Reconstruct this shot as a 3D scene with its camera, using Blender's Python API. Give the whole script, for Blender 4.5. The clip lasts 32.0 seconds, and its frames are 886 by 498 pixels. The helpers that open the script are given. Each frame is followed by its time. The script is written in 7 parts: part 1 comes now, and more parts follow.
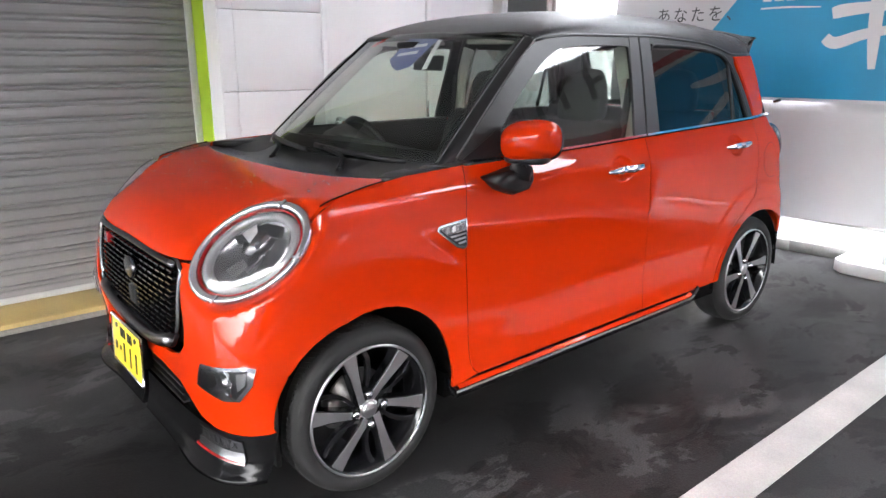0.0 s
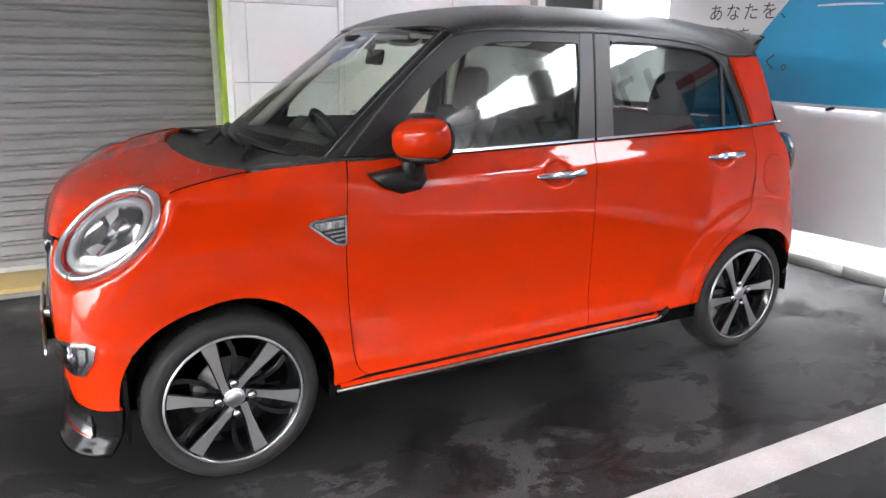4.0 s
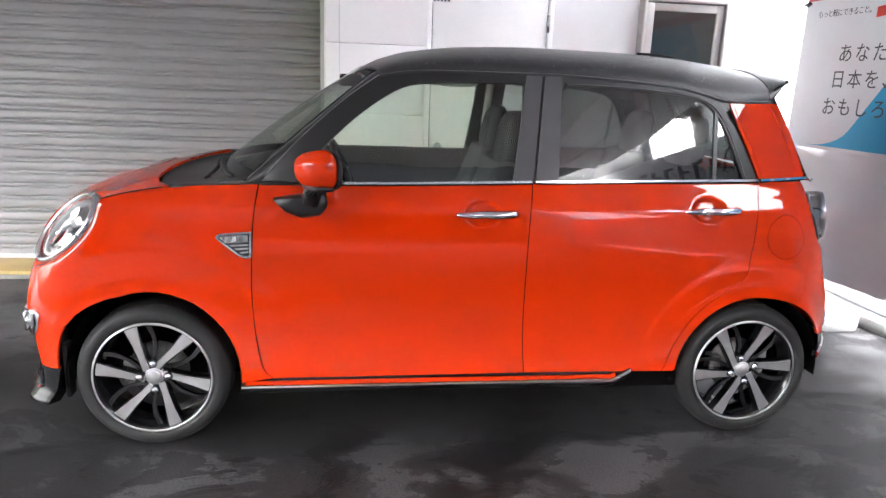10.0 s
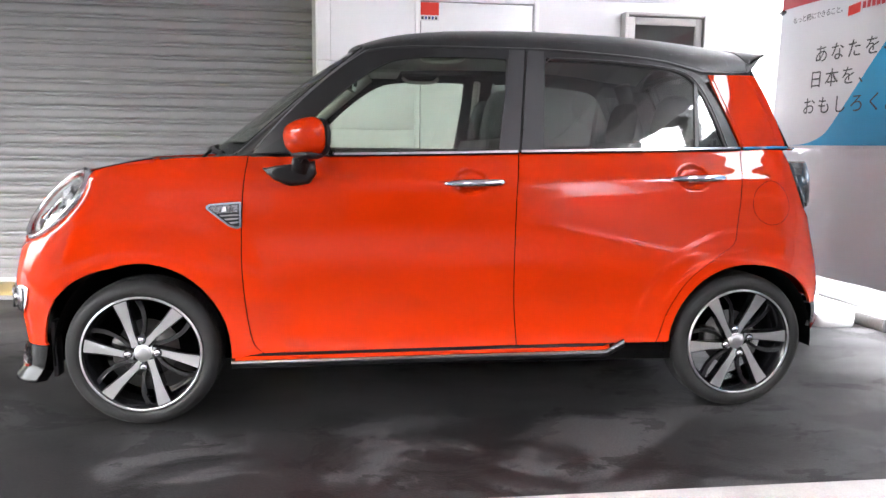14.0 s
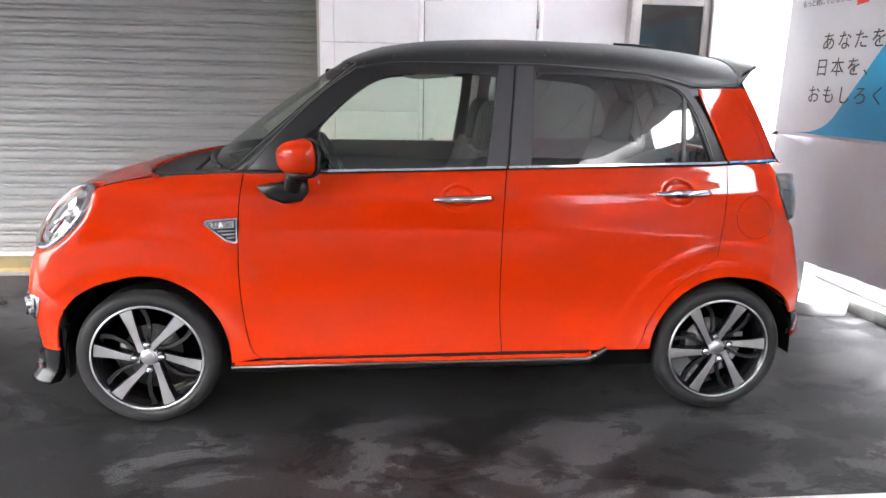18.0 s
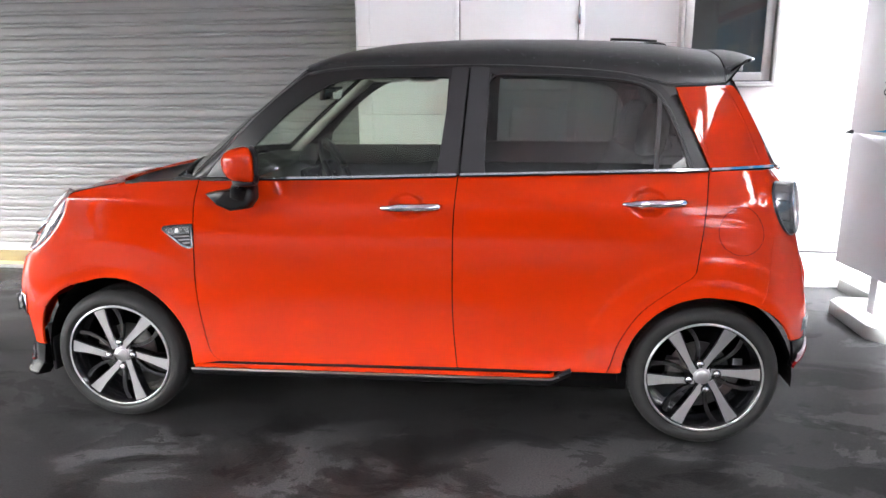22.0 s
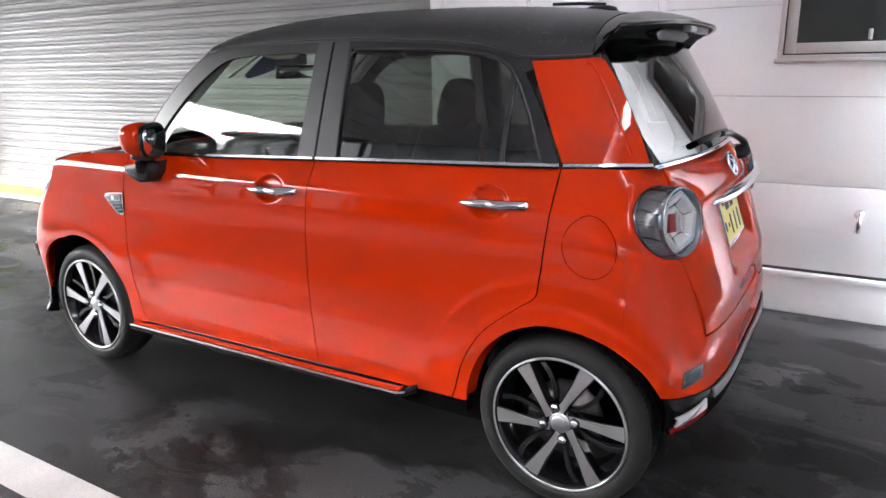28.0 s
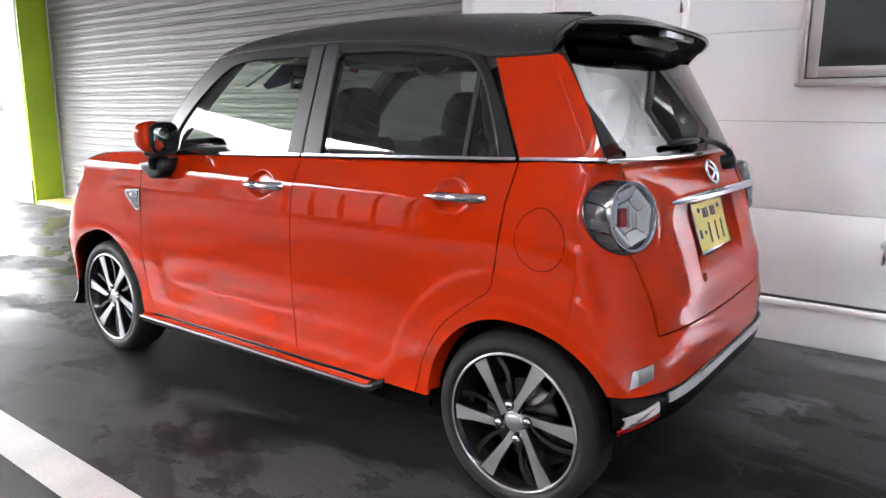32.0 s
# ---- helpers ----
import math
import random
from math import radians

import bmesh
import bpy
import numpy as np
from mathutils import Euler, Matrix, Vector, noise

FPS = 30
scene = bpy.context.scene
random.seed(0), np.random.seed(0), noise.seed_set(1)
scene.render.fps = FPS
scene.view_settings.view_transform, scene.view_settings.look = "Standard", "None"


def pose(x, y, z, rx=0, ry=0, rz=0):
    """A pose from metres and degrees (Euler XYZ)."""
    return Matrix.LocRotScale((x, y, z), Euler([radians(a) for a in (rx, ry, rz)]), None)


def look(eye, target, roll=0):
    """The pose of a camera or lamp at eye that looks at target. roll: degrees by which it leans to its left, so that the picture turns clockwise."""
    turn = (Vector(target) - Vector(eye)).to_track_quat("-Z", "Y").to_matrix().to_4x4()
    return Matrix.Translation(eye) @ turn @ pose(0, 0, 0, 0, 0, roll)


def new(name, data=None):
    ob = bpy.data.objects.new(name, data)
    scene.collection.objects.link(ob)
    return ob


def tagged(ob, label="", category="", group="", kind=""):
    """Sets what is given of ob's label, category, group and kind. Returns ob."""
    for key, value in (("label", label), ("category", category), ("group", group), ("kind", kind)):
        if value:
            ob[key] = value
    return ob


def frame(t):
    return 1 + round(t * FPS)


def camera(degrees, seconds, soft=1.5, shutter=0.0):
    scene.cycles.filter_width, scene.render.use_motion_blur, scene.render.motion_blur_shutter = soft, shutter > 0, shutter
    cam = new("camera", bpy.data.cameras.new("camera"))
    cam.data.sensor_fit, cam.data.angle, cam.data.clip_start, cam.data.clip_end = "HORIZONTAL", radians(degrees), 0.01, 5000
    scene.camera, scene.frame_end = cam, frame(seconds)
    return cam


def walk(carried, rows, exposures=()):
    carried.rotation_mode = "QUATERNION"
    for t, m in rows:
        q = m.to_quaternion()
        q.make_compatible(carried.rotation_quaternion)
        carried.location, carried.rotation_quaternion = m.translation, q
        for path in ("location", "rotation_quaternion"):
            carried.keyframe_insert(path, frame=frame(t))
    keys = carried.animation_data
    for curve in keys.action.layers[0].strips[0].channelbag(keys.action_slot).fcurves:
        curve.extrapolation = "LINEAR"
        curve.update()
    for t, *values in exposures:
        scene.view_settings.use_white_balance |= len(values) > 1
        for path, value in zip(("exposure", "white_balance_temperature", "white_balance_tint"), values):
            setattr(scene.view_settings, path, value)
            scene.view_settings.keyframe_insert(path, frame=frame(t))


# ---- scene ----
cam = camera(65.0, 32.0)
PATH = [
    (0, (-1.135, -1.74, 1.407), (0.093, -0.252, 0.878), -0.1),
    (0.5, (-1.031, -1.785, 1.397), (0.162, -0.268, 0.873), 0.6),
    (1, (-0.952, -1.823, 1.397), (0.227, -0.296, 0.872), 0.3),
    (1.5, (-0.86, -1.896, 1.415), (0.287, -0.348, 0.882), 1.1),
    (2, (-0.771, -1.967, 1.41), (0.332, -0.386, 0.878), 0.9),
    (2.5, (-0.689, -2.02, 1.403), (0.365, -0.407, 0.867), 0.8),
    (3, (-0.58, -2.043, 1.402), (0.429, -0.402, 0.864), 1.0),
    (3.5, (-0.485, -2.089, 1.402), (0.481, -0.423, 0.863), 1.0),
    (5.5, (-0.143, -2.302, 1.421), (0.614, -0.53, 0.884), 1.2),
    (6, (-0.058, -2.324, 1.423), (0.654, -0.533, 0.89), 1.0),
    (6.5, (0.03, -2.349, 1.428), (0.715, -0.547, 0.898), 0.6),
    (7, (0.121, -2.384, 1.435), (0.737, -0.556, 0.905), 0.9),
    (7.5, (0.247, -2.465, 1.445), (0.788, -0.613, 0.922), 0.9),
    (8, (0.342, -2.511, 1.438), (0.822, -0.638, 0.926), 0.4),
    (8.5, (0.447, -2.516, 1.426), (0.881, -0.629, 0.926), 0.5),
    (9, (0.558, -2.536, 1.444), (0.925, -0.632, 0.954), 0.9),
    (9.5, (0.704, -2.584, 1.451), (1.01, -0.666, 0.973), 1.9),
    (10, (0.798, -2.628, 1.462), (1.036, -0.699, 0.991), 2.2),
    (10.5, (0.822, -2.647, 1.454), (0.999, -0.709, 0.995), 1.2),
    (11, (0.817, -2.657, 1.443), (1.002, -0.718, 0.99), 1.3),
    (11.5, (0.808, -2.663, 1.444), (1.045, -0.729, 0.992), 1.9),
    (12, (0.815, -2.671, 1.408), (1.059, -0.736, 0.965), 1.7),
    (12.5, (0.825, -2.684, 1.342), (1.078, -0.745, 0.922), 1.8),
    (13, (0.828, -2.694, 1.268), (1.078, -0.747, 0.884), 1.6),
    (13.5, (0.829, -2.7, 1.173), (1.078, -0.746, 0.827), 1.3),
    (14, (0.832, -2.719, 1.103), (1.075, -0.755, 0.81), 0.8),
    (14.5, (0.836, -2.733, 1.035), (1.077, -0.757, 0.837), 0.9),
    (16.5, (0.837, -2.723, 1.031), (1.04, -0.746, 0.806), 0.9),
    (17, (0.854, -2.741, 1.211), (1.058, -0.777, 0.894), 0.8),
    (17.5, (0.894, -2.776, 1.377), (1.095, -0.829, 0.963), 1.1),
    (18, (0.945, -2.779, 1.414), (1.133, -0.842, 0.952), 1.1),
    (18.5, (1.03, -2.753, 1.433), (1.195, -0.822, 0.937), 1.6),
    (19, (1.102, -2.741, 1.439), (1.242, -0.812, 0.928), 1.5),
    (19.5, (1.22, -2.731, 1.455), (1.291, -0.801, 0.935), 2.2),
    (20, (1.357, -2.748, 1.454), (1.267, -0.806, 0.985), 1.6),
    (20.5, (1.464, -2.758, 1.445), (1.369, -0.813, 0.988), 1.1),
    (21, (1.541, -2.72, 1.438), (1.442, -0.774, 0.986), -0.3),
    (21.5, (1.631, -2.68, 1.44), (1.458, -0.742, 0.977), 0.0),
    (22, (1.721, -2.657, 1.436), (1.502, -0.725, 0.97), -0.4),
    (22.5, (1.842, -2.654, 1.44), (1.554, -0.731, 0.973), -0.2),
    (23, (1.985, -2.649, 1.433), (1.621, -0.738, 0.97), -0.0),
    (23.5, (2.107, -2.623, 1.416), (1.674, -0.727, 0.953), -1.2),
    (24, (2.215, -2.555, 1.406), (1.735, -0.669, 0.943), -0.3),
    (24.5, (2.329, -2.488, 1.4), (1.777, -0.621, 0.941), -0.3),
    (26.5, (2.798, -2.143, 1.404), (1.967, -0.387, 0.929), -1.5),
    (27, (2.914, -2.048, 1.392), (2.034, -0.316, 0.916), -2.3),
    (27.5, (3.071, -1.965, 1.399), (2.133, -0.267, 0.911), -0.7),
    (28, (3.189, -1.89, 1.401), (2.186, -0.236, 0.893), -1.0),
    (28.5, (3.278, -1.796, 1.392), (2.205, -0.188, 0.876), -0.9),
    (29, (3.377, -1.694, 1.402), (2.241, -0.131, 0.888), -2.0),
    (29.5, (3.459, -1.64, 1.407), (2.287, -0.102, 0.893), -1.2),
    (30, (3.49, -1.628, 1.406), (2.306, -0.099, 0.893), -1.4),
    (30.5, (3.484, -1.663, 1.392), (2.381, -0.076, 0.876), -2.5),
    (31, (3.504, -1.699, 1.347), (2.376, -0.131, 0.832), -1.1),
    (31.5, (3.513, -1.731, 1.299), (2.362, -0.175, 0.798), -0.5),
    (32, (3.517, -1.753, 1.245), (2.33, -0.19, 0.861), 0.4),
]
walk(cam, [(t, look(eye, target, roll)) for t, eye, target, roll in PATH], [(0, 5.27, 6350, 12), (3, 5.29, 6350, 12), (9, 5.47, 6350, 12), (14, 5.55, 6350, 12), (24, 5.43, 6350, 12), (28, 5.22, 6350, 12), (30, 5.14, 6350, 12), (32, 5.17, 6350, 12)])

# ---- world, light ----
world = bpy.data.worlds.new("overcast_sky")
scene.world = world
world.use_nodes = True
wn = world.node_tree
sky = wn.nodes.new("ShaderNodeTexSky")
sky.sky_type, sky.sun_disc = "NISHITA", False
sky.sun_elevation, sky.sun_rotation = radians(48), radians(200)
sky.dust_density, sky.air_density, sky.ozone_density = 6.0, 1.6, 1.0
pale = wn.nodes.new("ShaderNodeHueSaturation")
pale.inputs["Saturation"].default_value = 0.22
wn.links.new(sky.outputs[0], pale.inputs["Color"])
wn.links.new(pale.outputs[0], wn.nodes["Background"].inputs["Color"])
wn.nodes["Background"].inputs["Strength"].default_value = 0.15
sun_data = bpy.data.lights.new("sun", "SUN")
sun_data.energy, sun_data.angle, sun_data.color = 1.2, radians(25), (0.95, 0.965, 1.0)
sun = new("sun", sun_data)
sun.matrix_world = look((-6, -14, 18), (1, 0, 0))


# ---- materials ----
def principled(name, color, rough=0.5, metal=0.0, grain=0.0, scale=40.0, bump=0.0, stain=0.0, stain_scale=2.0, coat=0.0, coat_rough=0.03, spec=0.5):
    """A surface with colour variation at two scales, grain in its roughness, and fine relief."""
    m = bpy.data.materials.new(name)
    m.use_nodes = True
    nt, b = m.node_tree, m.node_tree.nodes["Principled BSDF"]
    b.inputs["Base Color"].default_value = (*color[:3], 1)
    b.inputs["Roughness"].default_value, b.inputs["Metallic"].default_value = rough, metal
    b.inputs["Coat Weight"].default_value, b.inputs["Coat Roughness"].default_value = coat, coat_rough
    b.inputs["Specular IOR Level"].default_value = spec
    if grain or bump or stain:
        at = nt.nodes.new("ShaderNodeTexCoord")
        fine, wide = nt.nodes.new("ShaderNodeTexNoise"), nt.nodes.new("ShaderNodeTexNoise")
        fine.inputs["Scale"].default_value, fine.inputs["Detail"].default_value = scale, 4
        wide.inputs["Scale"].default_value, wide.inputs["Detail"].default_value = stain_scale, 6
        for n in (fine, wide):
            nt.links.new(at.outputs["Object"], n.inputs["Vector"])
        mix = [nt.nodes.new("ShaderNodeMapRange") for _ in range(2)]
        for k, (n, amount) in enumerate(((fine, grain), (wide, stain))):
            mix[k].inputs["From Min"].default_value, mix[k].inputs["From Max"].default_value = 0.3, 0.7
            mix[k].inputs["To Min"].default_value, mix[k].inputs["To Max"].default_value = 1 - amount, 1 + amount * 0.6
            nt.links.new(n.outputs["Fac"], mix[k].inputs["Value"])
        both = nt.nodes.new("ShaderNodeMath")
        both.operation = "MULTIPLY"
        nt.links.new(mix[0].outputs[0], both.inputs[0])
        nt.links.new(mix[1].outputs[0], both.inputs[1])
        tint = nt.nodes.new("ShaderNodeVectorMath")
        tint.operation = "SCALE"
        tint.inputs[0].default_value = color[:3]
        nt.links.new(both.outputs[0], tint.inputs["Scale"])
        nt.links.new(tint.outputs[0], b.inputs["Base Color"])
        if not metal:
            r = nt.nodes.new("ShaderNodeMath")
            r.operation = "MULTIPLY"
            r.inputs[1].default_value = rough
            nt.links.new(both.outputs[0], r.inputs[0])
            nt.links.new(r.outputs[0], b.inputs["Roughness"])
        if bump:
            bp = nt.nodes.new("ShaderNodeBump")
            bp.inputs["Strength"].default_value, bp.inputs["Distance"].default_value = bump, 0.002
            nt.links.new(fine.outputs["Fac"], bp.inputs["Height"])
            nt.links.new(bp.outputs[0], b.inputs["Normal"])
    return m


def glass(name, tint, gloss=0.02, f0=0.08):
    """A thin pane: tinted see-through, with the mirror sheen of glass, the same from both sides."""
    m = bpy.data.materials.new(name)
    m.use_nodes = True
    nt = m.node_tree
    nt.nodes.remove(nt.nodes["Principled BSDF"])
    clear, shine, facing, mix = (nt.nodes.new("ShaderNode" + k) for k in ("BsdfTransparent", "BsdfGlossy", "LayerWeight", "MixShader"))
    clear.inputs["Color"].default_value = (*tint, 1)
    shine.inputs["Roughness"].default_value = gloss
    facing.inputs["Blend"].default_value = 0.5
    power, scale = nt.nodes.new("ShaderNodeMath"), nt.nodes.new("ShaderNodeMath")
    power.operation, scale.operation = "POWER", "MULTIPLY_ADD"
    power.inputs[1].default_value = 4.6
    scale.inputs[1].default_value, scale.inputs[2].default_value = 1 - f0, f0
    nt.links.new(facing.outputs["Facing"], power.inputs[0])
    nt.links.new(power.outputs[0], scale.inputs[0])
    nt.links.new(scale.outputs[0], mix.inputs[0])
    nt.links.new(clear.outputs[0], mix.inputs[1])
    nt.links.new(shine.outputs[0], mix.inputs[2])
    nt.links.new(mix.outputs[0], nt.nodes["Material Output"].inputs["Surface"])
    return m


def asphalt_material():
    """Dark sealed asphalt, damp: blotches with soft shores, some dry and paler, some wet and shiny; tone also scaled by
    place.
    """
    m = bpy.data.materials.new("damp_asphalt")
    m.use_nodes = True
    nt, b = m.node_tree, m.node_tree.nodes["Principled BSDF"]
    at = nt.nodes.new("ShaderNodeTexCoord")
    flow = nt.nodes.new("ShaderNodeMapping")
    flow.inputs["Scale"].default_value = (0.62, 1.0, 1.0)
    nt.links.new(at.outputs["Object"], flow.inputs["Vector"])

    def noise_node(scale, detail, rough=0.5, distortion=0.0):
        n = nt.nodes.new("ShaderNodeTexNoise")
        n.inputs["Scale"].default_value, n.inputs["Detail"].default_value = scale, detail
        n.inputs["Roughness"].default_value, n.inputs["Distortion"].default_value = rough, distortion
        nt.links.new(flow.outputs["Vector"], n.inputs["Vector"])
        return n.outputs["Fac"]

    def ramp(value, lo, hi, a, c):
        r = nt.nodes.new("ShaderNodeMapRange")
        r.interpolation_type = "SMOOTHSTEP"
        for key, v in (("From Min", lo), ("From Max", hi), ("To Min", a), ("To Max", c)):
            r.inputs[key].default_value = v
        nt.links.new(value, r.inputs["Value"])
        return r.outputs[0]

    def times(a, c, op="MULTIPLY"):
        n = nt.nodes.new("ShaderNodeMath")
        n.operation = op
        nt.links.new(a, n.inputs[0])
        nt.links.new(c, n.inputs[1])
        return n.outputs[0]

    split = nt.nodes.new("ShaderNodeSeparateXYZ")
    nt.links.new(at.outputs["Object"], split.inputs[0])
    inside = ramp(split.outputs[1], -1.9, -0.9, 0.2, 1.0)
    dry = times(times(ramp(noise_node(2.6, 12, 0.66, 0.35), 0.525, 0.555, 0.0, 1.0), ramp(noise_node(0.9, 3), 0.38, 0.6, 0.25, 1.0)), inside)
    wet = times(ramp(noise_node(3.4, 11, 0.64, 0.5), 0.53, 0.565, 0.0, 1.0), inside)
    spots = ramp(noise_node(26, 2, 0.4), 0.70, 0.74, 1.0, 0.6)
    # Shade put into the colour out past y = -0.9, dimming the paint's reflections.
    wide = times(ramp(noise_node(0.6, 4), 0.35, 0.65, 0.85, 1.18), ramp(inside, 0.2, 1.0, 0.45, 1.0))
    grit = ramp(noise_node(220, 3), 0.3, 0.7, 0.75, 1.25)
    # Tone scaled by place: up to 2.4 times paler towards the wall.
    place_tone = times(ramp(split.outputs[1], -0.45, 0.25, 1.05, 0.95), times(ramp(split.outputs[0], 2.3, 3.1, 0.9, 1.15), ramp(split.outputs[1], 0.2, 1.4, 0.0, 2.4), "MAXIMUM"))
    tone = times(times(times(times(ramp(dry, 0, 1, 0.0175, 0.045), place_tone), wide), grit), times(ramp(wet, 0, 1, 1.0, 0.55), spots))
    col = nt.nodes.new("ShaderNodeCombineColor")
    warm = nt.nodes.new("ShaderNodeMath")
    warm.operation = "MULTIPLY"
    warm.inputs[1].default_value = 1.02
    nt.links.new(tone, warm.inputs[0])
    nt.links.new(warm.outputs[0], col.inputs["Red"])
    nt.links.new(tone, col.inputs["Green"])
    nt.links.new(warm.outputs[0], col.inputs["Blue"])
    nt.links.new(col.outputs[0], b.inputs["Base Color"])
    soaked = times(ramp(split.outputs[0], -2.6, 0.2, 1.0, 0.0), times(ramp(noise_node(1.6, 5, 0.5, 0.4), 0.42, 0.58, 0.0, 1.0), inside))
    rough = times(ramp(dry, 0, 1, 0.46, 0.75), ramp(noise_node(1.1, 5), 0.35, 0.65, 0.8, 1.1))
    nt.links.new(times(times(rough, ramp(soaked, 0, 1, 1.0, 0.5)), ramp(inside, 0.2, 1.0, 2.0, 1.0)), b.inputs["Roughness"])
    nt.links.new(times(ramp(soaked, 0, 1, 0.11, 0.22), times(ramp(inside, 0.2, 1.0, 0.35, 1.0), times(ramp(split.outputs[0], 2.3, 3.1, 1.0, 0.2), ramp(split.outputs[1], 1.0, 2.1, 0.0, 1.0), "MAXIMUM"))), b.inputs["Specular IOR Level"])
    bp = nt.nodes.new("ShaderNodeBump")
    bp.inputs["Strength"].default_value, bp.inputs["Distance"].default_value = 0.35, 0.003
    nt.links.new(noise_node(160, 4), bp.inputs["Height"])
    nt.links.new(bp.outputs[0], b.inputs["Normal"])
    return m


RED = principled("red_paint", (0.47, 0.023, 0.0012), 0.5, coat=0.65, coat_rough=0.008, grain=0.03, scale=900, stain=0.02, spec=0.0)
ROOF_BLACK = principled("satin_black_roof", (0.019, 0.019, 0.02), 0.35, grain=0.15, scale=600, bump=0.08, stain=0.1, spec=0.45)
FRAME_BLACK = principled("window_frame_black", (0.011, 0.011, 0.0115), 0.36, grain=0.15, scale=500, stain=0.1, spec=0.35)
SKIRT_EDGE = principled("skirt_edge_metal", (0.23, 0.23, 0.235), 0.3, 1.0, grain=0.1, scale=200)
FILM_BLACK = principled("black_sash_film", (0.024, 0.023, 0.026), 0.42, grain=0.08, scale=500, stain=0.06)
GLOSS_BLACK = principled("gloss_black", (0.006, 0.006, 0.007), 0.16, grain=0.1, scale=300, stain=0.1, spec=0.45)
PLASTIC_BLACK = principled("black_plastic", (0.008, 0.008, 0.009), 0.45, grain=0.2, scale=500, bump=0.2, stain=0.15, spec=0.3)
LIP_BLACK = principled("dark_lip_plastic", (0.003, 0.003, 0.0033), 0.22, grain=0.15, scale=400, stain=0.15, spec=0.13)
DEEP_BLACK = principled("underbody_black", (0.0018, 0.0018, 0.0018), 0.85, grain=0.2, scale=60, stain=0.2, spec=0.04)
RUBBER = principled("tyre_rubber", (0.018, 0.0178, 0.0178), 0.68, grain=0.25, scale=150, bump=0.25, stain=0.3, stain_scale=9, spec=0.22)
CHROME = principled("chrome", (0.72, 0.72, 0.74), 0.10, 1.0, grain=0.06, scale=90)
SATIN_CHROME = principled("satin_chrome", (0.50, 0.50, 0.52), 0.24, 1.0, grain=0.08, scale=200)
DARK_CHROME = principled("dark_chrome", (0.12, 0.12, 0.125), 0.25, 1.0, grain=0.1, scale=120)
MACHINED = principled("machined_alloy", (0.54, 0.54, 0.55), 0.34, 1.0, grain=0.08, scale=260)
STEEL = principled("bare_steel", (0.16, 0.155, 0.15), 0.45, 1.0, grain=0.2, scale=60)
SILVER = principled("silver_paint", (0.60, 0.60, 0.61), 0.28, 0.35, grain=0.08, scale=300)
MIRROR = principled("mirror_glass", (0.85, 0.87, 0.88), 0.02, 1.0)
LAMP_DARK = principled("lamp_inner_black", (0.02, 0.02, 0.022), 0.25, grain=0.1, scale=80, stain=0.1)
LAMP_GREY = principled("lamp_ring_grey", (0.25, 0.25, 0.26), 0.22, 0.1, grain=0.06, scale=120)
LAMP_BOWL = principled("lamp_bowl_metal", (0.20, 0.20, 0.21), 0.2, 0.8, grain=0.08, scale=60, stain=0.2, stain_scale=30)
TAIL_GREY = principled("tail_housing_grey", (0.24, 0.24, 0.245), 0.25, 0.5, grain=0.1, scale=80)
EDGE_GREY = principled("pillar_edge_grey", (0.14, 0.14, 0.145), 0.4, grain=0.1, scale=200)
BEZEL = principled("bezel_silver", (0.44, 0.44, 0.455), 0.27, 0.85, grain=0.05, scale=120)
TAIL_RED = principled("tail_red", (0.25, 0.006, 0.006), 0.2, grain=0.1, scale=80, coat=0.5)
FABRIC = principled("dark_seat_fabric", (0.0144, 0.0144, 0.0156), 0.85, grain=0.25, scale=350, bump=0.3, stain=0.15)
TRIM = principled("interior_trim", (0.042, 0.041, 0.040), 0.6, grain=0.15, scale=260, bump=0.15, stain=0.1)
LINER = principled("pale_headliner", (0.42, 0.41, 0.38), 0.85, grain=0.1, scale=300, stain=0.08)
YELLOW = principled("yellow_plate", (0.72, 0.55, 0.03), 0.4, grain=0.05, scale=150, stain=0.06)
INK = principled("plate_ink", (0.02, 0.02, 0.02), 0.5, grain=0.1, scale=120)
WHITE_WALL = principled("white_panel_paint", (0.87, 0.87, 0.89), 0.45, grain=0.04, scale=260, stain=0.05, stain_scale=1.2, bump=0.04)
WHITE_DOOR = principled("white_door_paint", (0.87, 0.87, 0.885), 0.38, grain=0.03, scale=200, stain=0.04)
JOINT = principled("joint_sealant", (0.48, 0.48, 0.49), 0.7, grain=0.15, scale=120)
SHUTTER = principled("grey_shutter_steel", (0.265, 0.26, 0.265), 0.45, 0.15, grain=0.06, scale=180, stain=0.1, stain_scale=0.9, bump=0.05)
GREEN = principled("lime_green_paint", (0.36, 0.55, 0.02), 0.42, grain=0.05, scale=150, stain=0.08)
OCHRE = principled("ochre_sill_paint", (0.46, 0.34, 0.13), 0.55, grain=0.12, scale=90, stain=0.2, stain_scale=3)
ALU = principled("window_aluminium", (0.50, 0.48, 0.47), 0.38, 0.5, grain=0.05, scale=140, stain=0.05)
TARP = principled("grey_white_tarpaulin", (0.63, 0.625, 0.65), 0.5, grain=0.06, scale=420, bump=0.1, stain=0.06, stain_scale=1.5)
TARP_BLUE = principled("blue_print", (0.026, 0.33, 0.60), 0.45, grain=0.05, scale=420, stain=0.12, stain_scale=1.6)
TARP_RED = principled("red_print", (0.42, 0.035, 0.04), 0.45, grain=0.06, scale=420, stain=0.08)
TARP_WHITE = principled("white_print", (0.72, 0.72, 0.75), 0.45, grain=0.05, scale=420, stain=0.05)
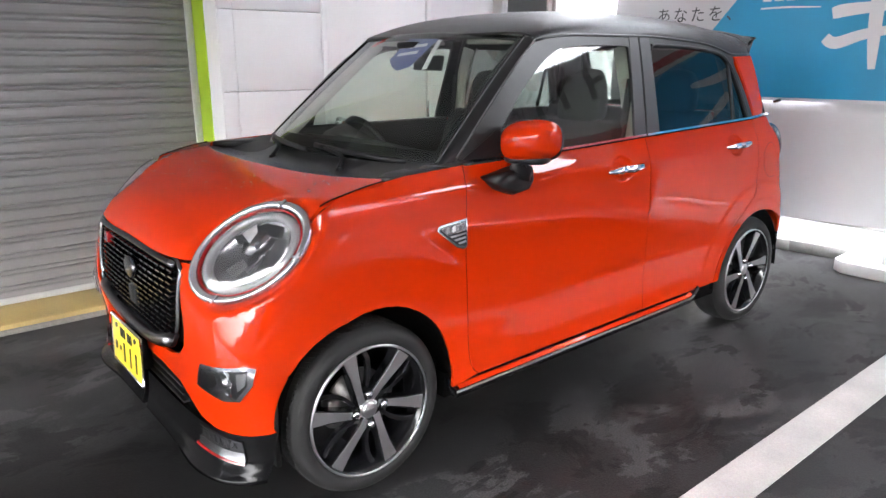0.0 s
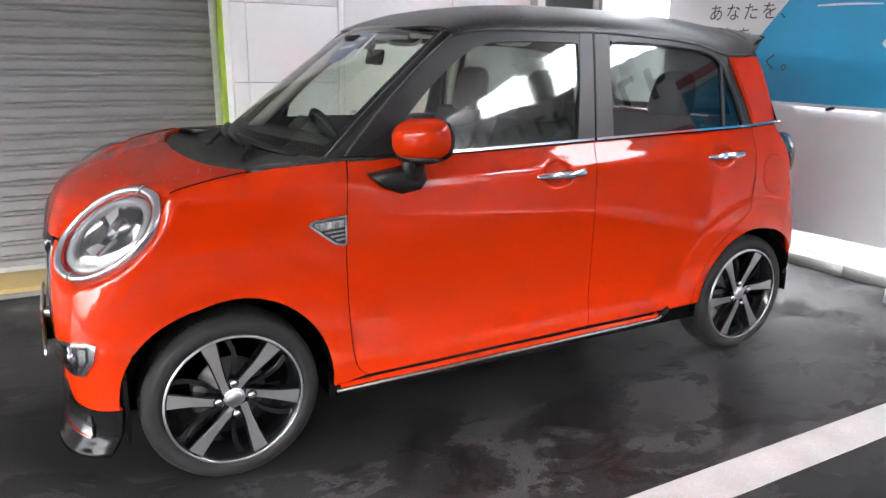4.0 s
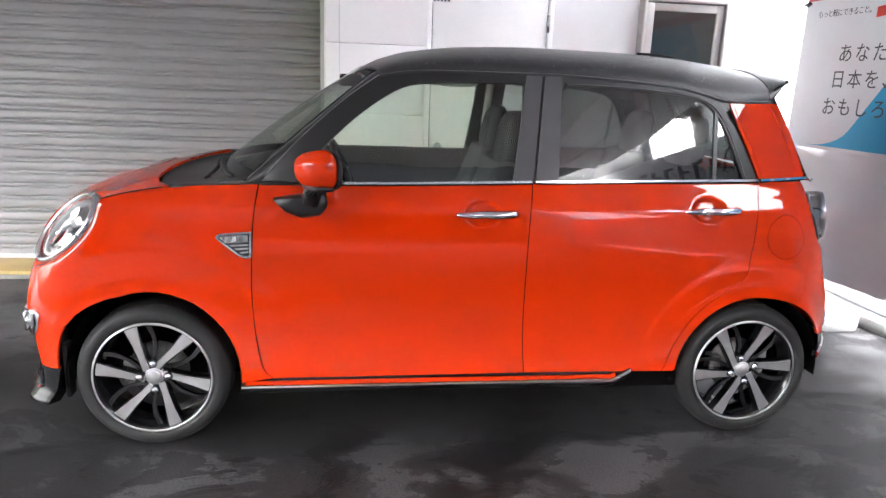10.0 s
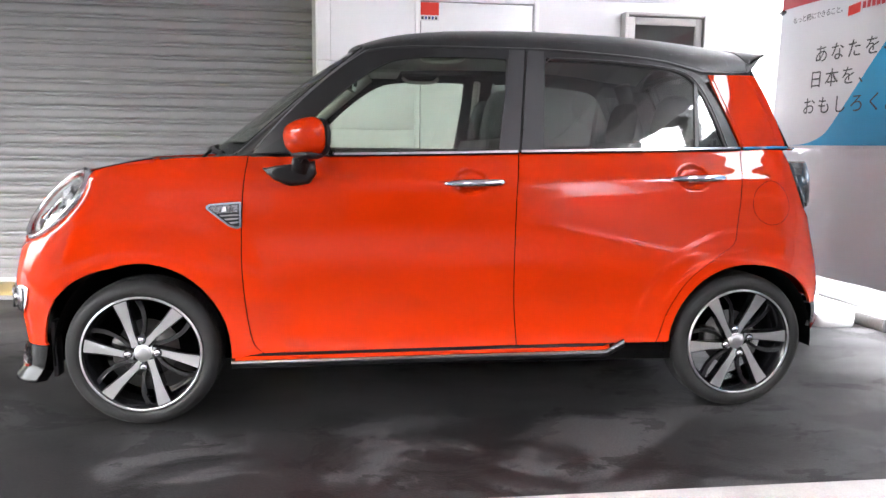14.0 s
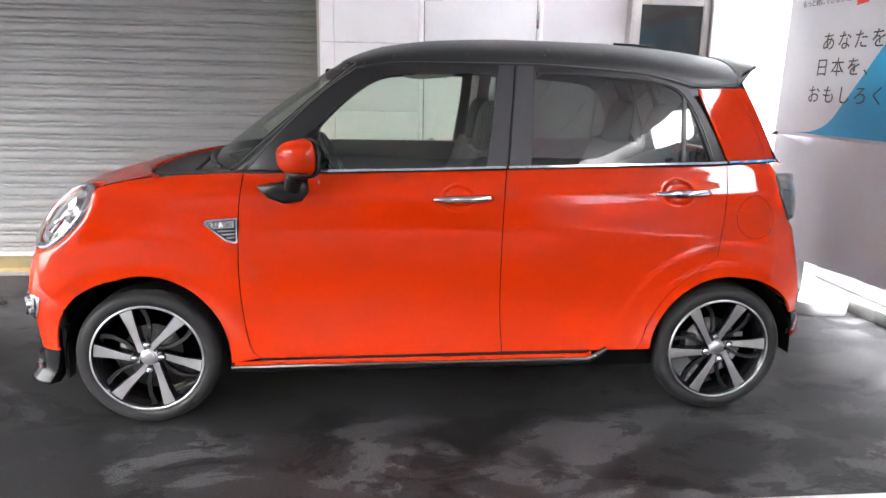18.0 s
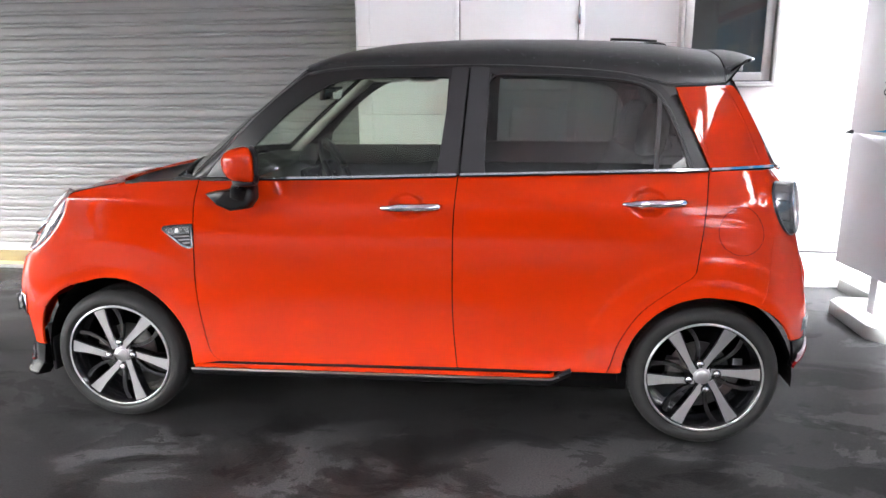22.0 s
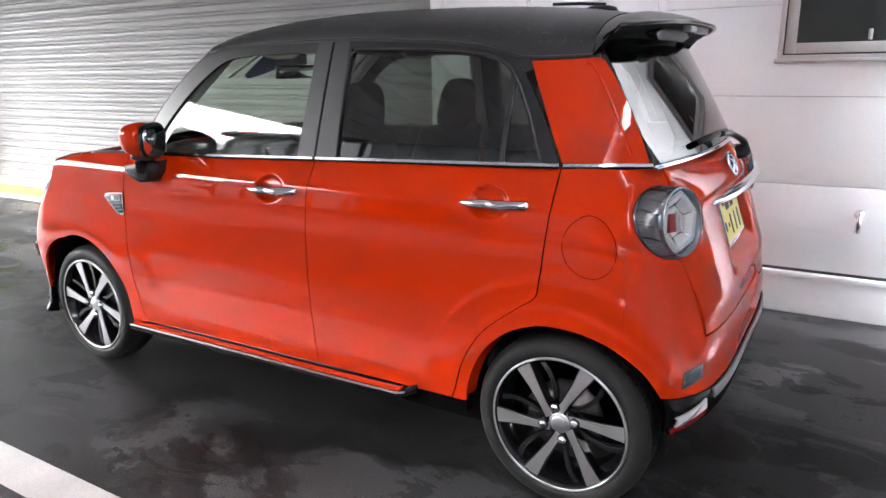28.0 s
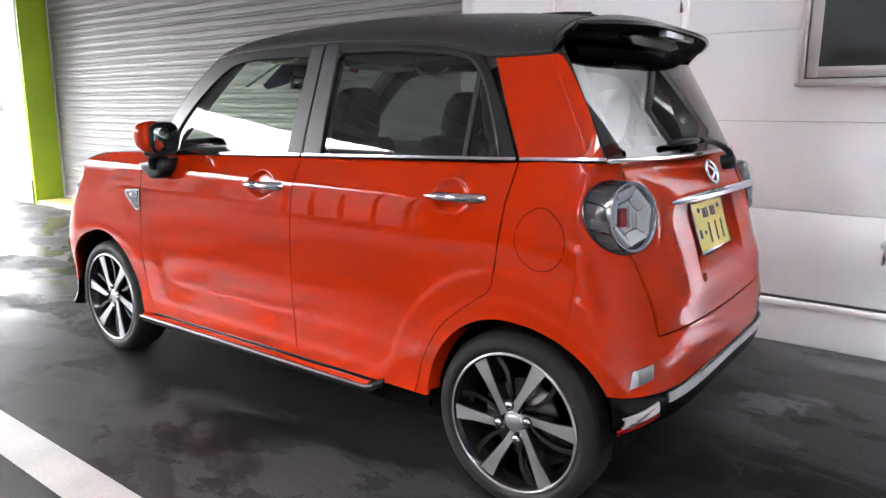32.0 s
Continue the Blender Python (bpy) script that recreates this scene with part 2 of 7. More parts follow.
CHARCOAL = principled("charcoal_print", (0.05, 0.05, 0.055), 0.5, grain=0.1, scale=420)
LINE_WHITE = principled("road_line_paint", (0.40, 0.39, 0.375), 0.55, grain=0.14, scale=170, stain=0.16, stain_scale=5, bump=0.2)
CONCRETE = principled("kerb_concrete", (0.26, 0.255, 0.245), 0.8, grain=0.2, scale=120, bump=0.3, stain=0.25, stain_scale=3)
YARD = principled("pale_yard_concrete", (0.20, 0.198, 0.19), 0.7, grain=0.1, scale=60, stain=0.15, stain_scale=0.5)
CEILING = principled("ceiling_panel", (0.82, 0.82, 0.83), 0.7, grain=0.06, scale=60, stain=0.1)
FACADE = principled("dark_facade", (0.018, 0.018, 0.019), 0.85, grain=0.1, scale=40, stain=0.15, stain_scale=0.4)
SHED_GREY = principled("shed_concrete", (0.12, 0.12, 0.118), 0.8, grain=0.12, scale=50, stain=0.2, stain_scale=0.6)
BASE_WHITE = principled("white_plastic_base", (0.52, 0.52, 0.52), 0.5, grain=0.05, scale=160, stain=0.08)
STICKER_RED = principled("sticker_red", (0.72, 0.03, 0.01), 0.4, grain=0.04, scale=200)
STICKER_BLUE = principled("sticker_blue", (0.03, 0.06, 0.26), 0.4, grain=0.15, scale=200)
GLASS_FRONT = glass("front_glass", (0.80, 0.89, 0.80))
GLASS_SHIELD = glass("windscreen_glass", (0.84, 0.90, 0.84))
GLASS_PRIVACY = glass("privacy_glass", (0.29, 0.325, 0.31), 0.02, 0.10)
GLASS_HATCH = glass("hatch_glass", (0.14, 0.15, 0.145), 0.02)
GLASS_CLEAR = glass("clear_lens", (0.96, 0.96, 0.96), 0.03)
GLASS_TAIL = glass("tail_flank_lens", (0.72, 0.72, 0.72), 0.03)
GLASS_ROOM = glass("office_pane", (0.60, 0.61, 0.60), 0.03, 0.065)
WATER = glass("water_drop", (0.82, 0.84, 0.86), 0.03, 0.13)
ASPHALT = asphalt_material()


# ---- mesh helpers ----
def part(name, bm, material, parent=None, label="", smooth=True):
    """Links a bmesh, in world coordinates, as one mesh object under a thing or a part."""
    mesh = bpy.data.meshes.new(name)
    bm.to_mesh(mesh)
    bm.free()
    return placed(name, mesh, material, parent, label, smooth)


def placed(name, mesh, material, parent=None, label="", smooth=True):
    if not mesh.materials:
        mesh.materials.append(material)
    if smooth:
        mesh.shade_smooth()
    ob = new(name, mesh)
    if parent is not None:
        ob.parent = parent
        if parent.parent is None:
            ob.matrix_parent_inverse = parent.matrix_basis.inverted()
    return tagged(ob, label) if label else ob


def thing(name, x, y, z, label, category, group="", kind=""):
    ob = new(name)
    ob.location = (x, y, z)
    ob.empty_display_size = 0.1
    return tagged(ob, label, category, group, kind)


def box(bm, x0, y0, z0, x1, y1, z1, bevel=0.0, m=None):
    made = bmesh.ops.create_cube(bm, size=1.0)["verts"]
    t = Matrix.Translation(((x0 + x1) / 2, (y0 + y1) / 2, (z0 + z1) / 2)) @ Matrix.Diagonal((abs(x1 - x0), abs(y1 - y0), abs(z1 - z0), 1))
    bmesh.ops.transform(bm, matrix=t, verts=made)
    if bevel:
        edges = list({e for v in made for e in v.link_edges})
        made = list({v for f in bmesh.ops.bevel(bm, geom=edges, offset=bevel, segments=2, affect="EDGES", profile=0.5)["faces"] for v in f.verts} | {v for v in made if v.is_valid})
    if m is not None:
        bmesh.ops.transform(bm, matrix=m, verts=made)
    return bm


def boxed(*args, **kw):
    return box(bmesh.new(), *args, **kw)


def sharp(ob, angle=35):
    """Smooth shading with hard edges kept."""
    ob.data.set_sharp_from_angle(angle=radians(angle))
    return ob


def catmull(points, steps=6, closed=False):
    """A smooth line through a few points."""
    pts = [Vector(p) for p in points]
    n, out = len(pts), []
    for i in range(n if closed else n - 1):
        if closed:
            a, b, c, d = (pts[(i + k) % n] for k in (-1, 0, 1, 2))
        else:
            a, b, c, d = pts[max(i - 1, 0)], pts[i], pts[i + 1], pts[min(i + 2, n - 1)]
        for k in range(steps):
            t = k / steps
            out.append(0.5 * (2 * b + (c - a) * t + (2 * a - 5 * b + 4 * c - d) * t * t + (3 * b - a - 3 * c + d) * t**3))
    return out if closed else out + [pts[-1]]


def curve(*pairs):
    """A smooth function through (x, value) pairs; straight beyond the ends."""
    xs, ys = [p[0] for p in pairs], [p[1] for p in pairs]
    slopes = [(ys[i + 1] - ys[i]) / (xs[i + 1] - xs[i]) for i in range(len(xs) - 1)]
    tang = [slopes[0]] + [0 if slopes[i - 1] * slopes[i] <= 0 else 2 * slopes[i - 1] * slopes[i] / (slopes[i - 1] + slopes[i]) for i in range(1, len(slopes))] + [slopes[-1]]

    def value(x):
        if x <= xs[0]:
            return ys[0] + (x - xs[0]) * tang[0]
        if x >= xs[-1]:
            return ys[-1] + (x - xs[-1]) * tang[-1]
        i = next(k for k in range(len(xs) - 1) if x <= xs[k + 1])
        h = xs[i + 1] - xs[i]
        t = (x - xs[i]) / h
        return ((1 + 2 * t) * (1 - t) ** 2 * ys[i] + t * (1 - t) ** 2 * h * tang[i] + t * t * (3 - 2 * t) * ys[i + 1] + t * t * (t - 1) * h * tang[i + 1])

    return value


def sheet(name, outline, surface, material, parent=None, label="", step=0.03, rim=0.012, lift=0.0, side=1, stepv=None):
    """A panel: a flat outline in (u, v), cut into a grid, laid onto surface(u, v), with its rim turned inwards.
    side: 1 for the car's near half, -1 for its mirrored far half."""
    bm = bmesh.new()
    verts = [bm.verts.new((p[0], p[1], 0)) for p in outline]
    face = bm.faces.new(verts)
    bm.normal_update()
    if face.normal.z < 0:
        face.normal_flip()
    ring = [Vector(v.co) for v in face.verts]
    bmesh.ops.triangulate(bm, faces=[face], ngon_method="EAR_CLIP")
    for axis, st in ((0, step), (1, stepv or step)):
        lo, hi = min(p[axis] for p in ring), max(p[axis] for p in ring)
        n = int((hi - lo) / st)
        for k in range(1, n + 1):
            at = lo + (hi - lo) * k / (n + 1)
            co, no = [0, 0, 0], [0, 0, 0]
            co[axis], no[axis] = at, 1
            bmesh.ops.bisect_plane(bm, geom=bm.verts[:] + bm.edges[:] + bm.faces[:], plane_co=co, plane_no=no, dist=1e-5)
    edge_loop = [(e.verts[0], e.verts[1], e.link_faces[0]) for e in bm.edges if len(e.link_faces) == 1]
    h = 1e-3

    def normal_at(u, v):
        du = surface(u + h, v) - surface(u - h, v)
        dv = surface(u, v + h) - surface(u, v - h)
        n = du.cross(dv)
        return n.normalized() if n.length > 1e-12 else Vector((0, -1, 0))

    # which way is out: away from the cabin's middle
    mid = Vector((sum(p.x for p in ring) / len(ring), sum(p.y for p in ring) / len(ring)))
    c = surface(mid.x, mid.y)
    out = 1 if normal_at(mid.x, mid.y).dot(c - Vector((1.2, 0.72, 0.75))) > 0 else -1
    bm.verts.index_update()
    uv = [(v.co.x, v.co.y) for v in bm.verts]
    nor = [normal_at(*p) * out for p in uv]
    pos = [surface(*p) + n * lift for p, n in zip(uv, nor)]
    faces = [[v.index for v in f.verts] for f in bm.faces]
    if out < 0:
        faces = [f[::-1] for f in faces]
    if rim:
        for a, b, f in edge_loop:
            ia, ib = a.index, b.index
            loop = [v.index for v in f.verts]
            k = loop.index(ia)
            if loop[(k + 1) % len(loop)] != ib:
                ia, ib = ib, ia
            base = len(pos)
            across = (pos[ib] - pos[ia]).cross(nor[ia])
            across = (across.normalized() if across.length > 1e-9 else nor[ia]) * out
            pos += [pos[ia], pos[ib], pos[ib] - nor[ib] * rim, pos[ia] - nor[ia] * rim]
            nor += [across] * 4
            faces.append([base + 1, base, base + 3, base + 2] if out > 0 else [base, base + 1, base + 2, base + 3])
    bm.free()
    if side < 0:
        pos = [Vector((p.x, 1.44 - p.y, p.z)) for p in pos]
        nor = [Vector((n.x, -n.y, n.z)) for n in nor]
        faces = [f[::-1] for f in faces]
    mesh = bpy.data.meshes.new(name)
    mesh.from_pydata(pos, [], faces)
    mesh.update()
    mesh.shade_smooth()
    mesh.normals_split_custom_set_from_vertices(nor)
    return placed(name, mesh, material, parent, label, smooth=False)


def tube(points, radius, sides=8, closed=False, flat=1.0, taper=None):
    """A rounded bar along a line of points; taper gives the radius along it, from 0 to 1."""
    bm = bmesh.new()
    pts = [Vector(p) for p in points]
    n, rings = len(pts), []
    for i, p in enumerate(pts):
        a, b = pts[i - 1] if (i or closed) else p, pts[(i + 1) % n] if (i < n - 1 or closed) else p
        d = (b - a).normalized()
        up = Vector((0, 0, 1)) if abs(d.z) < 0.95 else Vector((1, 0, 0))
        x = d.cross(up).normalized()
        y = x.cross(d)
        r = radius * (taper(i / max(n - 1, 1)) if taper else 1)
        rings.append([bm.verts.new(p + x * (r * math.cos(2 * math.pi * k / sides)) + y * (r * flat * math.sin(2 * math.pi * k / sides))) for k in range(sides)])
    for i in range(n if closed else n - 1):
        a, b = rings[i], rings[(i + 1) % n]
        for k in range(sides):
            bm.faces.new((a[k], a[(k + 1) % sides], b[(k + 1) % sides], b[k]))
    if not closed:
        bm.faces.new(rings[0][::-1])
        bm.faces.new(rings[-1])
    bmesh.ops.recalc_face_normals(bm, faces=bm.faces)
    return bm


def turned(profile, segs=48, m=None, closed=False):
    """A body turned about its own z axis from (radius, height) pairs."""
    bm = bmesh.new()
    rings = []
    for r, z in profile:
        rings.append([bm.verts.new((r * math.cos(2 * math.pi * k / segs), r * math.sin(2 * math.pi * k / segs), z)) for k in range(segs)] if r > 1e-6 else [bm.verts.new((0, 0, z))])
    pairs = list(zip(rings, rings[1:])) + ([(rings[-1], rings[0])] if closed else [])
    for a, b in pairs:
        for k in range(segs):
            q = [a[k % len(a)], a[(k + 1) % len(a)], b[(k + 1) % len(b)], b[k % len(b)]]
            q = list(dict.fromkeys(q))
            if len(q) > 2:
                bm.faces.new(q)
    bmesh.ops.recalc_face_normals(bm, faces=bm.faces)
    if m is not None:
        bmesh.ops.transform(bm, matrix=m, verts=bm.verts)
    return bm


def lofted(rings, cap=False):
    """A skin through closed rings of as many points each."""
    bm = bmesh.new()
    rows = [[bm.verts.new(p) for p in ring] for ring in rings]
    for a, b in zip(rows, rows[1:]):
        for k in range(len(a)):
            bm.faces.new((a[k], a[(k + 1) % len(a)], b[(k + 1) % len(b)], b[k]))
    if cap:
        bm.faces.new(rows[-1])
    bmesh.ops.recalc_face_normals(bm, faces=bm.faces)
    return bm


def prism(outline, depth, m, bevel=0.0):
    """A flat outline in its own x, y plane, given depth along its own -z, set by m."""
    bm = bmesh.new()
    f = bm.faces.new([bm.verts.new((p[0], p[1], 0)) for p in outline])
    bm.normal_update()
    if f.normal.z < 0:
        f.normal_flip()
    back = bmesh.ops.extrude_face_region(bm, geom=[f])
    bmesh.ops.translate(bm, vec=(0, 0, -depth), verts=[v for v in back["geom"] if isinstance(v, bmesh.types.BMVert)])
    bmesh.ops.recalc_face_normals(bm, faces=bm.faces)
    if bevel:
        top = [e for e in bm.edges if all(abs(v.co.z) < 1e-6 for v in e.verts)]
        bmesh.ops.bevel(bm, geom=top, offset=bevel, segments=2, affect="EDGES", profile=0.5)
    bmesh.ops.transform(bm, matrix=m, verts=bm.verts)
    return bm


def frame_of(origin, x_axis, y_axis):
    x = Vector(x_axis).normalized()
    z = x.cross(Vector(y_axis)).normalized()
    y = z.cross(x)
    return Matrix(((x.x, y.x, z.x, origin[0]), (x.y, y.y, z.y, origin[1]), (x.z, y.z, z.z, origin[2]), (0, 0, 0, 1)))


# ---- ground ----
def ground_sheet(name, x0, y0, x1, y1, z, material, label, category="ground", cells=1):
    bm = bmesh.new()
    bmesh.ops.create_grid(bm, x_segments=cells, y_segments=cells, size=0.5)
    bmesh.ops.transform(bm, matrix=Matrix.Translation(((x0 + x1) / 2, (y0 + y1) / 2, z)) @ Matrix.Diagonal((x1 - x0, y1 - y0, 1, 1)), verts=bm.verts)
    return tagged(part(name, bm, material, None, smooth=False), label, category, kind="structure")


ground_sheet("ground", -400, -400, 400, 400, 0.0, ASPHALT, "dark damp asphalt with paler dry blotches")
bm = bmesh.new()
bm.faces.new([bm.verts.new((x, y, 0.03)) for x, y in ((4.0, 2.32), (4.25, -0.30), (4.25, -30), (60, -30), (60, 60), (4.0, 60))])
tagged(part("pavement", bm, YARD, None, smooth=False), "pale concrete yard beyond the kerb", "pavement", kind="structure")
line = part("parking_line", boxed(-3.4, -0.850, 0.0, 3.5, -0.692, 0.003), LINE_WHITE, None, smooth=False)
tagged(line, "worn white painted parking line on the asphalt", "road line", kind="structure")

# ---- kerb on the open side ----
kerb = thing("kerb", 4.14, 0, 0, "low grey concrete kerb along the open side", "kerb", kind="structure")
for k in range(9):
    y0 = 2.31 - 0.6 * k
    x0, x1 = (3.944 + 0.094 * max(0, 2.32 - max(y, -0.30)) for y in (y0, y0 - 0.596))
    part("kerb_stone", prism([(x0, y0), (x0 + 0.10, y0), (x1 + 0.10, y0 - 0.596), (x1, y0 - 0.596)], 0.085, Matrix.Translation((0, 0, 0.085)), 0.008), CONCRETE, kerb)

low_wall = thing("low_wall", 4.34, 0.3, 0.03, "low white rendered wall behind the kerb", "wall", kind="structure")
part("face", boxed(4.30, -1.72, 0.03, 4.42, 2.30, 0.215, 0.006), BASE_WHITE, low_wall)
part("coping", boxed(4.285, -1.73, 0.216, 4.435, 2.31, 0.245, 0.006), CONCRETE, low_wall)

# ---- back wall with its panels ----
WALL_Y = 2.355
wall_north = thing("wall_north", 2.6, WALL_Y, 0, "white insulated metal panel wall with thin horizontal joints", "wall", kind="structure")
part("core", boxed(0.556, WALL_Y + 0.03, 0, 9.0, WALL_Y + 0.2, 3.4), JOINT, wall_north, smooth=False)


def wall_panel(x0, z0, x1, z1, y=WALL_Y):
    part("panel", boxed(x0 + 0.0015, y, z0 + 0.002, x1 - 0.0015, y + 0.035, z1 - 0.002, 0.002), WHITE_WALL, wall_north)


ROWS_Z = (0.264, 0.740, 1.213, 1.687, 2.159, 2.632, 3.106, 3.4)
DOOR_X0, DOOR_X1, DOOR_Z = 1.241, 2.128, 2.149
WIN_X0, WIN_X1, WIN_Z0, WIN_Z1 = 2.744, 3.366, 1.405, 2.073


def cut_panel(z0, z1):
    """One long panel with the part that the window takes cut out of it."""
    bm = bmesh.new()
    low, high = z0 + 0.002, z1 - 0.002
    for x0, x1 in ((DOOR_X1 + 0.0015, WIN_X0), (WIN_X1, 9.0)):
        box(bm, x0, WALL_Y, low, x1, WALL_Y + 0.035, high)
    for a, b in ((low, min(high, WIN_Z0)), (max(low, WIN_Z1), high)):
        if b > a:
            box(bm, WIN_X0, WALL_Y, a, WIN_X1, WALL_Y + 0.035, b)
    part("panel", bm, WHITE_WALL, wall_north, smooth=False)


for z0, z1 in zip(ROWS_Z, ROWS_Z[1:]):
    wall_panel(0.556, z0, 0.648, z1)
    if z1 < 2.2:
        wall_panel(0.648, z0, DOOR_X0, z1)
        if z1 <= WIN_Z0:
            wall_panel(DOOR_X1, z0, 9.0, z1)
        else:
            cut_panel(z0, z1)
    else:
        wall_panel(0.648, z0, 9.0, z1)
for x0, x1 in ((0.556, DOOR_X0), (DOOR_X1, 9.0)):
    part("base_panel", boxed(x0 + 0.002, WALL_Y + 0.004, 0, x1 - 0.002, WALL_Y + 0.03, 0.211, 0.003), WHITE_WALL, wall_north)
    part("base_flashing", boxed(x0 + 0.002, WALL_Y - 0.022, 0.217, x1 - 0.002, WALL_Y + 0.03, 0.247, 0.004), WHITE_DOOR, wall_north)
    part("flashing_gap", boxed(x0, WALL_Y + 0.012, 0.241, x1, WALL_Y + 0.031, 0.269), CHARCOAL, wall_north, smooth=False)

# ---- white service door ----
door = thing("door_1", (DOOR_X0 + DOOR_X1) / 2, WALL_Y, 0, "white painted steel service door, shut", "door", kind="structure")
part("door_frame", boxed(DOOR_X0, WALL_Y - 0.012, 0, DOOR_X0 + 0.035, WALL_Y + 0.05, DOOR_Z, 0.003), WHITE_DOOR, door)
part("door_frame", boxed(DOOR_X1 - 0.035, WALL_Y - 0.012, 0, DOOR_X1, WALL_Y + 0.05, DOOR_Z, 0.003), WHITE_DOOR, door)
part("door_frame", boxed(DOOR_X0 + 0.035, WALL_Y - 0.012, DOOR_Z - 0.035, DOOR_X1 - 0.035, WALL_Y + 0.05, DOOR_Z, 0.003), WHITE_DOOR, door)
leaf = part("leaf", boxed(DOOR_X0 + 0.042, WALL_Y + 0.002, 0.012, DOOR_X1 - 0.042, WALL_Y + 0.04, DOOR_Z - 0.042, 0.002), WHITE_DOOR, door)
part("rebate", boxed(DOOR_X0 + 0.03, WALL_Y + 0.022, 0, DOOR_X1 - 0.03, WALL_Y + 0.045, DOOR_Z - 0.03), CHARCOAL, door, smooth=False)
for z in (0.25, 1.05, 1.87):
    part("hinge", turned([(0, -0.06), (0.011, -0.058), (0.011, 0.058), (0, 0.06)], 12, Matrix.Translation((DOOR_X1 - 0.037, WALL_Y - 0.012, z))), SATIN_CHROME, door, "satin steel hinge")
knob_at = frame_of((DOOR_X0 + 0.10, WALL_Y + 0.002, 1.0), (1, 0, 0), (0, 0, 1))
part("door_knob", turned([(0.03, 0), (0.03, 0.008), (0.011, 0.012), (0.011, 0.04), (0.024, 0.046), (0.027, 0.06), (0.02, 0.072), (0, 0.074)], 20, knob_at), SATIN_CHROME, door, "round satin steel door knob")
part("lock_cylinder", turned([(0.017, 0), (0.017, 0.006), (0.011, 0.012), (0, 0.012)], 16, frame_of((DOOR_X0 + 0.10, WALL_Y + 0.002, 0.925), (1, 0, 0), (0, 0, 1))), SATIN_CHROME, door)
sign = thing("security_sticker", 1.33, WALL_Y, 2.03, "small red and white square sticker on the door", "sticker")
part("red_field", boxed(1.275, WALL_Y - 0.001, 2.016, 1.407, WALL_Y + 0.002, 2.103), STICKER_RED, sign, smooth=False)
part("white_field", boxed(1.275, WALL_Y - 0.001, 1.978, 1.407, WALL_Y + 0.002, 2.015), TARP_WHITE, sign, smooth=False)
for k in range(5):
    part("letter_bar", boxed(1.283 + 0.024 * k, WALL_Y - 0.002, 1.986, 1.299 + 0.024 * k, WALL_Y + 0.001, 2.007), STICKER_BLUE if k % 2 else CHARCOAL, sign, smooth=False)

# ---- office window ----
WIN_Y = WALL_Y - 0.07
window = thing("window_1", (WIN_X0 + WIN_X1) / 2, WIN_Y, (WIN_Z0 + WIN_Z1) / 2, "aluminium framed office window with dark glass", "window", kind="structure")
for name, a, w in (("outer_frame", 0.0, 0.022), ("sash_frame", 0.03, 0.052)):
    x0, x1, z0, z1 = WIN_X0 + a, WIN_X1 - a, WIN_Z0 + a, WIN_Z1 - a
    y0 = WIN_Y - (0.028 if a == 0 else 0.008)
    for bx in ((x0, z0, x0 + w, z1), (x1 - w, z0, x1, z1), (x0 + w, z0, x1 - w, z0 + w), (x0 + w, z1 - w, x1 - w, z1)):
        part(name, boxed(bx[0], y0, bx[1], bx[2], WALL_Y + 0.03, bx[3], 0.003), ALU, window)
part("window_sill", boxed(WIN_X0 - 0.012, WIN_Y - 0.045, WIN_Z0 - 0.014, WIN_X1 + 0.012, WALL_Y + 0.002, WIN_Z0 + 0.004, 0.003), ALU, window)
part("gasket", boxed(WIN_X0 + 0.02, WIN_Y + 0.02, WIN_Z0 + 0.02, WIN_X1 - 0.02, WIN_Y + 0.028, WIN_Z1 - 0.02), CHARCOAL, window, smooth=False)
pane = part("pane", boxed(WIN_X0 + 0.082, WIN_Y + 0.006, WIN_Z0 + 0.082, WIN_X1 - 0.082, WIN_Y + 0.012, WIN_Z1 - 0.082), GLASS_ROOM, window, smooth=False)
part("blind", boxed(WIN_X0 + 0.08, WIN_Y + 0.014, WIN_Z0 + 0.08, WIN_X1 - 0.08, WIN_Y + 0.019, WIN_Z1 - 0.08), JOINT, window, smooth=False)
part("crescent_lock", tube([(WIN_X0 + 0.41, WIN_Y + 0.002, WIN_Z0 + 0.09), (WIN_X0 + 0.41, WIN_Y - 0.004, WIN_Z0 + 0.14)], 0.01, 8), ALU, window)

# ---- small fittings on the wall ----
tap = thing("key_switch", 3.215, WALL_Y, 0.6, "small chrome key lock on the white wall", "lock")
part("rosette", turned([(0.028, 0), (0.028, 0.008), (0.016, 0.016), (0.016, 0.03), (0, 0.03)], 18, frame_of((3.215, WALL_Y, 0.600), (1, 0, 0), (0, 0, 1))), CHROME, tap)
part("lever", tube([(3.215, WALL_Y - 0.028, 0.608), (3.214, WALL_Y - 0.036, 0.565), (3.210, WALL_Y - 0.032, 0.505)], 0.013, 8), CHROME, tap)

# ---- roller shutter between its green jambs ----
SHUT_X0, SHUT_X1, SHUT_Y = -6.485, 0.538, 2.74
shutter = thing("roller_shutter", (SHUT_X0 + SHUT_X1) / 2, SHUT_Y, 0.12, "closed grey steel roller shutter with ribbed slats", "shutter", kind="structure")
PITCH = 0.0924
slat_profile = ((0.000, 0.016), (0.0034, 0.016), (0.0046, -0.001), (0.016, -0.0062), (0.034, -0.0082), (0.052, -0.0062), (0.0622, -0.001), (0.0634, 0.016), (0.0692, 0.016), (0.0704, -0.001), (0.0790, -0.0030), (0.0880, -0.001), (0.0892, 0.016), (PITCH, 0.016))
bm = bmesh.new()
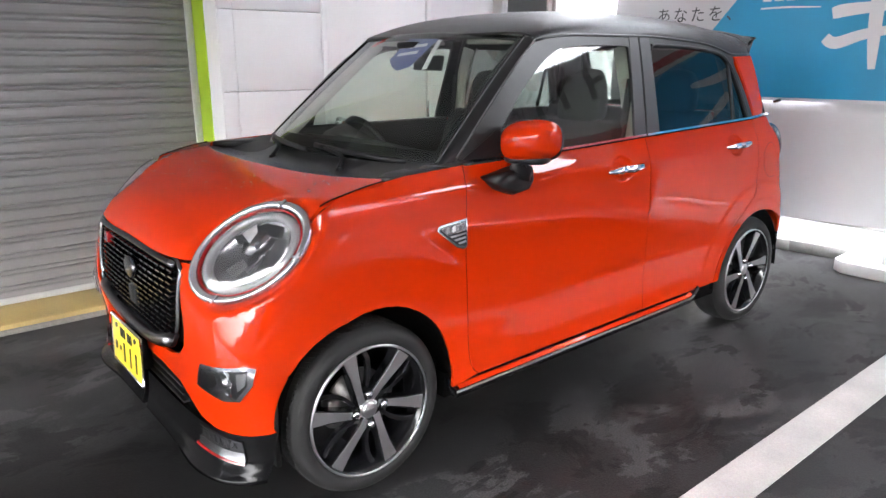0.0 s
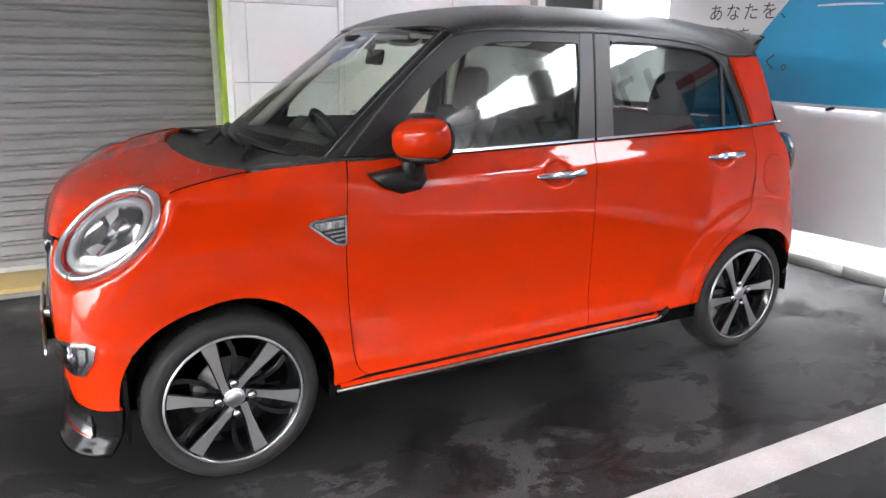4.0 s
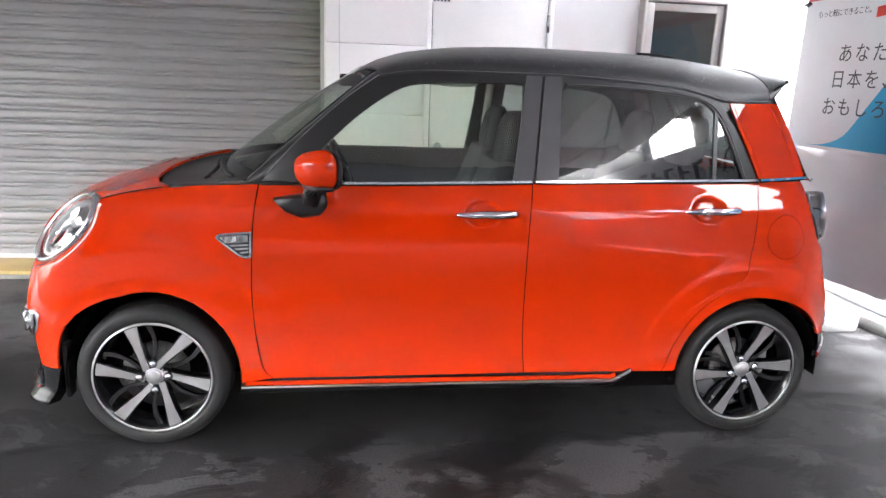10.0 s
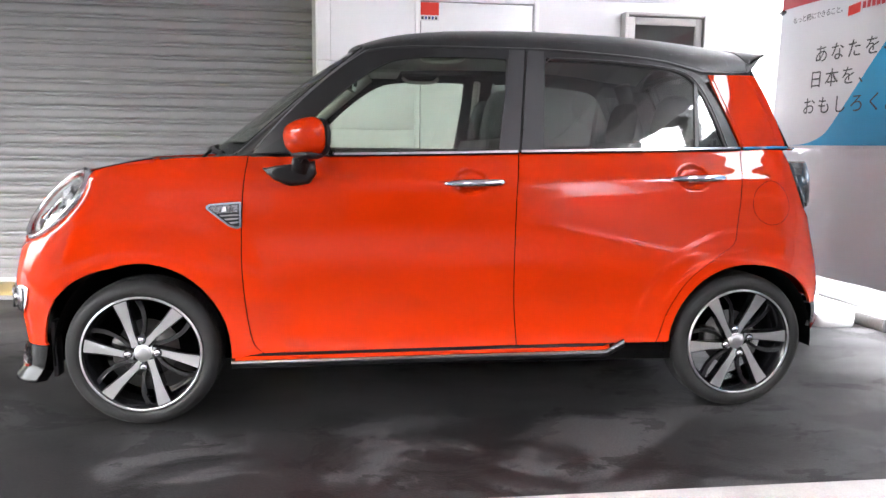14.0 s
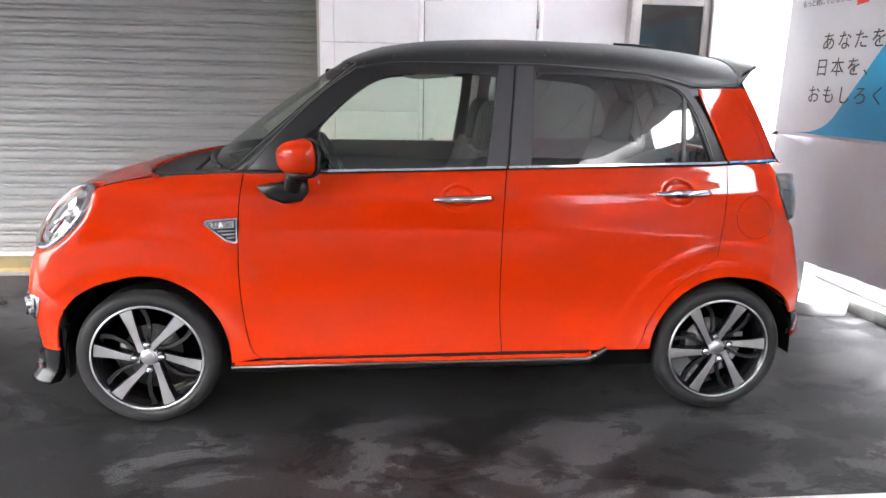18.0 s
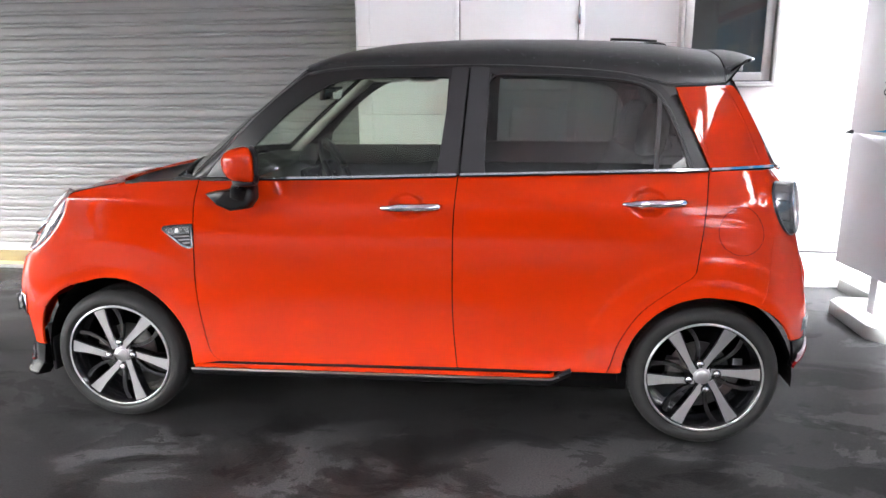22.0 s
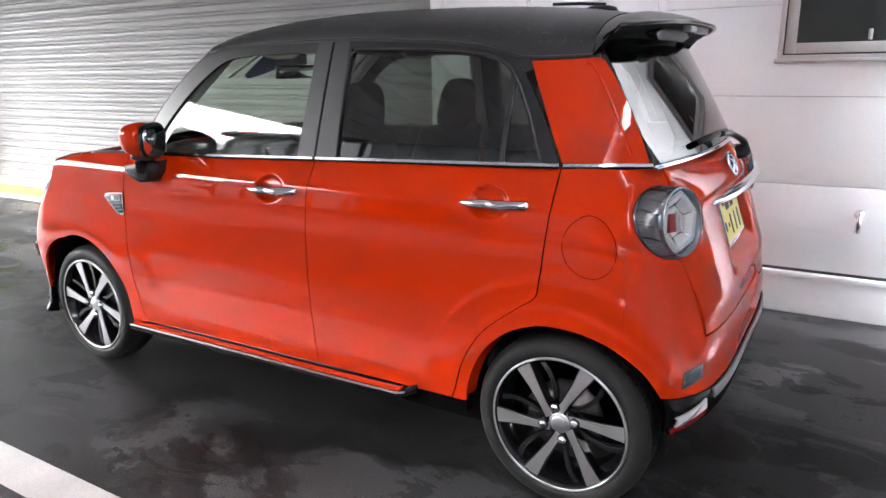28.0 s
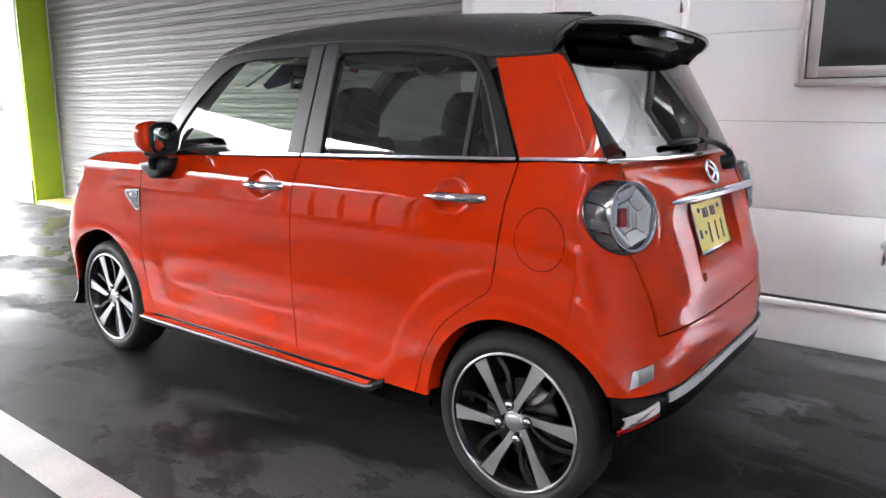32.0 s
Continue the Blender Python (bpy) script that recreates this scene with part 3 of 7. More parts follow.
for z0, z1 in zip(slat_profile, slat_profile[1:]):
    f = [bm.verts.new((x, p[1], p[0])) for p, x in ((z0, SHUT_X0), (z0, SHUT_X1), (z1, SHUT_X1), (z1, SHUT_X0))]
    bm.faces.new(f)
bmesh.ops.remove_doubles(bm, verts=bm.verts, dist=1e-5)
first = part("slat", bm, SHUTTER, shutter, smooth=False)
first.location = (0, SHUT_Y, 0.065)
for k in range(1, 37):
    s = placed("slat", first.data, SHUTTER, shutter, smooth=False)
    s.location = (0, SHUT_Y + 0.0012 * math.sin(k * 2.1), 0.065 + PITCH * k)
part("bottom_rail", boxed(SHUT_X0, SHUT_Y - 0.018, 0.056, SHUT_X1, SHUT_Y + 0.02, 0.092, 0.004), BASE_WHITE, shutter, "white bottom rail")
part("backing", boxed(SHUT_X0 - 0.2, SHUT_Y + 0.036, 0.0, SHUT_X1 + 0.1, SHUT_Y + 0.1, 3.4), CHARCOAL, shutter, smooth=False)
sill = thing("shutter_sill", -2.7, 2.42, 0, "worn ochre painted kerb below the roller shutter", "sill", kind="structure")
for k in range(4):
    x0 = SHUT_X0 + k * (SHUT_X1 - SHUT_X0) / 4
    part("sill_block", boxed(x0 + 0.001, 2.37, 0, x0 + (SHUT_X1 - SHUT_X0) / 4 - 0.001, SHUT_Y + 0.03, 0.056, 0.006), OCHRE, sill)
part("sill_edge", boxed(SHUT_X0, 2.355, 0.0, SHUT_X1, 2.368, 0.03, 0.003), CONCRETE, sill)
jamb = thing("green_jamb", 0.55, 2.6, 0, "lime green painted steel jamb of the roller shutter", "jamb", kind="structure")
part("jamb_face", boxed(0.545, 2.545, 0, 0.556, SHUT_Y + 0.03, 3.4, 0.002), GREEN, jamb)
part("jamb_bead", boxed(0.541, 2.536, 0, 0.556, 2.5445, 3.4, 0.002), GREEN, jamb)
part("guide_rail", boxed(0.500, SHUT_Y - 0.03, 0.058, 0.5445, SHUT_Y - 0.014, 3.4, 0.002), JOINT, jamb, "grey guide rail")
part("white_return", boxed(0.546, WALL_Y, 0, 0.556, 2.5355, 3.4, 0.002), WHITE_WALL, jamb, "white folded wall return")
far_jamb = thing("green_jamb", -6.5, 2.55, 0, "lime green painted steel jamb beside a white pillar", "jamb", kind="structure")
part("jamb_face", boxed(-6.54, WALL_Y, 0, -6.49, SHUT_Y + 0.03, 3.4, 0.003), GREEN, far_jamb)
part("guide_rail", boxed(-6.486, SHUT_Y - 0.03, 0.058, -6.44, SHUT_Y - 0.014, 3.4, 0.002), JOINT, far_jamb, "grey guide rail")
pillar = thing("white_pillar", -6.9, 2.45, 0, "white painted pillar with a pale concrete foot", "pillar", kind="structure")
part("shaft", boxed(-7.2, WALL_Y - 0.01, 0.31, -6.545, 2.95, 3.4, 0.006), WHITE_WALL, pillar)
part("foot", boxed(-7.21, WALL_Y - 0.02, 0, -6.543, 2.96, 0.308, 0.006), CONCRETE, pillar)

# ---- ceiling of the bay, and the roof above it ----
ceiling = thing("ceiling", -1.0, -1.0, 3.4, "grey ribbed soffit over the car bay", "ceiling", kind="structure")
bm = bmesh.new()
# Unseen left end carried on to x = -10.6 to shade the shutter.
SOFFIT = [(4.16, 3.0), (4.16, -6.7), (-3.5, -6.7), (-6.3, -3.4), (-10.6, -2.2), (-10.6, 3.0)]
low = [bm.verts.new((x, y, 3.4)) for x, y in SOFFIT]
high = [bm.verts.new((x, y, 3.62)) for x, y in SOFFIT]
bm.faces.new(low)
bm.faces.new(high[::-1])
for k in range(6):
    bm.faces.new((low[k], high[k], high[(k + 1) % 6], low[(k + 1) % 6]))
bmesh.ops.recalc_face_normals(bm, faces=bm.faces)
for k in range(29):
    x = -10.4 + 0.5 * k
    box(bm, x, max(-6.65, -2.2 - (x + 10.6) * 0.279 if x < -6.3 else -3.3 - (x + 6.3) * 1.17), 3.36, x + 0.06, 2.9, 3.401)
part("soffit", bm, CEILING, ceiling, smooth=False)

# ---- printed tarpaulin on the side ----
TARP_A, TARP_B = Vector((3.750, 1.965)), Vector((4.0, -1.65))
along = (TARP_B - TARP_A).normalized()
TARP_LEN = (TARP_B - TARP_A).length


def on_tarp(s, z, out=0.0):
    """A place on the tarpaulin: s metres from its far edge, with the slack folds of hung cloth."""
    p = TARP_A + along * s
    fold = 0.006 * math.sin(s * 5.1 + z * 0.7) * (1 if z < 1.13 else 0.6) + 0.004 * math.sin(s * 11 + 1.3 - z)
    return Vector((p.x + (out + fold) * along.y, p.y - (out + fold) * along.x, z))


def tarp_sheet(name, outline, material, parent, out=0.0, step=0.09, label=""):
    return sheet(name, outline, lambda s, z: on_tarp(s, z, out), material, parent, label, step=step, rim=0.0)


def s_at(y):
    return (TARP_A.y - y) / -along.y


tarp = thing("printed_tarpaulin", 3.85, 0.4, 0.3, "grey white tarpaulin printed with a blue wave and dark lettering", "tarpaulin")
tarp_sheet("upper_sheet", [(0, 1.118), (TARP_LEN, 1.118), (TARP_LEN, 2.98), (0.02, 2.98)], TARP, tarp)
tarp_sheet("lower_sheet", [(0.0, 1.13), (0.0, 0.295), (TARP_LEN, 0.335), (TARP_LEN, 1.13)], TARP, tarp, -0.012, label="plain grey white lower sheet")
wave = catmull([(s_at(y), z) for y, z in ((1.76, 1.140), (1.60, 1.155), (1.45, 1.215), (1.34, 1.335), (1.20, 1.51), (1.118, 1.618), (0.967, 1.805), (0.80, 2.0), (0.74, 2.07))], 4)
tarp_sheet("blue_wave", wave + [Vector((TARP_LEN - 0.02, 2.03)), Vector((TARP_LEN - 0.02, 1.14))], TARP_BLUE, tarp, 0.003, label="blue printed wave")
tarp_sheet("red_band", [(0.02, 2.055), (TARP_LEN, 2.085), (TARP_LEN, 2.17), (0.02, 2.14)], TARP_RED, tarp, 0.004, label="red printed band")


def brush(name, points, width, material=TARP_WHITE, out=0.006):
    """One brush stroke on the tarpaulin, rounded at its ends."""
    pts = catmull([(s_at(y), z) for y, z in points], 5)
    left, right = [], []
    for i, p in enumerate(pts):
        d = (pts[min(i + 1, len(pts) - 1)] - pts[max(i - 1, 0)]).normalized()
        t = i / (len(pts) - 1)
        w = width * (0.55 + 0.45 * math.sin(math.pi * min(1, 0.18 + 0.85 * t)) + 0.12 * (1 - t)) / 2
        left.append(p + Vector((-d.y, d.x)) * w)
        right.append(p - Vector((-d.y, d.x)) * w)
    tarp_sheet(name, left + right[::-1], material, tarp, out, 0.06)


brush("brush_stroke", [(0.325, 1.685), (0.22, 1.705), (-0.10, 1.725)], 0.075)
brush("brush_stroke", [(0.35, 1.535), (0.28, 1.50), (0.1, 1.555), (-0.2, 1.595)], 0.07)
brush("brush_stroke", [(0.07, 1.90), (0.065, 1.6), (0.05, 1.335)], 0.075)
brush("brush_stroke", [(-0.45, 1.78), (-0.8, 1.76), (-1.05, 1.80)], 0.075)
brush("brush_stroke", [(-0.72, 1.76), (-0.6, 1.5), (-0.45, 1.33)], 0.08)
brush("brush_stroke", [(-0.78, 1.6), (-0.95, 1.48), (-1.15, 1.36)], 0.07)
brush("underline", [(0.79, 1.735), (0.6, 1.737), (0.40, 1.73)], 0.012)
for k, (a, b) in enumerate(((0.78, 0.72), (0.70, 0.64), (0.62, 0.55), (0.50, 0.44))):
    tarp_sheet("letter_bar", [(s_at(a), 1.78), (s_at(b), 1.78), (s_at(b), 1.86), (s_at(a), 1.86)], TARP_WHITE, tarp, 0.006)


def words(text, y, z, size, material, spacing=1.0):
    """Lettering set upright on the tarpaulin, reading from its far edge."""
    data = bpy.data.curves.new("lettering", "FONT")
    data.body, data.size, data.extrude, data.space_character, data.offset = text, size, 0.0005, spacing, 0.0
    data.align_x, data.align_y = "LEFT", "CENTER"
    data.materials.append(material)
    p = on_tarp(s_at(y), z, 0.012)
    ob = new("lettering", data)
    ob.matrix_basis = frame_of(p, (along.x, along.y, 0), (0, 0, 1))
    ob.parent = tarp
    ob.matrix_parent_inverse = tarp.matrix_basis.inverted()
    return ob


words("あなたを、", 1.586, 1.710, 0.120, CHARCOAL, 1.30)
words("日本を、", 1.614, 1.553, 0.120, CHARCOAL, 1.30)
words("おもしろく。", 1.655, 1.385, 0.120, CHARCOAL, 1.26)
words("もっと軽にできること。", 1.812, 1.962, 0.046, CHARCOAL, 0.88)
tarp_sheet("maker_mark", [(s_at(1.338), 1.915), (s_at(1.237), 1.925), (s_at(1.237), 1.985), (s_at(1.338), 1.975)], STICKER_RED, tarp, 0.006, 0.03)
for k in range(7):
    a = 1.222 - 0.035 * k
    tarp_sheet("letter_bar", [(s_at(a), 1.940), (s_at(a - 0.026), 1.942), (s_at(a - 0.026), 1.982), (s_at(a), 1.980)], TARP_RED, tarp, 0.006, 0.03)
for y, z in ((1.94, 1.122), (0.60, 1.118), (-0.6, 1.11), (1.93, 2.04)):
    p = on_tarp(s_at(y), z, 0.015)
    clip = part("eyelet_clip", boxed(-0.022, -0.012, -0.02, 0.022, 0.008, 0.018, 0.004, frame_of(p, (along.x, along.y, 0), (0, 0, 1)) @ pose(0, 0, 0, 0, 0, 18)), DARK_CHROME, tarp, "steel clip")
for y in (1.55, -0.22):
    stand = thing("tarpaulin_stand", 3.85, y, 0, "white tarpaulin post on a heavy chamfered base plate", "stand", "stands of the tarpaulin")
    c = TARP_A + along * s_at(y)
    bx = c.x + 0.07
    part("post", boxed(bx - 0.045, y - 0.045, 0.06, bx + 0.045, y + 0.045, 3.05, 0.006), BASE_WHITE, stand)
    part("base_plate", prism([(-0.17, -0.24), (-0.10, -0.31), (0.10, -0.31), (0.17, -0.24), (0.17, 0.24), (0.10, 0.31), (-0.10, 0.31), (-0.17, 0.24)], 0.08, Matrix.Translation((bx, y, 0.08)), 0.004), BASE_WHITE, stand)
part("top_rail", tube([(TARP_A.x + 0.07, TARP_A.y, 3.0), (TARP_B.x + 0.07, TARP_B.y, 3.0)], 0.024, 10), BASE_WHITE, tarp)

# ---- second banner, beyond the line, that shows in the car's windows ----
banner = thing("long_banner", 4.3, -3.6, 0.4, "white banner with large dark letters over a red field", "banner")
part("cloth", prism([(-8.7, 0.06), (-1.8, 0.06), (-1.8, 2.76), (-2.2, 2.79), (-3.6, 2.90), (-5.0, 3.12), (-5.3, 3.14), (-8.7, 3.14)], 0.02, frame_of((4.32, 0, 0), (0, 1, 0), (0, 0, 1))), TARP, banner, smooth=False)
part("red_field", boxed(4.29, -8.6, 1.35, 4.299, -1.9, 1.75), TARP_RED, banner, "red printed field", smooth=False)
part("dark_field", boxed(4.29, -8.6, 0.1, 4.299, -1.9, 1.34), CHARCOAL, banner, smooth=False)
for k in range(11):
    y, z = -1.95 - 0.36 * k, 2.22 + 0.022 * k
    part("letter_bar", boxed(4.288, y - 0.26, z, 4.2995, y - 0.19, z + 0.36), CHARCOAL, banner, smooth=False)
    part("letter_bar", boxed(4.286, y - 0.19, z + (0.30 if k % 2 else 0.15), 4.2995, y - 0.05, z + (0.36 if k % 2 else 0.21)), CHARCOAL, banner, smooth=False)
for y in (-1.85, -6.4, -8.65):
    part("post", boxed(4.33, y - 0.03, 0, 4.39, y + 0.03, 2.48, 0.004), BASE_WHITE, banner)
column = thing("steel_column", 4.36, -3.8, 0, "pale grey steel column that carries the soffit edge", "column", "columns of the soffit", kind="structure")
part("shaft", boxed(4.33, -3.94, 0, 4.45, -3.66, 3.62, 0.006), CONCRETE, column)
part("head_plate", boxed(4.1605, -4.0, 3.42, 4.329, -3.6, 3.6, 0.004), CONCRETE, column)
screen_wall = thing("side_wall", 4.4, -7.0, 0, "dark sheet metal wall beside the open passage", "wall", kind="structure")
part("sheeting", boxed(4.33, -12.0, 0, 4.45, -5.27, 3.7, 0.006), SHED_GREY, screen_wall)


# ---- buildings over the road, seen in the glass and the paint ----
for k, (x, y, w, h) in enumerate(((-34, -24, 9, 8.4), (-46, -33, 11, 10.4), (-25, -25, 7, 7.2), (-58, -24, 10, 8.0))):
    house = thing("house", x, y, 0, "pale rendered house with a dark gabled roof", "house", "houses over the road")
    part("wall", boxed(x - w / 2, y - 4, 0, x + w / 2, y + 4, h * 0.62), YARD, house, smooth=False)
    part("roof", prism([(-w / 2 - 0.5, 0), (w / 2 + 0.5, 0), (0, h * 0.4)], 9, frame_of((x, y + 4.5, h * 0.62), (1, 0, 0), (0, 0, 1)) @ Matrix.Translation((0, 0, 9))), FACADE, house, smooth=False)
    for j in (-0.25, 0.25):
        part("window", boxed(x + j * w - 0.7, y + 3.98, 1.0, x + j * w + 0.7, y + 4.05, 2.2), GLASS_ROOM, house, smooth=False)

# ---- made-up workshop over the yard: blocks low sky, darkens the paint and glass ----
shop = thing("workshop", -1.0, -12.5, 0, "long dark grey block added across the yard to darken reflections", "workshop")
part("wall", boxed(-12.8, -16, 0, 8.6, -12, 5.2, 0.02), FACADE, shop)
part("roof", boxed(-13.1, -16.3, 5.2, 8.9, -11.7, 5.4, 0.03), CHARCOAL, shop)
for k in range(5):
    x = -11.4 + 4.0 * k
    part("door", boxed(x, -12.03, 0.0, x + 2.5, -11.98, 2.7, 0.01), DEEP_BLACK if k % 2 else CHARCOAL, shop)
part("pale_front", boxed(-12.9, -11.98, 0.0, -7.6, -11.94, 5.0, 0.01), YARD, shop, "pale grey sheet metal front")
part("front_ledge", boxed(-12.9, -11.935, 3.55, -7.6, -11.90, 3.75, 0.01), CONCRETE, shop)
for k in range(5):
    part("front_post", boxed(-12.7 + 1.2 * k, -11.935, 0.0, -12.58 + 1.2 * k, -11.86, 5.0, 0.01), DEEP_BLACK, shop, "dark steel post")
# Made-up shed: blocks the low sky at +x to cut its glow.
shed = thing("shed", 9.0, -2.4, 0, "plain grey block added beyond the open side to cut sky glow", "shed")
part("wall", boxed(7.6, -7.2, 0.03, 10.4, 2.3, 3.0, 0.02), SHED_GREY, shed)
part("roof", boxed(7.4, -7.4, 3.0, 10.6, 2.3, 3.15, 0.02), FACADE, shed)


# ---- the car: its surfaces ----
# x runs from the front axle (0) to the rear axle (2.455); the car's middle plane is y = 0.72
MID, REAR = 0.72, 2.455
side_y = curve((0.15, 0.025), (0.24, 0.002), (0.29, -0.0085), (0.33, -0.0105), (0.41, -0.0092), (0.44, -0.0094), (0.52, -0.0128), (0.66, -0.0165), (0.80, -0.0152), (0.90, -0.0095), (0.97, -0.0005), (1.04, 0.0285), (1.09, 0.0495), (1.14, 0.066))
nose_x = curve((0.15, -0.47), (0.30, -0.488), (0.42, -0.502), (0.55, -0.508), (0.68, -0.507), (0.78, -0.494), (0.85, -0.468), (0.90, -0.428), (0.95, -0.352), (1.00, -0.232), (1.04, -0.14), (1.10, -0.115))
tail_x = curve((0.15, 2.84), (0.30, 2.885), (0.42, 2.900), (0.52, 2.899), (0.64, 2.885), (0.75, 2.868), (0.85, 2.842), (0.95, 2.804), (1.03, 2.766), (1.10, 2.718), (1.16, 2.68))
S0, S1, POWER = -0.10, 2.50, 3.6


def corner_table(a, b):
    """Arc length along a rounded quarter corner, from the side to the middle."""
    out, last, total = [], None, 0.0
    for k in range(401):
        th = math.pi / 2 * k / 400
        p = Vector((a * math.sin(th) ** (2 / POWER), b * math.cos(th) ** (2 / POWER)))
        total += (p - last).length if last else 0
        out.append((total, th, p.y))
        last = p
    return out


FRONT_TABLE, REAR_TABLE = corner_table(0.40, 0.735), corner_table(0.385, 0.735)
FRONT_LEN, REAR_LEN = FRONT_TABLE[-1][0], REAR_TABLE[-1][0]


def angle_at(table, d):
    lo, hi = 0, len(table) - 1
    while hi - lo > 1:
        m = (lo + hi) // 2
        lo, hi = (m, hi) if table[m][0] <= d else (lo, m)
    a, b = table[lo], table[hi]
    return a[1] + (b[1] - a[1]) * (d - a[0]) / max(b[0] - a[0], 1e-9)


def front_s(y):
    """The place along the body's belt, at the front, of a point that far from the near side."""
    return S0 - min(FRONT_TABLE, key=lambda r: abs(0.735 - r[2] - y - 0.015))[0]


def rear_s(y):
    return S1 + min(REAR_TABLE, key=lambda r: abs(0.735 - r[2] - y - 0.015))[0]


def fade(v):
    """1 well below zero, 0 well above, smooth between."""
    return 1 / (1 + math.exp(max(-60.0, min(60.0, v))))


def bump_at(x, z):
    """Flares over the wheels, and the hand cups of the doors."""
    v = 0.0
    r = math.hypot(x - REAR, (z - 0.285))
    low = fade((0.40 - z) / 0.03)
    v += 0.0035 * fade((r - 0.405) / 0.004) * low
    v += 0.006 * fade((r - 0.495) / 0.005) * low
    v += 0.0065 * fade((r - 0.63) / 0.006) * math.exp(-(((x - 2.60) / 0.27) ** 2)) * low
    r = math.hypot(x * 0.96, (z - 0.285))
    v += 0.004 * math.exp(-(((r - 0.40) / 0.06) ** 2)) * low
    v += 0.008 * fade((r - 0.555) / 0.015) * fade((0.46 - z) / 0.04)
    for cx, cz in ((1.275, 0.963), (2.205, 0.987)):
        d = ((x - cx) / 0.062) ** 2 + ((z - cz) / 0.045) ** 2
        v -= 0.022 * fade((d - 1.0) * 8)
    return v


def oval_frame(c, u, v, sign):
    u, v = Vector(u), Vector(v)
    n = u.cross(v).normalized()
    n = n if n.x * sign > 0 else -n
    return Matrix(((u.x, v.x, n.x, c[0]), (u.y, v.y, n.y, c[1]), (u.z, v.z, n.z, c[2]), (0, 0, 0, 1)))


HEAD = oval_frame((-0.3165, 0.140, 0.856), (0.143, -0.053, 0.125), (-0.047, 0.125, 0.054), -1)
TAIL = oval_frame((2.729, 0.115, 0.956), (0.069, 0.095, -0.035), (-0.015, 0.046, 0.096), 1)
LAMPS = ((HEAD, HEAD.inverted(), 1.28, 0.35), (TAIL, TAIL.inverted(), 1.34, 0.25))


def seated(p):
    """The skin drawn in to the lamps: flush at their rims, hollow behind them."""
    for m, back, reach, most in LAMPS:
        q = back @ p
        r = math.hypot(q.x, q.y)
        if r < reach and abs(q.z) < most:
            if r <= 0.93:
                q.z = min(q.z, -0.045)
            else:
                t = min(1.0, (r - 0.93) / (reach - 0.93))
                k = (1 - t) ** 2 * (1 + 2 * t)
                q.z += (-0.004 - q.z) * k
            p = m @ q
    return p


def body(s, z):
    return seated(body_raw(s, z))


def body_raw(s, z):
    """The lower body's skin: s along the near side from nose to tail, z up."""
    w = MID - side_y(z)
    square = 2 / (POWER + (1.5 if s < S0 else 1.0) * fade((z - 0.68) / 0.045))
    if S0 <= s <= S1:
        return Vector((s, MID - w - bump_at(s, z), z))
    if s < S0:
        th = angle_at(FRONT_TABLE, min(S0 - s, FRONT_LEN))
        cheek = 0.012 * math.exp(-(((z - 0.56) / 0.09) ** 2)) * math.sin(2 * th) ** 2
        x = S0 - (S0 - nose_x(z)) * math.sin(th) ** square - cheek * math.sin(th)
    else:
        th = angle_at(REAR_TABLE, min(s - S1, REAR_LEN))
        cheek = 0.0
        x = S1 + (tail_x(z) - S1) * math.sin(th) ** square
    y = MID - w * max(math.cos(th), 0) ** square - cheek * max(math.cos(th), 0)
    return Vector((x, y - bump_at(x, z) * math.cos(th), z))


upper_y = curve((1.04, 0.036), (1.08, 0.043), (1.20, 0.070), (1.30, 0.095), (1.40, 0.121), (1.50, 0.150), (1.56, 0.175))


def house_side(x, z):
    """The side of the cabin above the belt."""
    y = upper_y(z)
    if x < 0.75:
        y += 0.055 * ((0.75 - x) / 0.35) ** 2.2
    if x > 2.30:
        y += 0.075 * ((x - 2.30) / 0.37) ** 2.2
    return Vector((x, y, z))


fender_top = curve((-0.48, 0.70), (-0.42, 0.79), (-0.33, 0.885), (-0.22, 0.962), (-0.10, 1.008), (0.10, 1.043), (0.42, 1.060))
hood_mid = curve((-0.50, 0.795), (-0.475, 0.868), (-0.43, 0.925), (-0.36, 0.962), (-0.25, 0.995), (-0.06, 1.038), (0.06, 1.057), (0.30, 1.090))
roof_mid = curve((0.70, 1.455), (0.78, 1.500), (0.88, 1.546), (1.00, 1.580), (1.25, 1.610), (1.55, 1.620), (1.84, 1.617), (2.20, 1.600), (2.45, 1.570), (2.66, 1.530))
gutter_z = curve((0.86, 1.464), (0.95, 1.479), (1.07, 1.487), (1.55, 1.487), (1.88, 1.472), (2.10, 1.450), (2.20, 1.425), (2.29, 1.405), (2.40, 1.407), (2.50, 1.413))
belt_z = curve((0.42, 1.058), (0.98, 1.069), (1.47, 1.083), (2.41, 1.108), (2.66, 1.114), (2.72, 1.114))


def hood_skin(x, w):
    f = abs(w) / 0.694
    z = fender_top(x) + (hood_mid(x) - fender_top(x)) * (1 - f**2.5)
    p = Vector((x, MID - abs(w), z))
    p = seated(p)
    return p if w >= 0 else Vector((p.x, 1.44 - p.y, p.z))


def roof_skin(x, f):
    """The roof: f runs from the near gutter (1) to the far one (-1)."""
    z0 = gutter_z(x)
    w0 = MID - house_side(x, z0).y
    a = abs(f)
    lift = (1 - min(a, 1.0) ** 2.6) ** 0.42 if a < 1 else 0.0
    return Vector((x, MID - w0 * f, z0 + (roof_mid(x) - z0) * lift))


def screen_base(w):
    return Vector((0.17 + 0.17 * (abs(w) / 0.6) ** 2.2, MID - w, 1.062 - 0.012 * (abs(w) / 0.6) ** 2))


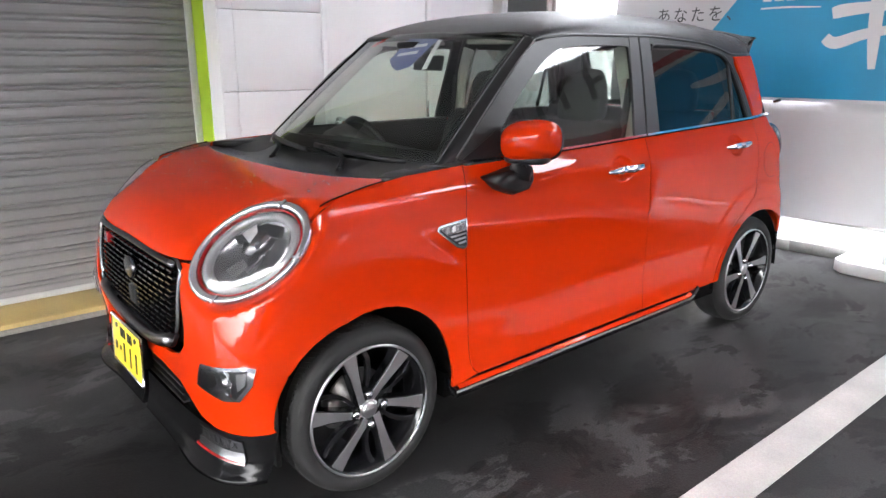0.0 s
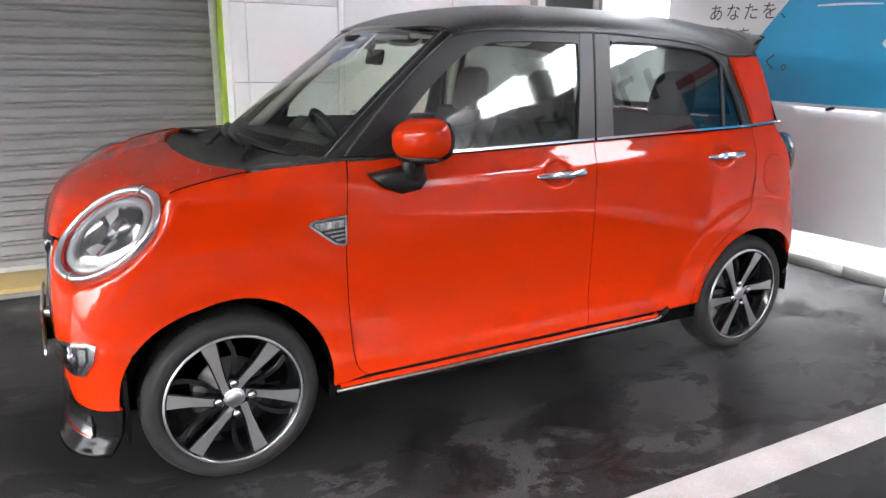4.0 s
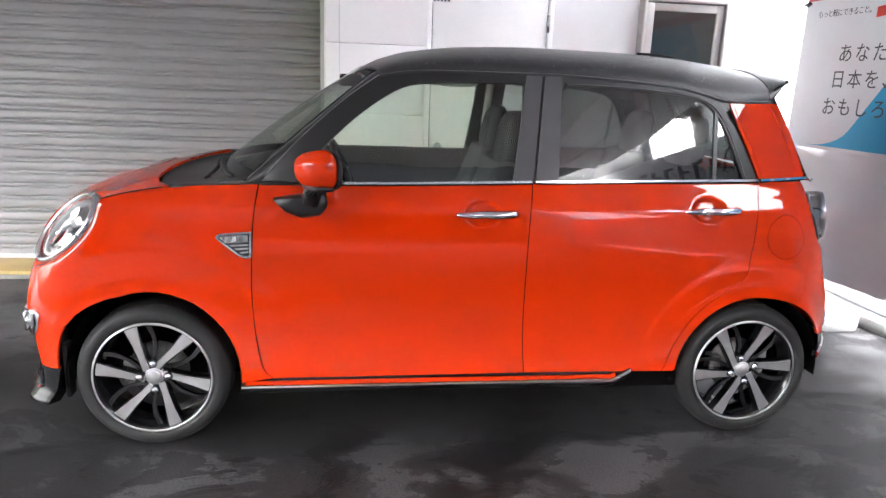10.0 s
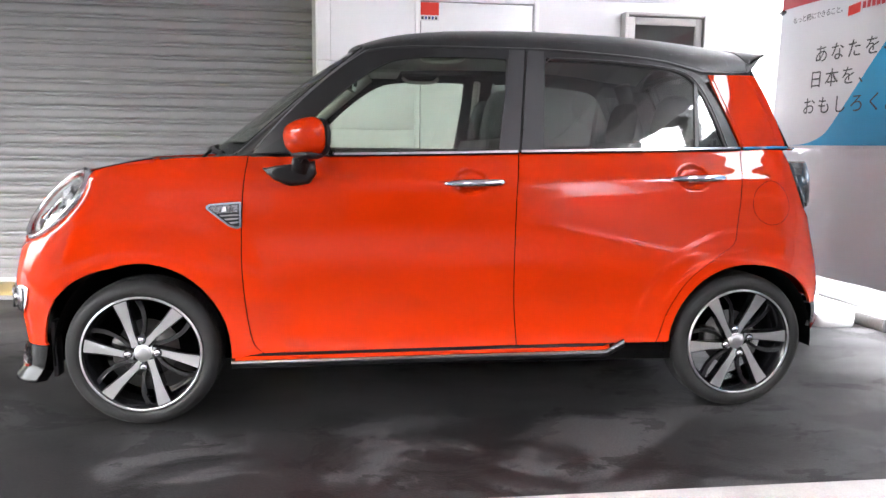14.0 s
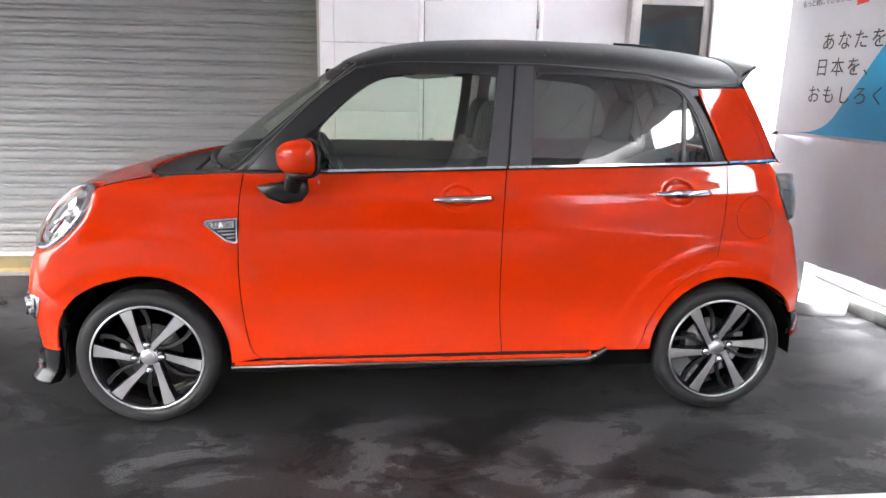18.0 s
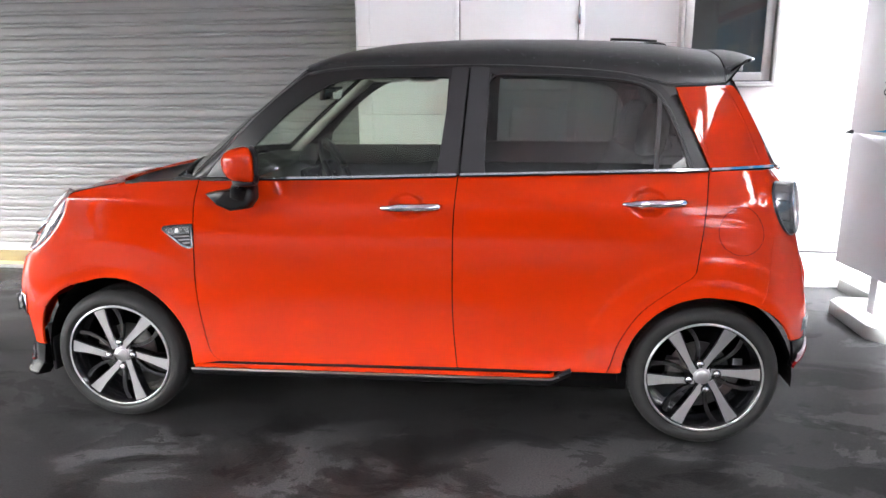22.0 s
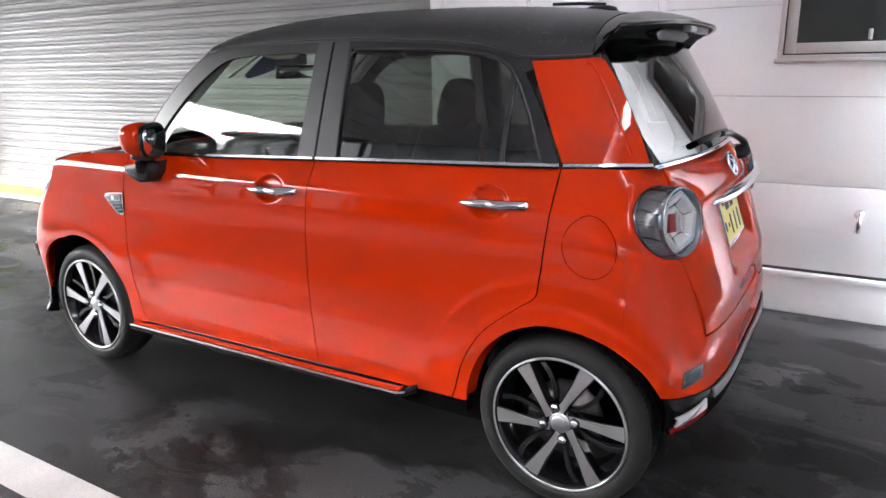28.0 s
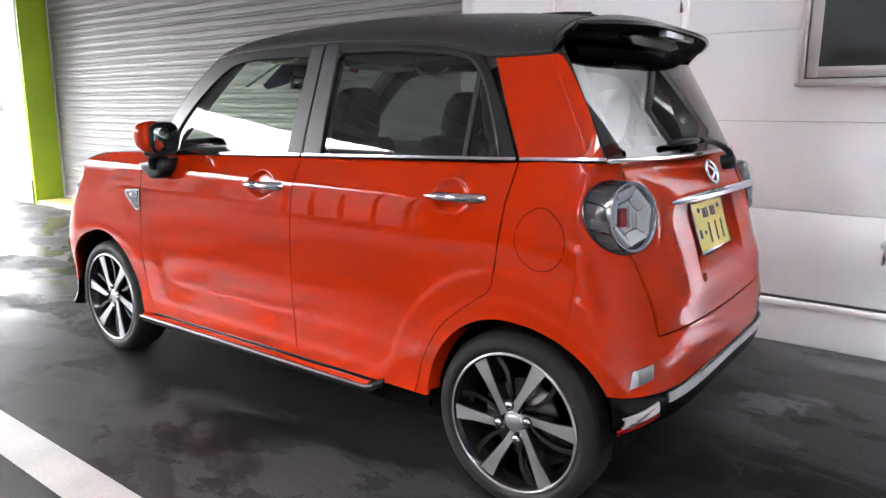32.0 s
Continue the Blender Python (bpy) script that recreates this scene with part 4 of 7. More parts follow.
def screen_top(w):
    return Vector((0.79 + 0.07 * (abs(w) / 0.56) ** 2.2, MID - w, 1.512 - 0.028 * (abs(w) / 0.56) ** 2.4))


def screen(f, v):
    """The windscreen: f across, v up from the cowl to the roof."""
    a, b = screen_base(0.615 * f), screen_top(0.535 * f)
    p = a.lerp(b, v)
    return p + Vector((-0.35, 0, 0.8)) * (0.055 * v * (1 - v)) * (1 - 0.4 * f * f)


rear_glass_x = curve((1.08, 2.740), (1.115, 2.7215), (1.25, 2.651), (1.36, 2.592), (1.43, 2.553), (1.52, 2.501))


def hatch_glass(f, z):
    t = (z - 1.10) / 0.34
    w = 0.605 - 0.045 * t
    return Vector((rear_glass_x(z) + 0.022 - 0.058 * f * f, MID - w * f, z))


# ---- the car: panels ----
car = thing("car", 1.2, MID, 0, "glossy red hatchback with satin black roof and chrome trim", "car")
GAP = 0.0022


def arch(cx, rx, rz, a0, a1, n=22):
    return [Vector((cx + rx * math.cos(radians(a0 + (a1 - a0) * k / n)), 0.285 + rz * math.sin(radians(a0 + (a1 - a0) * k / n)))) for k in range(n + 1)]


A_SEAM = [(0.417, 1.057), (0.398, 0.90), (0.390, 0.66), (0.402, 0.465), (0.424, 0.335), (0.462, 0.288)]
B_SEAM = [(1.476, 1.082), (1.461, 0.902), (1.457, 0.624), (1.462, 0.454), (1.476, 0.300)]
C_SEAM = [(2.426, 1.108), (2.416, 0.994), (2.394, 0.772), (2.380, 0.712), (2.316, 0.664), (2.195, 0.563), (2.119, 0.438), (2.089, 0.337), (2.075, 0.300)]
SEAM_IN = {"a": catmull(A_SEAM, 5), "b": catmull(B_SEAM, 5), "c": catmull(C_SEAM, 5)}


def shifted(pts, dx, dz=0.0):
    return [Vector((p[0] + dx, p[1] + dz)) for p in pts]


def along_belt(x0, x1, n=10, dz=0.0):
    return [Vector((x0 + (x1 - x0) * k / n, belt_z(x0 + (x1 - x0) * k / n) + dz)) for k in range(n + 1)]


fender_edge = [(front_s(0.16), 0.80), (front_s(0.07), 0.90), (-0.30, 0.965), (-0.16, 0.991), (0.0, 1.027), (0.18, 1.046), (0.414, 1.056)]
FRONT_ARCH = arch(0.014, 0.328, 0.366, 172, -3)
BUMPER_SEAM = catmull([(2.606, 0.612), (2.632, 0.664), (2.664, 0.77), (2.684, 0.862)], 4)
for side in (1, -1):
    which = "near" if side > 0 else "far"
    fender = [Vector((-0.262, 0.50))] + [p for p in FRONT_ARCH if p.x > -0.25 or p.y > 0.52] + [Vector((0.346, 0.268))] + shifted(SEAM_IN["a"], -GAP)[::-1] + [Vector(p) for p in fender_edge[::-1]] + [Vector((front_s(0.20), 0.70)), Vector((front_s(0.02), 0.585))]
    fender[-1] = Vector((front_s(0.012), 0.575))
    sheet("front_fender", fender, body, RED, car, step=0.015, side=side)

    door = sheet("front_door", shifted(SEAM_IN["a"], GAP) + shifted(SEAM_IN["b"], -GAP)[::-1] + along_belt(1.47, 0.43, 10, -0.006), body, RED, car, "red front door with a black window frame", step=0.012, side=side)
    rear = sheet("rear_door", shifted(SEAM_IN["b"], GAP) + shifted(SEAM_IN["c"], -GAP)[::-1] + along_belt(2.415, 1.485, 10, -0.006), body, RED, car, "red rear door with a black window frame", step=0.012, side=side)
    # rear quarter: over the wheel, round to the hatch
    quarter = shifted(SEAM_IN["c"], GAP) + [Vector((2.118, 0.300))] + arch(REAR, 0.325, 0.346, 177, 56.5) + [Vector(p) for p in BUMPER_SEAM] + [Vector((rear_s(0.10), 0.862)), Vector((rear_s(0.125), 1.0)), Vector((rear_s(0.135), 1.104))] + along_belt(2.56, 2.44, 6, -0.006)
    q = sheet("quarter_panel", quarter, body, RED, car, step=0.011, side=side)
    bm = bmesh.new()
    rows = [[bm.verts.new(Vector((p.x + dx, 1.44 - y if side < 0 else y, p.y - dz))) for y, dx, dz in ((body(p.x, p.y).y + 0.002, 0, 0), (0.025, 0.004, 0.004), (0.045, 0.008, 0.004))] for p in arch(REAR, 0.325, 0.346, 174, 126, 10)]
    for a, b in zip(rows, rows[1:]):
        for k in range(2):
            bm.faces.new((a[k], a[k + 1], b[k + 1], b[k]))
    part("arch_flange", bm, RED, q, "red inner flange of the wheel arch")
    # Black tubes set in the door gaps to draw their shade.
    for key, owner in (("a", door), ("b", rear), ("c", q)):
        part("seam_shadow", tube([Vector((p.x, 1.44 - p.y, p.z)) if side < 0 else p for p in (body(w.x, w.y) + Vector((0, 0.0055, 0)) for w in SEAM_IN[key])], 0.0046, 6), DEEP_BLACK, owner, "dark line drawn for the shade in the door gap")
    # fuel lid on the near side only
    if side > 0:
        # The shade in the lid's gap is drawn as a thin black ring.
        part("lid_groove", tube([body(2.552 + 0.091 * math.cos(t), 0.887 + 0.091 * math.sin(t)) + Vector((0, 0.0012, 0)) for t in np.linspace(0, 2 * math.pi, 49)[:-1]], 0.0018, 6, True), DEEP_BLACK, q)
        sheet("fuel_lid", [(2.552 + 0.089 * math.cos(t), 0.887 + 0.089 * math.sin(t)) for t in np.linspace(0, 2 * math.pi, 41)[:-1]], body, RED, q, step=0.02, rim=0.003, lift=0.0012)

    # front door: window frame, glass, belt moulding
    outer = catmull([(0.430, 1.064), (0.565, 1.217), (0.749, 1.386), (0.880, 1.474), (0.960, 1.492), (1.07, 1.500), (1.30, 1.501), (1.512, 1.500)], 5) + [Vector((1.478, 1.085))]
    inner = [Vector((1.400, 1.082)), Vector((1.424, 1.30))] + catmull([(1.432, 1.440), (1.420, 1.455), (1.30, 1.457), (1.208, 1.456), (1.09, 1.452), (0.955, 1.428), (0.802, 1.330), (0.655, 1.194), (0.545, 1.066)], 4)
    sheet("window_frame", outer + inner, house_side, FRAME_BLACK, door, "satin black window frame", step=0.05, side=side, lift=0.003)
    pane_line = [Vector((0.54, 1.066)), Vector((0.65, 1.200)), Vector((0.800, 1.338)), Vector((0.950, 1.437)), Vector((1.09, 1.461)), Vector((1.435, 1.464)), Vector((1.408, 1.078))]
    sheet("window_glass", pane_line, house_side, GLASS_FRONT, door, "clear green tinted door glass", step=0.12, side=side, lift=-0.006, rim=0.0)
    sheet("sash_trim", [(1.394, 1.088), (1.474, 1.088), (1.511, 1.498), (1.448, 1.498)], house_side, FILM_BLACK, door, "matt black sash film", step=0.06, side=side, lift=0.0055)
    sail = [Vector((0.45, 1.066)), Vector((0.60, 1.068)), Vector((0.615, 1.150)), Vector((0.59, 1.155))]
    sheet("sail_panel", sail, house_side, PLASTIC_BLACK, door, "black mirror sail panel", step=0.06, side=side, lift=0.007)
    for x0, x1, owner in ((0.60, 1.470, door), (1.484, 2.420, rear), (2.432, 2.676, q)):
        sheet("belt_seal", along_belt(x0, x1, 8, -0.0085) + along_belt(x1, x0, 8, -0.003), house_side, DEEP_BLACK, owner, "black belt seal", step=0.06, stepv=0.008, side=side, lift=0.008, rim=0.02)
        sheet("belt_moulding", along_belt(x0, x1, 8, -0.003) + along_belt(x1, x0, 8, 0.006), house_side, CHROME, owner, "chrome belt moulding", step=0.06, stepv=0.008, side=side, lift=0.010, rim=0.02)

    outer = [Vector((1.482, 1.086))] + catmull([(1.518, 1.500), (1.70, 1.496), (1.883, 1.485), (2.105, 1.462), (2.20, 1.437), (2.262, 1.398), (2.347, 1.262), (2.418, 1.111)], 5)
    inner = [Vector((2.356, 1.108))] + catmull([(2.304, 1.246), (2.252, 1.350), (2.196, 1.408), (2.105, 1.434), (1.884, 1.453), (1.70, 1.458), (1.622, 1.457), (1.594, 1.436), (1.578, 1.09)], 4)
    sheet("window_frame", outer + inner, house_side, FRAME_BLACK, rear, "satin black window frame", step=0.05, side=side, lift=0.003)
    lining = [Vector(p) for p in ((1.482, 1.09), (1.505, 1.512), (1.88, 1.508), (2.105, 1.490), (2.30, 1.452), (2.52, 1.43), (2.64, 1.20), (2.65, 1.112))]
    sheet("window_lining", lining + inner, house_side, PLASTIC_BLACK, rear, "dark inner lining", step=0.05, side=side, lift=-0.022, rim=0.006)
    pane_line = [Vector((1.572, 1.084)), Vector((1.592, 1.464)), Vector((1.884, 1.460)), Vector((2.105, 1.441)), Vector((2.20, 1.413)), Vector((2.258, 1.354)), Vector((2.310, 1.248)), Vector((2.362, 1.102))]
    sheet("window_glass", pane_line, house_side, GLASS_PRIVACY, rear, "dark privacy door glass", step=0.12, side=side, lift=-0.006, rim=0.0)
    sheet("window_bar", [(2.222, 1.104), (2.238, 1.104), (2.247, 1.372), (2.232, 1.384)], house_side, ROOF_BLACK, rear, "black quarter light bar", step=0.05, side=side, lift=0.001)
    sheet("sash_trim", [(1.486, 1.088), (1.576, 1.090), (1.590, 1.497), (1.522, 1.498)], house_side, FILM_BLACK, rear, "matt black sash film", step=0.06, side=side, lift=0.0055)
    bead = catmull([(1.594, 1.44), (1.622, 1.462), (1.70, 1.464), (1.884, 1.459), (2.105, 1.440), (2.205, 1.412), (2.262, 1.352), (2.315, 1.246), (2.366, 1.110)], 4)
    part("frame_bead", tube([Vector((p.x, 1.44 - p.y, p.z)) if side < 0 else p for p in (house_side(b.x, b.y) + Vector((0, -0.004, 0)) for b in bead)], 0.0035, 6), FILM_BLACK, rear)

    sheet("frame_filler", [(1.462, 1.075), (1.500, 1.076), (1.540, 1.506), (1.492, 1.506)], house_side, DEEP_BLACK, car, step=0.06, side=side, lift=-0.005)

    # red pillar behind the rear door
    pil = [Vector((2.428, 1.116)), Vector((2.358, 1.270)), Vector((2.296, 1.412)), Vector((2.498, 1.418))] + catmull([(2.514, 1.412), (2.556, 1.352), (2.612, 1.250), (2.668, 1.122)], 4)
    sheet("rear_pillar", pil, house_side, RED, car, "red rear pillar panel", step=0.03, side=side, lift=0.002)

    pad = [Vector((2.440, 1.126)), Vector((2.370, 1.275)), Vector((2.312, 1.402)), Vector((2.462, 1.406))] + catmull([(2.484, 1.398), (2.528, 1.328), (2.582, 1.222), (2.618, 1.142), (2.604, 1.126)], 4)
    sheet("pillar_pad", pad, house_side, RED, car, "raised pad of the red pillar", step=0.03, side=side, lift=0.0045, rim=0.004)

    part("pad_bead", tube([Vector((p.x, 1.44 - p.y, p.z)) if side < 0 else p for p in (house_side(b.x, b.y) + Vector((0, -0.0022, 0.001)) for b in catmull([(2.466, 1.402), (2.486, 1.394), (2.529, 1.326), (2.583, 1.220), (2.617, 1.144)], 4))], 0.0052, 8), RED, car, "rounded edge of the red pad")

    sheet("gutter_filler", [(2.24, 1.37), (2.32, 1.395), (2.50, 1.410), (2.50, 1.432), (2.24, 1.460)], house_side, ROOF_BLACK, car, step=0.05, side=side, lift=-0.004)

    # A pillar, ruled between the door's seam and the windscreen
    pillar_line = curve((0.0, 0.424), (0.35, 0.565), (0.75, 0.749), (1.0, 0.872))
    pillar_height = curve((0.0, 1.062), (0.35, 1.220), (0.75, 1.388), (1.0, 1.476))

    def pillar_skin(t, v):
        a = house_side(pillar_line(t), pillar_height(t))
        b = screen(1.0, min(max(t, 0), 1))
        p = a.lerp(b, v)
        return p + Vector((-0.4, -0.7, 0.3)) * (0.030 * v * (1 - v))

    # Grey lines: lighter rubber by the windscreen, a painted highlight by the door frame.
    for v in (0.04, 0.97):
        part("pillar_strip", tube([Vector((q.x, 1.44 - q.y, q.z)) if side < 0 else q for q in (pillar_skin(t, v) + Vector((-0.001, -0.002, 0.001)) for t in np.linspace(0.03, 0.99, 16))], 0.0022, 6), EDGE_GREY, car, "thin grey line of rubber edge and painted highlight")
    sheet("windscreen_pillar", [(0, 0), (1, 0), (1, 1), (0, 1)], pillar_skin, FRAME_BLACK, car, "satin black windscreen pillar", step=0.1, stepv=0.2, side=side)

roof = sheet("roof", [(0.86, 0.999)] + [(0.86 + 1.62 * k / 30, 0.999) for k in range(1, 31)] + [(2.48, 0.999 - 1.998 * k / 12) for k in range(1, 13)] + [(2.48 - 1.62 * k / 30, -0.999) for k in range(1, 31)] + catmull([(0.862, -0.96), (0.80, -0.6), (0.785, 0.0), (0.80, 0.6), (0.862, 0.96)], 5), roof_skin, ROOF_BLACK, car, "satin black roof beaded with rain", step=0.06, stepv=0.05, rim=0.01)
for side in (1, -1):
    part("drip_rail", tube([roof_skin(0.87 + 1.61 * k / 30, 0.998 * side) + Vector((0, 0, -0.004)) for k in range(31)], 0.006, 8), ROOF_BLACK, roof)
hood_outline = catmull([(-0.490, 0.0), (-0.488, 0.25), (-0.470, 0.42), (-0.43, 0.49), (-0.34, 0.59), (-0.24, 0.682), (-0.16, 0.701), (-0.05, 0.703), (0.075, 0.701)], 5) + catmull([(0.088, 0.672), (0.050, 0.61), (0.004, 0.50), (-0.026, 0.36), (-0.044, 0.18), (-0.050, 0.0)], 5)
hood_outline = hood_outline + [Vector((p.x, -p.y)) for p in hood_outline[-2:0:-1]]
sheet("hood", hood_outline, hood_skin, RED, car, "red bonnet with rain drops", step=0.03)

for side in (1, -1):
    part("hood_seam", tube([hood_skin(x, side * 0.7025) + Vector((0, 0, 0.0012)) for x in np.linspace(-0.150, 0.072, 14)], 0.0024, 6), DEEP_BLACK, car, "dark gap beside the bonnet")


def cowl_skin(f, v):
    xr = 0.085 - 0.110 * (1 - min(abs(f), 1) ** 2.2)
    a, b = hood_skin(xr, 0.64 * f) + Vector((-0.02, 0, -0.018)), screen_base(0.63 * f) + Vector((0.02, 0, -0.012))
    return a.lerp(b, v) + Vector((0, 0, -0.022 * math.sin(math.pi * v)))


cowl = sheet("cowl", [(-1, 0), (1, 0), (1, 1), (-1, 1)], cowl_skin, FRAME_BLACK, car, "black plastic cowl below the windscreen", step=0.08, stepv=0.2)
for side in (1, -1):
    part("cowl_corner", prism([(0.08, 0.062), (0.14, 0.038), (0.40, 0.046), (0.40, 0.12), (0.30, 0.17), (0.16, 0.13)], 0.03, Matrix.Translation((0, 0, 1.047)) if side > 0 else Matrix.Translation((0, 1.44, 1.047)) @ Matrix.Diagonal((1, -1, 1, 1)), 0.006), FRAME_BLACK, cowl)
shield = sheet("windscreen", [(-1, 0), (1, 0), (1, 1), (-1, 1)], screen, GLASS_SHIELD, car, "clear raked windscreen", step=0.12, stepv=0.12, rim=0.0)
for a in ([(-1, 0), (-0.955, 0), (-0.955, 1), (-1, 1)], [(1, 0), (0.955, 0), (0.955, 1), (1, 1)], [(-0.955, 0), (0.955, 0), (0.955, 0.10), (-0.955, 0.10)], [(-0.955, 0.955), (0.955, 0.955), (0.955, 1), (-0.955, 1)]):
    sheet("black_border", a, screen, GLOSS_BLACK, shield, step=0.2, stepv=0.12, lift=-0.002, rim=0.0)
for side in (1, -1):
    part("screen_moulding", tube([screen(side * 1.0, v) + Vector((-0.002, 0, 0.003)) for v in np.linspace(0, 1, 14)], 0.004, 6), GLOSS_BLACK, shield, "glossy black edge of the windscreen")
# blue, red and white patches just behind the windscreen
for line, mat in (([(-0.12, 0.955), (0.26, 0.945), (0.27, 0.69), (0.18, 0.645), (0.07, 0.68), (-0.05, 0.74)], STICKER_BLUE), ([(-0.69, 0.90), (-0.58, 0.90), (-0.54, 0.955), (-0.66, 0.955)], STICKER_RED), ([(-0.02, 0.80), (0.18, 0.83), (0.20, 0.80), (0.0, 0.77)], TARP_WHITE), ([(0.02, 0.88), (0.20, 0.90), (0.215, 0.87), (0.04, 0.85)], TARP_WHITE), ([(0.27, 0.93), (0.31, 0.93), (0.46, 0.67), (0.42, 0.66)], TARP_WHITE)):
    sheet("sticker", line, screen, mat, shield, step=0.05, lift=-0.005 if mat is not TARP_WHITE else -0.003, rim=0.0)
for f_a, f_b, piv in ((0.86, 0.14, 0.50), (0.08, -0.66, -0.24)):
    def over(f, v, up):
        return screen(f, v) + Vector((-0.55, 0, 0.83)) * up
    wip = part("wiper_arm", tube(catmull([cowl_skin(piv, 0.70) + Vector((0, 0, 0.006)), over(piv - 0.05, -0.01, 0.010), over((piv + f_b) / 2, 0.012, 0.016), over(f_b * 0.6 + piv * 0.4, 0.024, 0.015)], 5), 0.010, 8, flat=0.6), PLASTIC_BLACK, car, "black wiper arm")
    part("wiper_blade", tube([over(f_a + (f_b - f_a) * t, 0.004 + 0.035 * t, 0.009) for t in np.linspace(0, 1, 9)], 0.010, 6), PLASTIC_BLACK, wip)
    part("arm_pivot", turned([(0.0, 0.045), (0.014, 0.04), (0.018, 0.025), (0.018, 0.0)], 14, Matrix.Translation(cowl_skin(piv, 0.70) + Vector((0, 0, -0.034)))), PLASTIC_BLACK, wip)

# ---- front bumper, grille, lower lip ----
grille_line = [(front_s(0.305), 0.818), (front_s(0.300), 0.74), (front_s(0.305), 0.64), (front_s(0.325), 0.575), (front_s(0.37), 0.54), (front_s(0.45), 0.518), (front_s(0.60), 0.495), (S0 - FRONT_LEN, 0.488)]
intake_line = [(S0 - FRONT_LEN, 0.448), (front_s(0.55), 0.445), (front_s(0.42), 0.432), (front_s(0.35), 0.395), (front_s(0.29), 0.350)]
bump_line = [Vector(p) for p in grille_line] + [Vector(p) for p in intake_line] + [Vector((front_s(0.20), 0.334)), Vector((front_s(0.05), 0.332)), Vector((-0.30, 0.334))] + [p for p in arch(0.014, 0.328, 0.366, 171, 143, 6)] + [Vector((front_s(0.010), 0.572)), Vector((front_s(0.195), 0.70)), Vector((front_s(0.16), 0.797)), Vector((front_s(0.245), 0.83))]
first_bumper = None
for side in (1, -1):
    b = sheet("front_bumper", bump_line, body, RED, car, "red front bumper", step=0.014, side=side)
    first_bumper = first_bumper or b

GRILLE_HALF = catmull([(0.0, 0.822), (0.25, 0.832), (0.398, 0.822)], 4) + catmull([(0.425, 0.800), (0.428, 0.70), (0.420, 0.62), (0.395, 0.565), (0.33, 0.535), (0.20, 0.505), (0.0, 0.490)], 5)


def front_face(w, z, back=0.0):
    """A place on the car's face, w from the middle."""
    p = body_raw(front_s(MID - abs(w)), z) if abs(w) > 0.02 else body_raw(S0 - FRONT_LEN, z)
    return Vector((p.x + back, MID - w, z))


full = GRILLE_HALF + [Vector((-p.x, p.y)) for p in GRILLE_HALF[-2:0:-1]]
grille = sheet("grille", full, lambda w, z: front_face(w, z, 0.035), DEEP_BLACK, car, "black mesh grille in a grey frame", step=0.06, rim=0.0)
frame_pts = [front_face(p.x, p.y, 0.002) for p in full]
part("grille_frame", tube(frame_pts, 0.010, 8, True), DARK_CHROME, grille, "grey satin grille frame")
part("lower_bar", tube([front_face(w, 0.512 + 0.22 * abs(w / 0.42) ** 2.6 * 0.35, -0.002) for w in np.linspace(-0.37, 0.37, 21)], 0.021, 8), SKIRT_EDGE, grille)
part("upper_bar", tube([front_face(w, 0.808 + 0.004 * math.cos(w * 6), -0.002) for w in np.linspace(-0.39, 0.39, 21)], 0.013, 8), DARK_CHROME, grille)
bm = bmesh.new()
for row in range(13):
    z = 0.545 + 0.0195 * row
    half = 0.385 if z > 0.58 else 0.33
    n = 15
    for k in range(n):
        w = -half + 2 * half * (k + (0.5 if row % 2 else 0.25)) / n
        if abs(w) < half:
            p = front_face(w, z, 0.016)
            box(bm, p.x - 0.014, p.y - 0.019, z - 0.0028, p.x + 0.012, p.y + 0.019, z + 0.0028)
tagged(part("grille_mesh", bm, GLOSS_BLACK, grille, "gloss black dashed grille mesh", smooth=False), kind="stuff")
emb = part("emblem", prism([(0.055 * math.cos(t), 0.040 * math.sin(t)) for t in np.linspace(0, 2 * math.pi, 25)[:-1]], 0.02, frame_of((front_face(0, 0.715).x - 0.008, MID, 0.715), (0, -1, 0), (0, 0, 1)), 0.008), DARK_CHROME, grille, "oval chrome emblem")
part("sensor_box", boxed(front_face(0, 0.615).x - 0.002, MID - 0.035, 0.585, front_face(0, 0.615).x + 0.03, MID + 0.035, 0.650, 0.006), PLASTIC_BLACK, grille)
part("red_badge", boxed(front_face(-0.3, 0.76).x - 0.006, MID + 0.285, 0.742, front_face(-0.3, 0.76).x + 0.02, MID + 0.325, 0.784, 0.004), TAIL_RED, grille, "small red badge")
# lower intake and lip
part("lower_intake", boxed(-0.472, 0.30, 0.25, -0.40, 1.14, 0.455), DEEP_BLACK, first_bumper, "black lower intake")
for k in range(4):
    part("intake_slat", boxed(-0.492, 0.34, 0.345 + 0.027 * k, -0.47, 1.10, 0.353 + 0.027 * k, 0.002), PLASTIC_BLACK, first_bumper)


def lip_skin(s, z):
    p = body(s, 0.34)
    n = (body(s, 0.34) - Vector((0.15, MID, 0.34))).normalized()
    wing = 0.3 + 0.7 * fade((p.y - 0.30) / 0.06)
    return Vector((p.x, p.y, z)) + Vector((n.x, n.y * 0.25, 0)) * lip_out(z) * wing


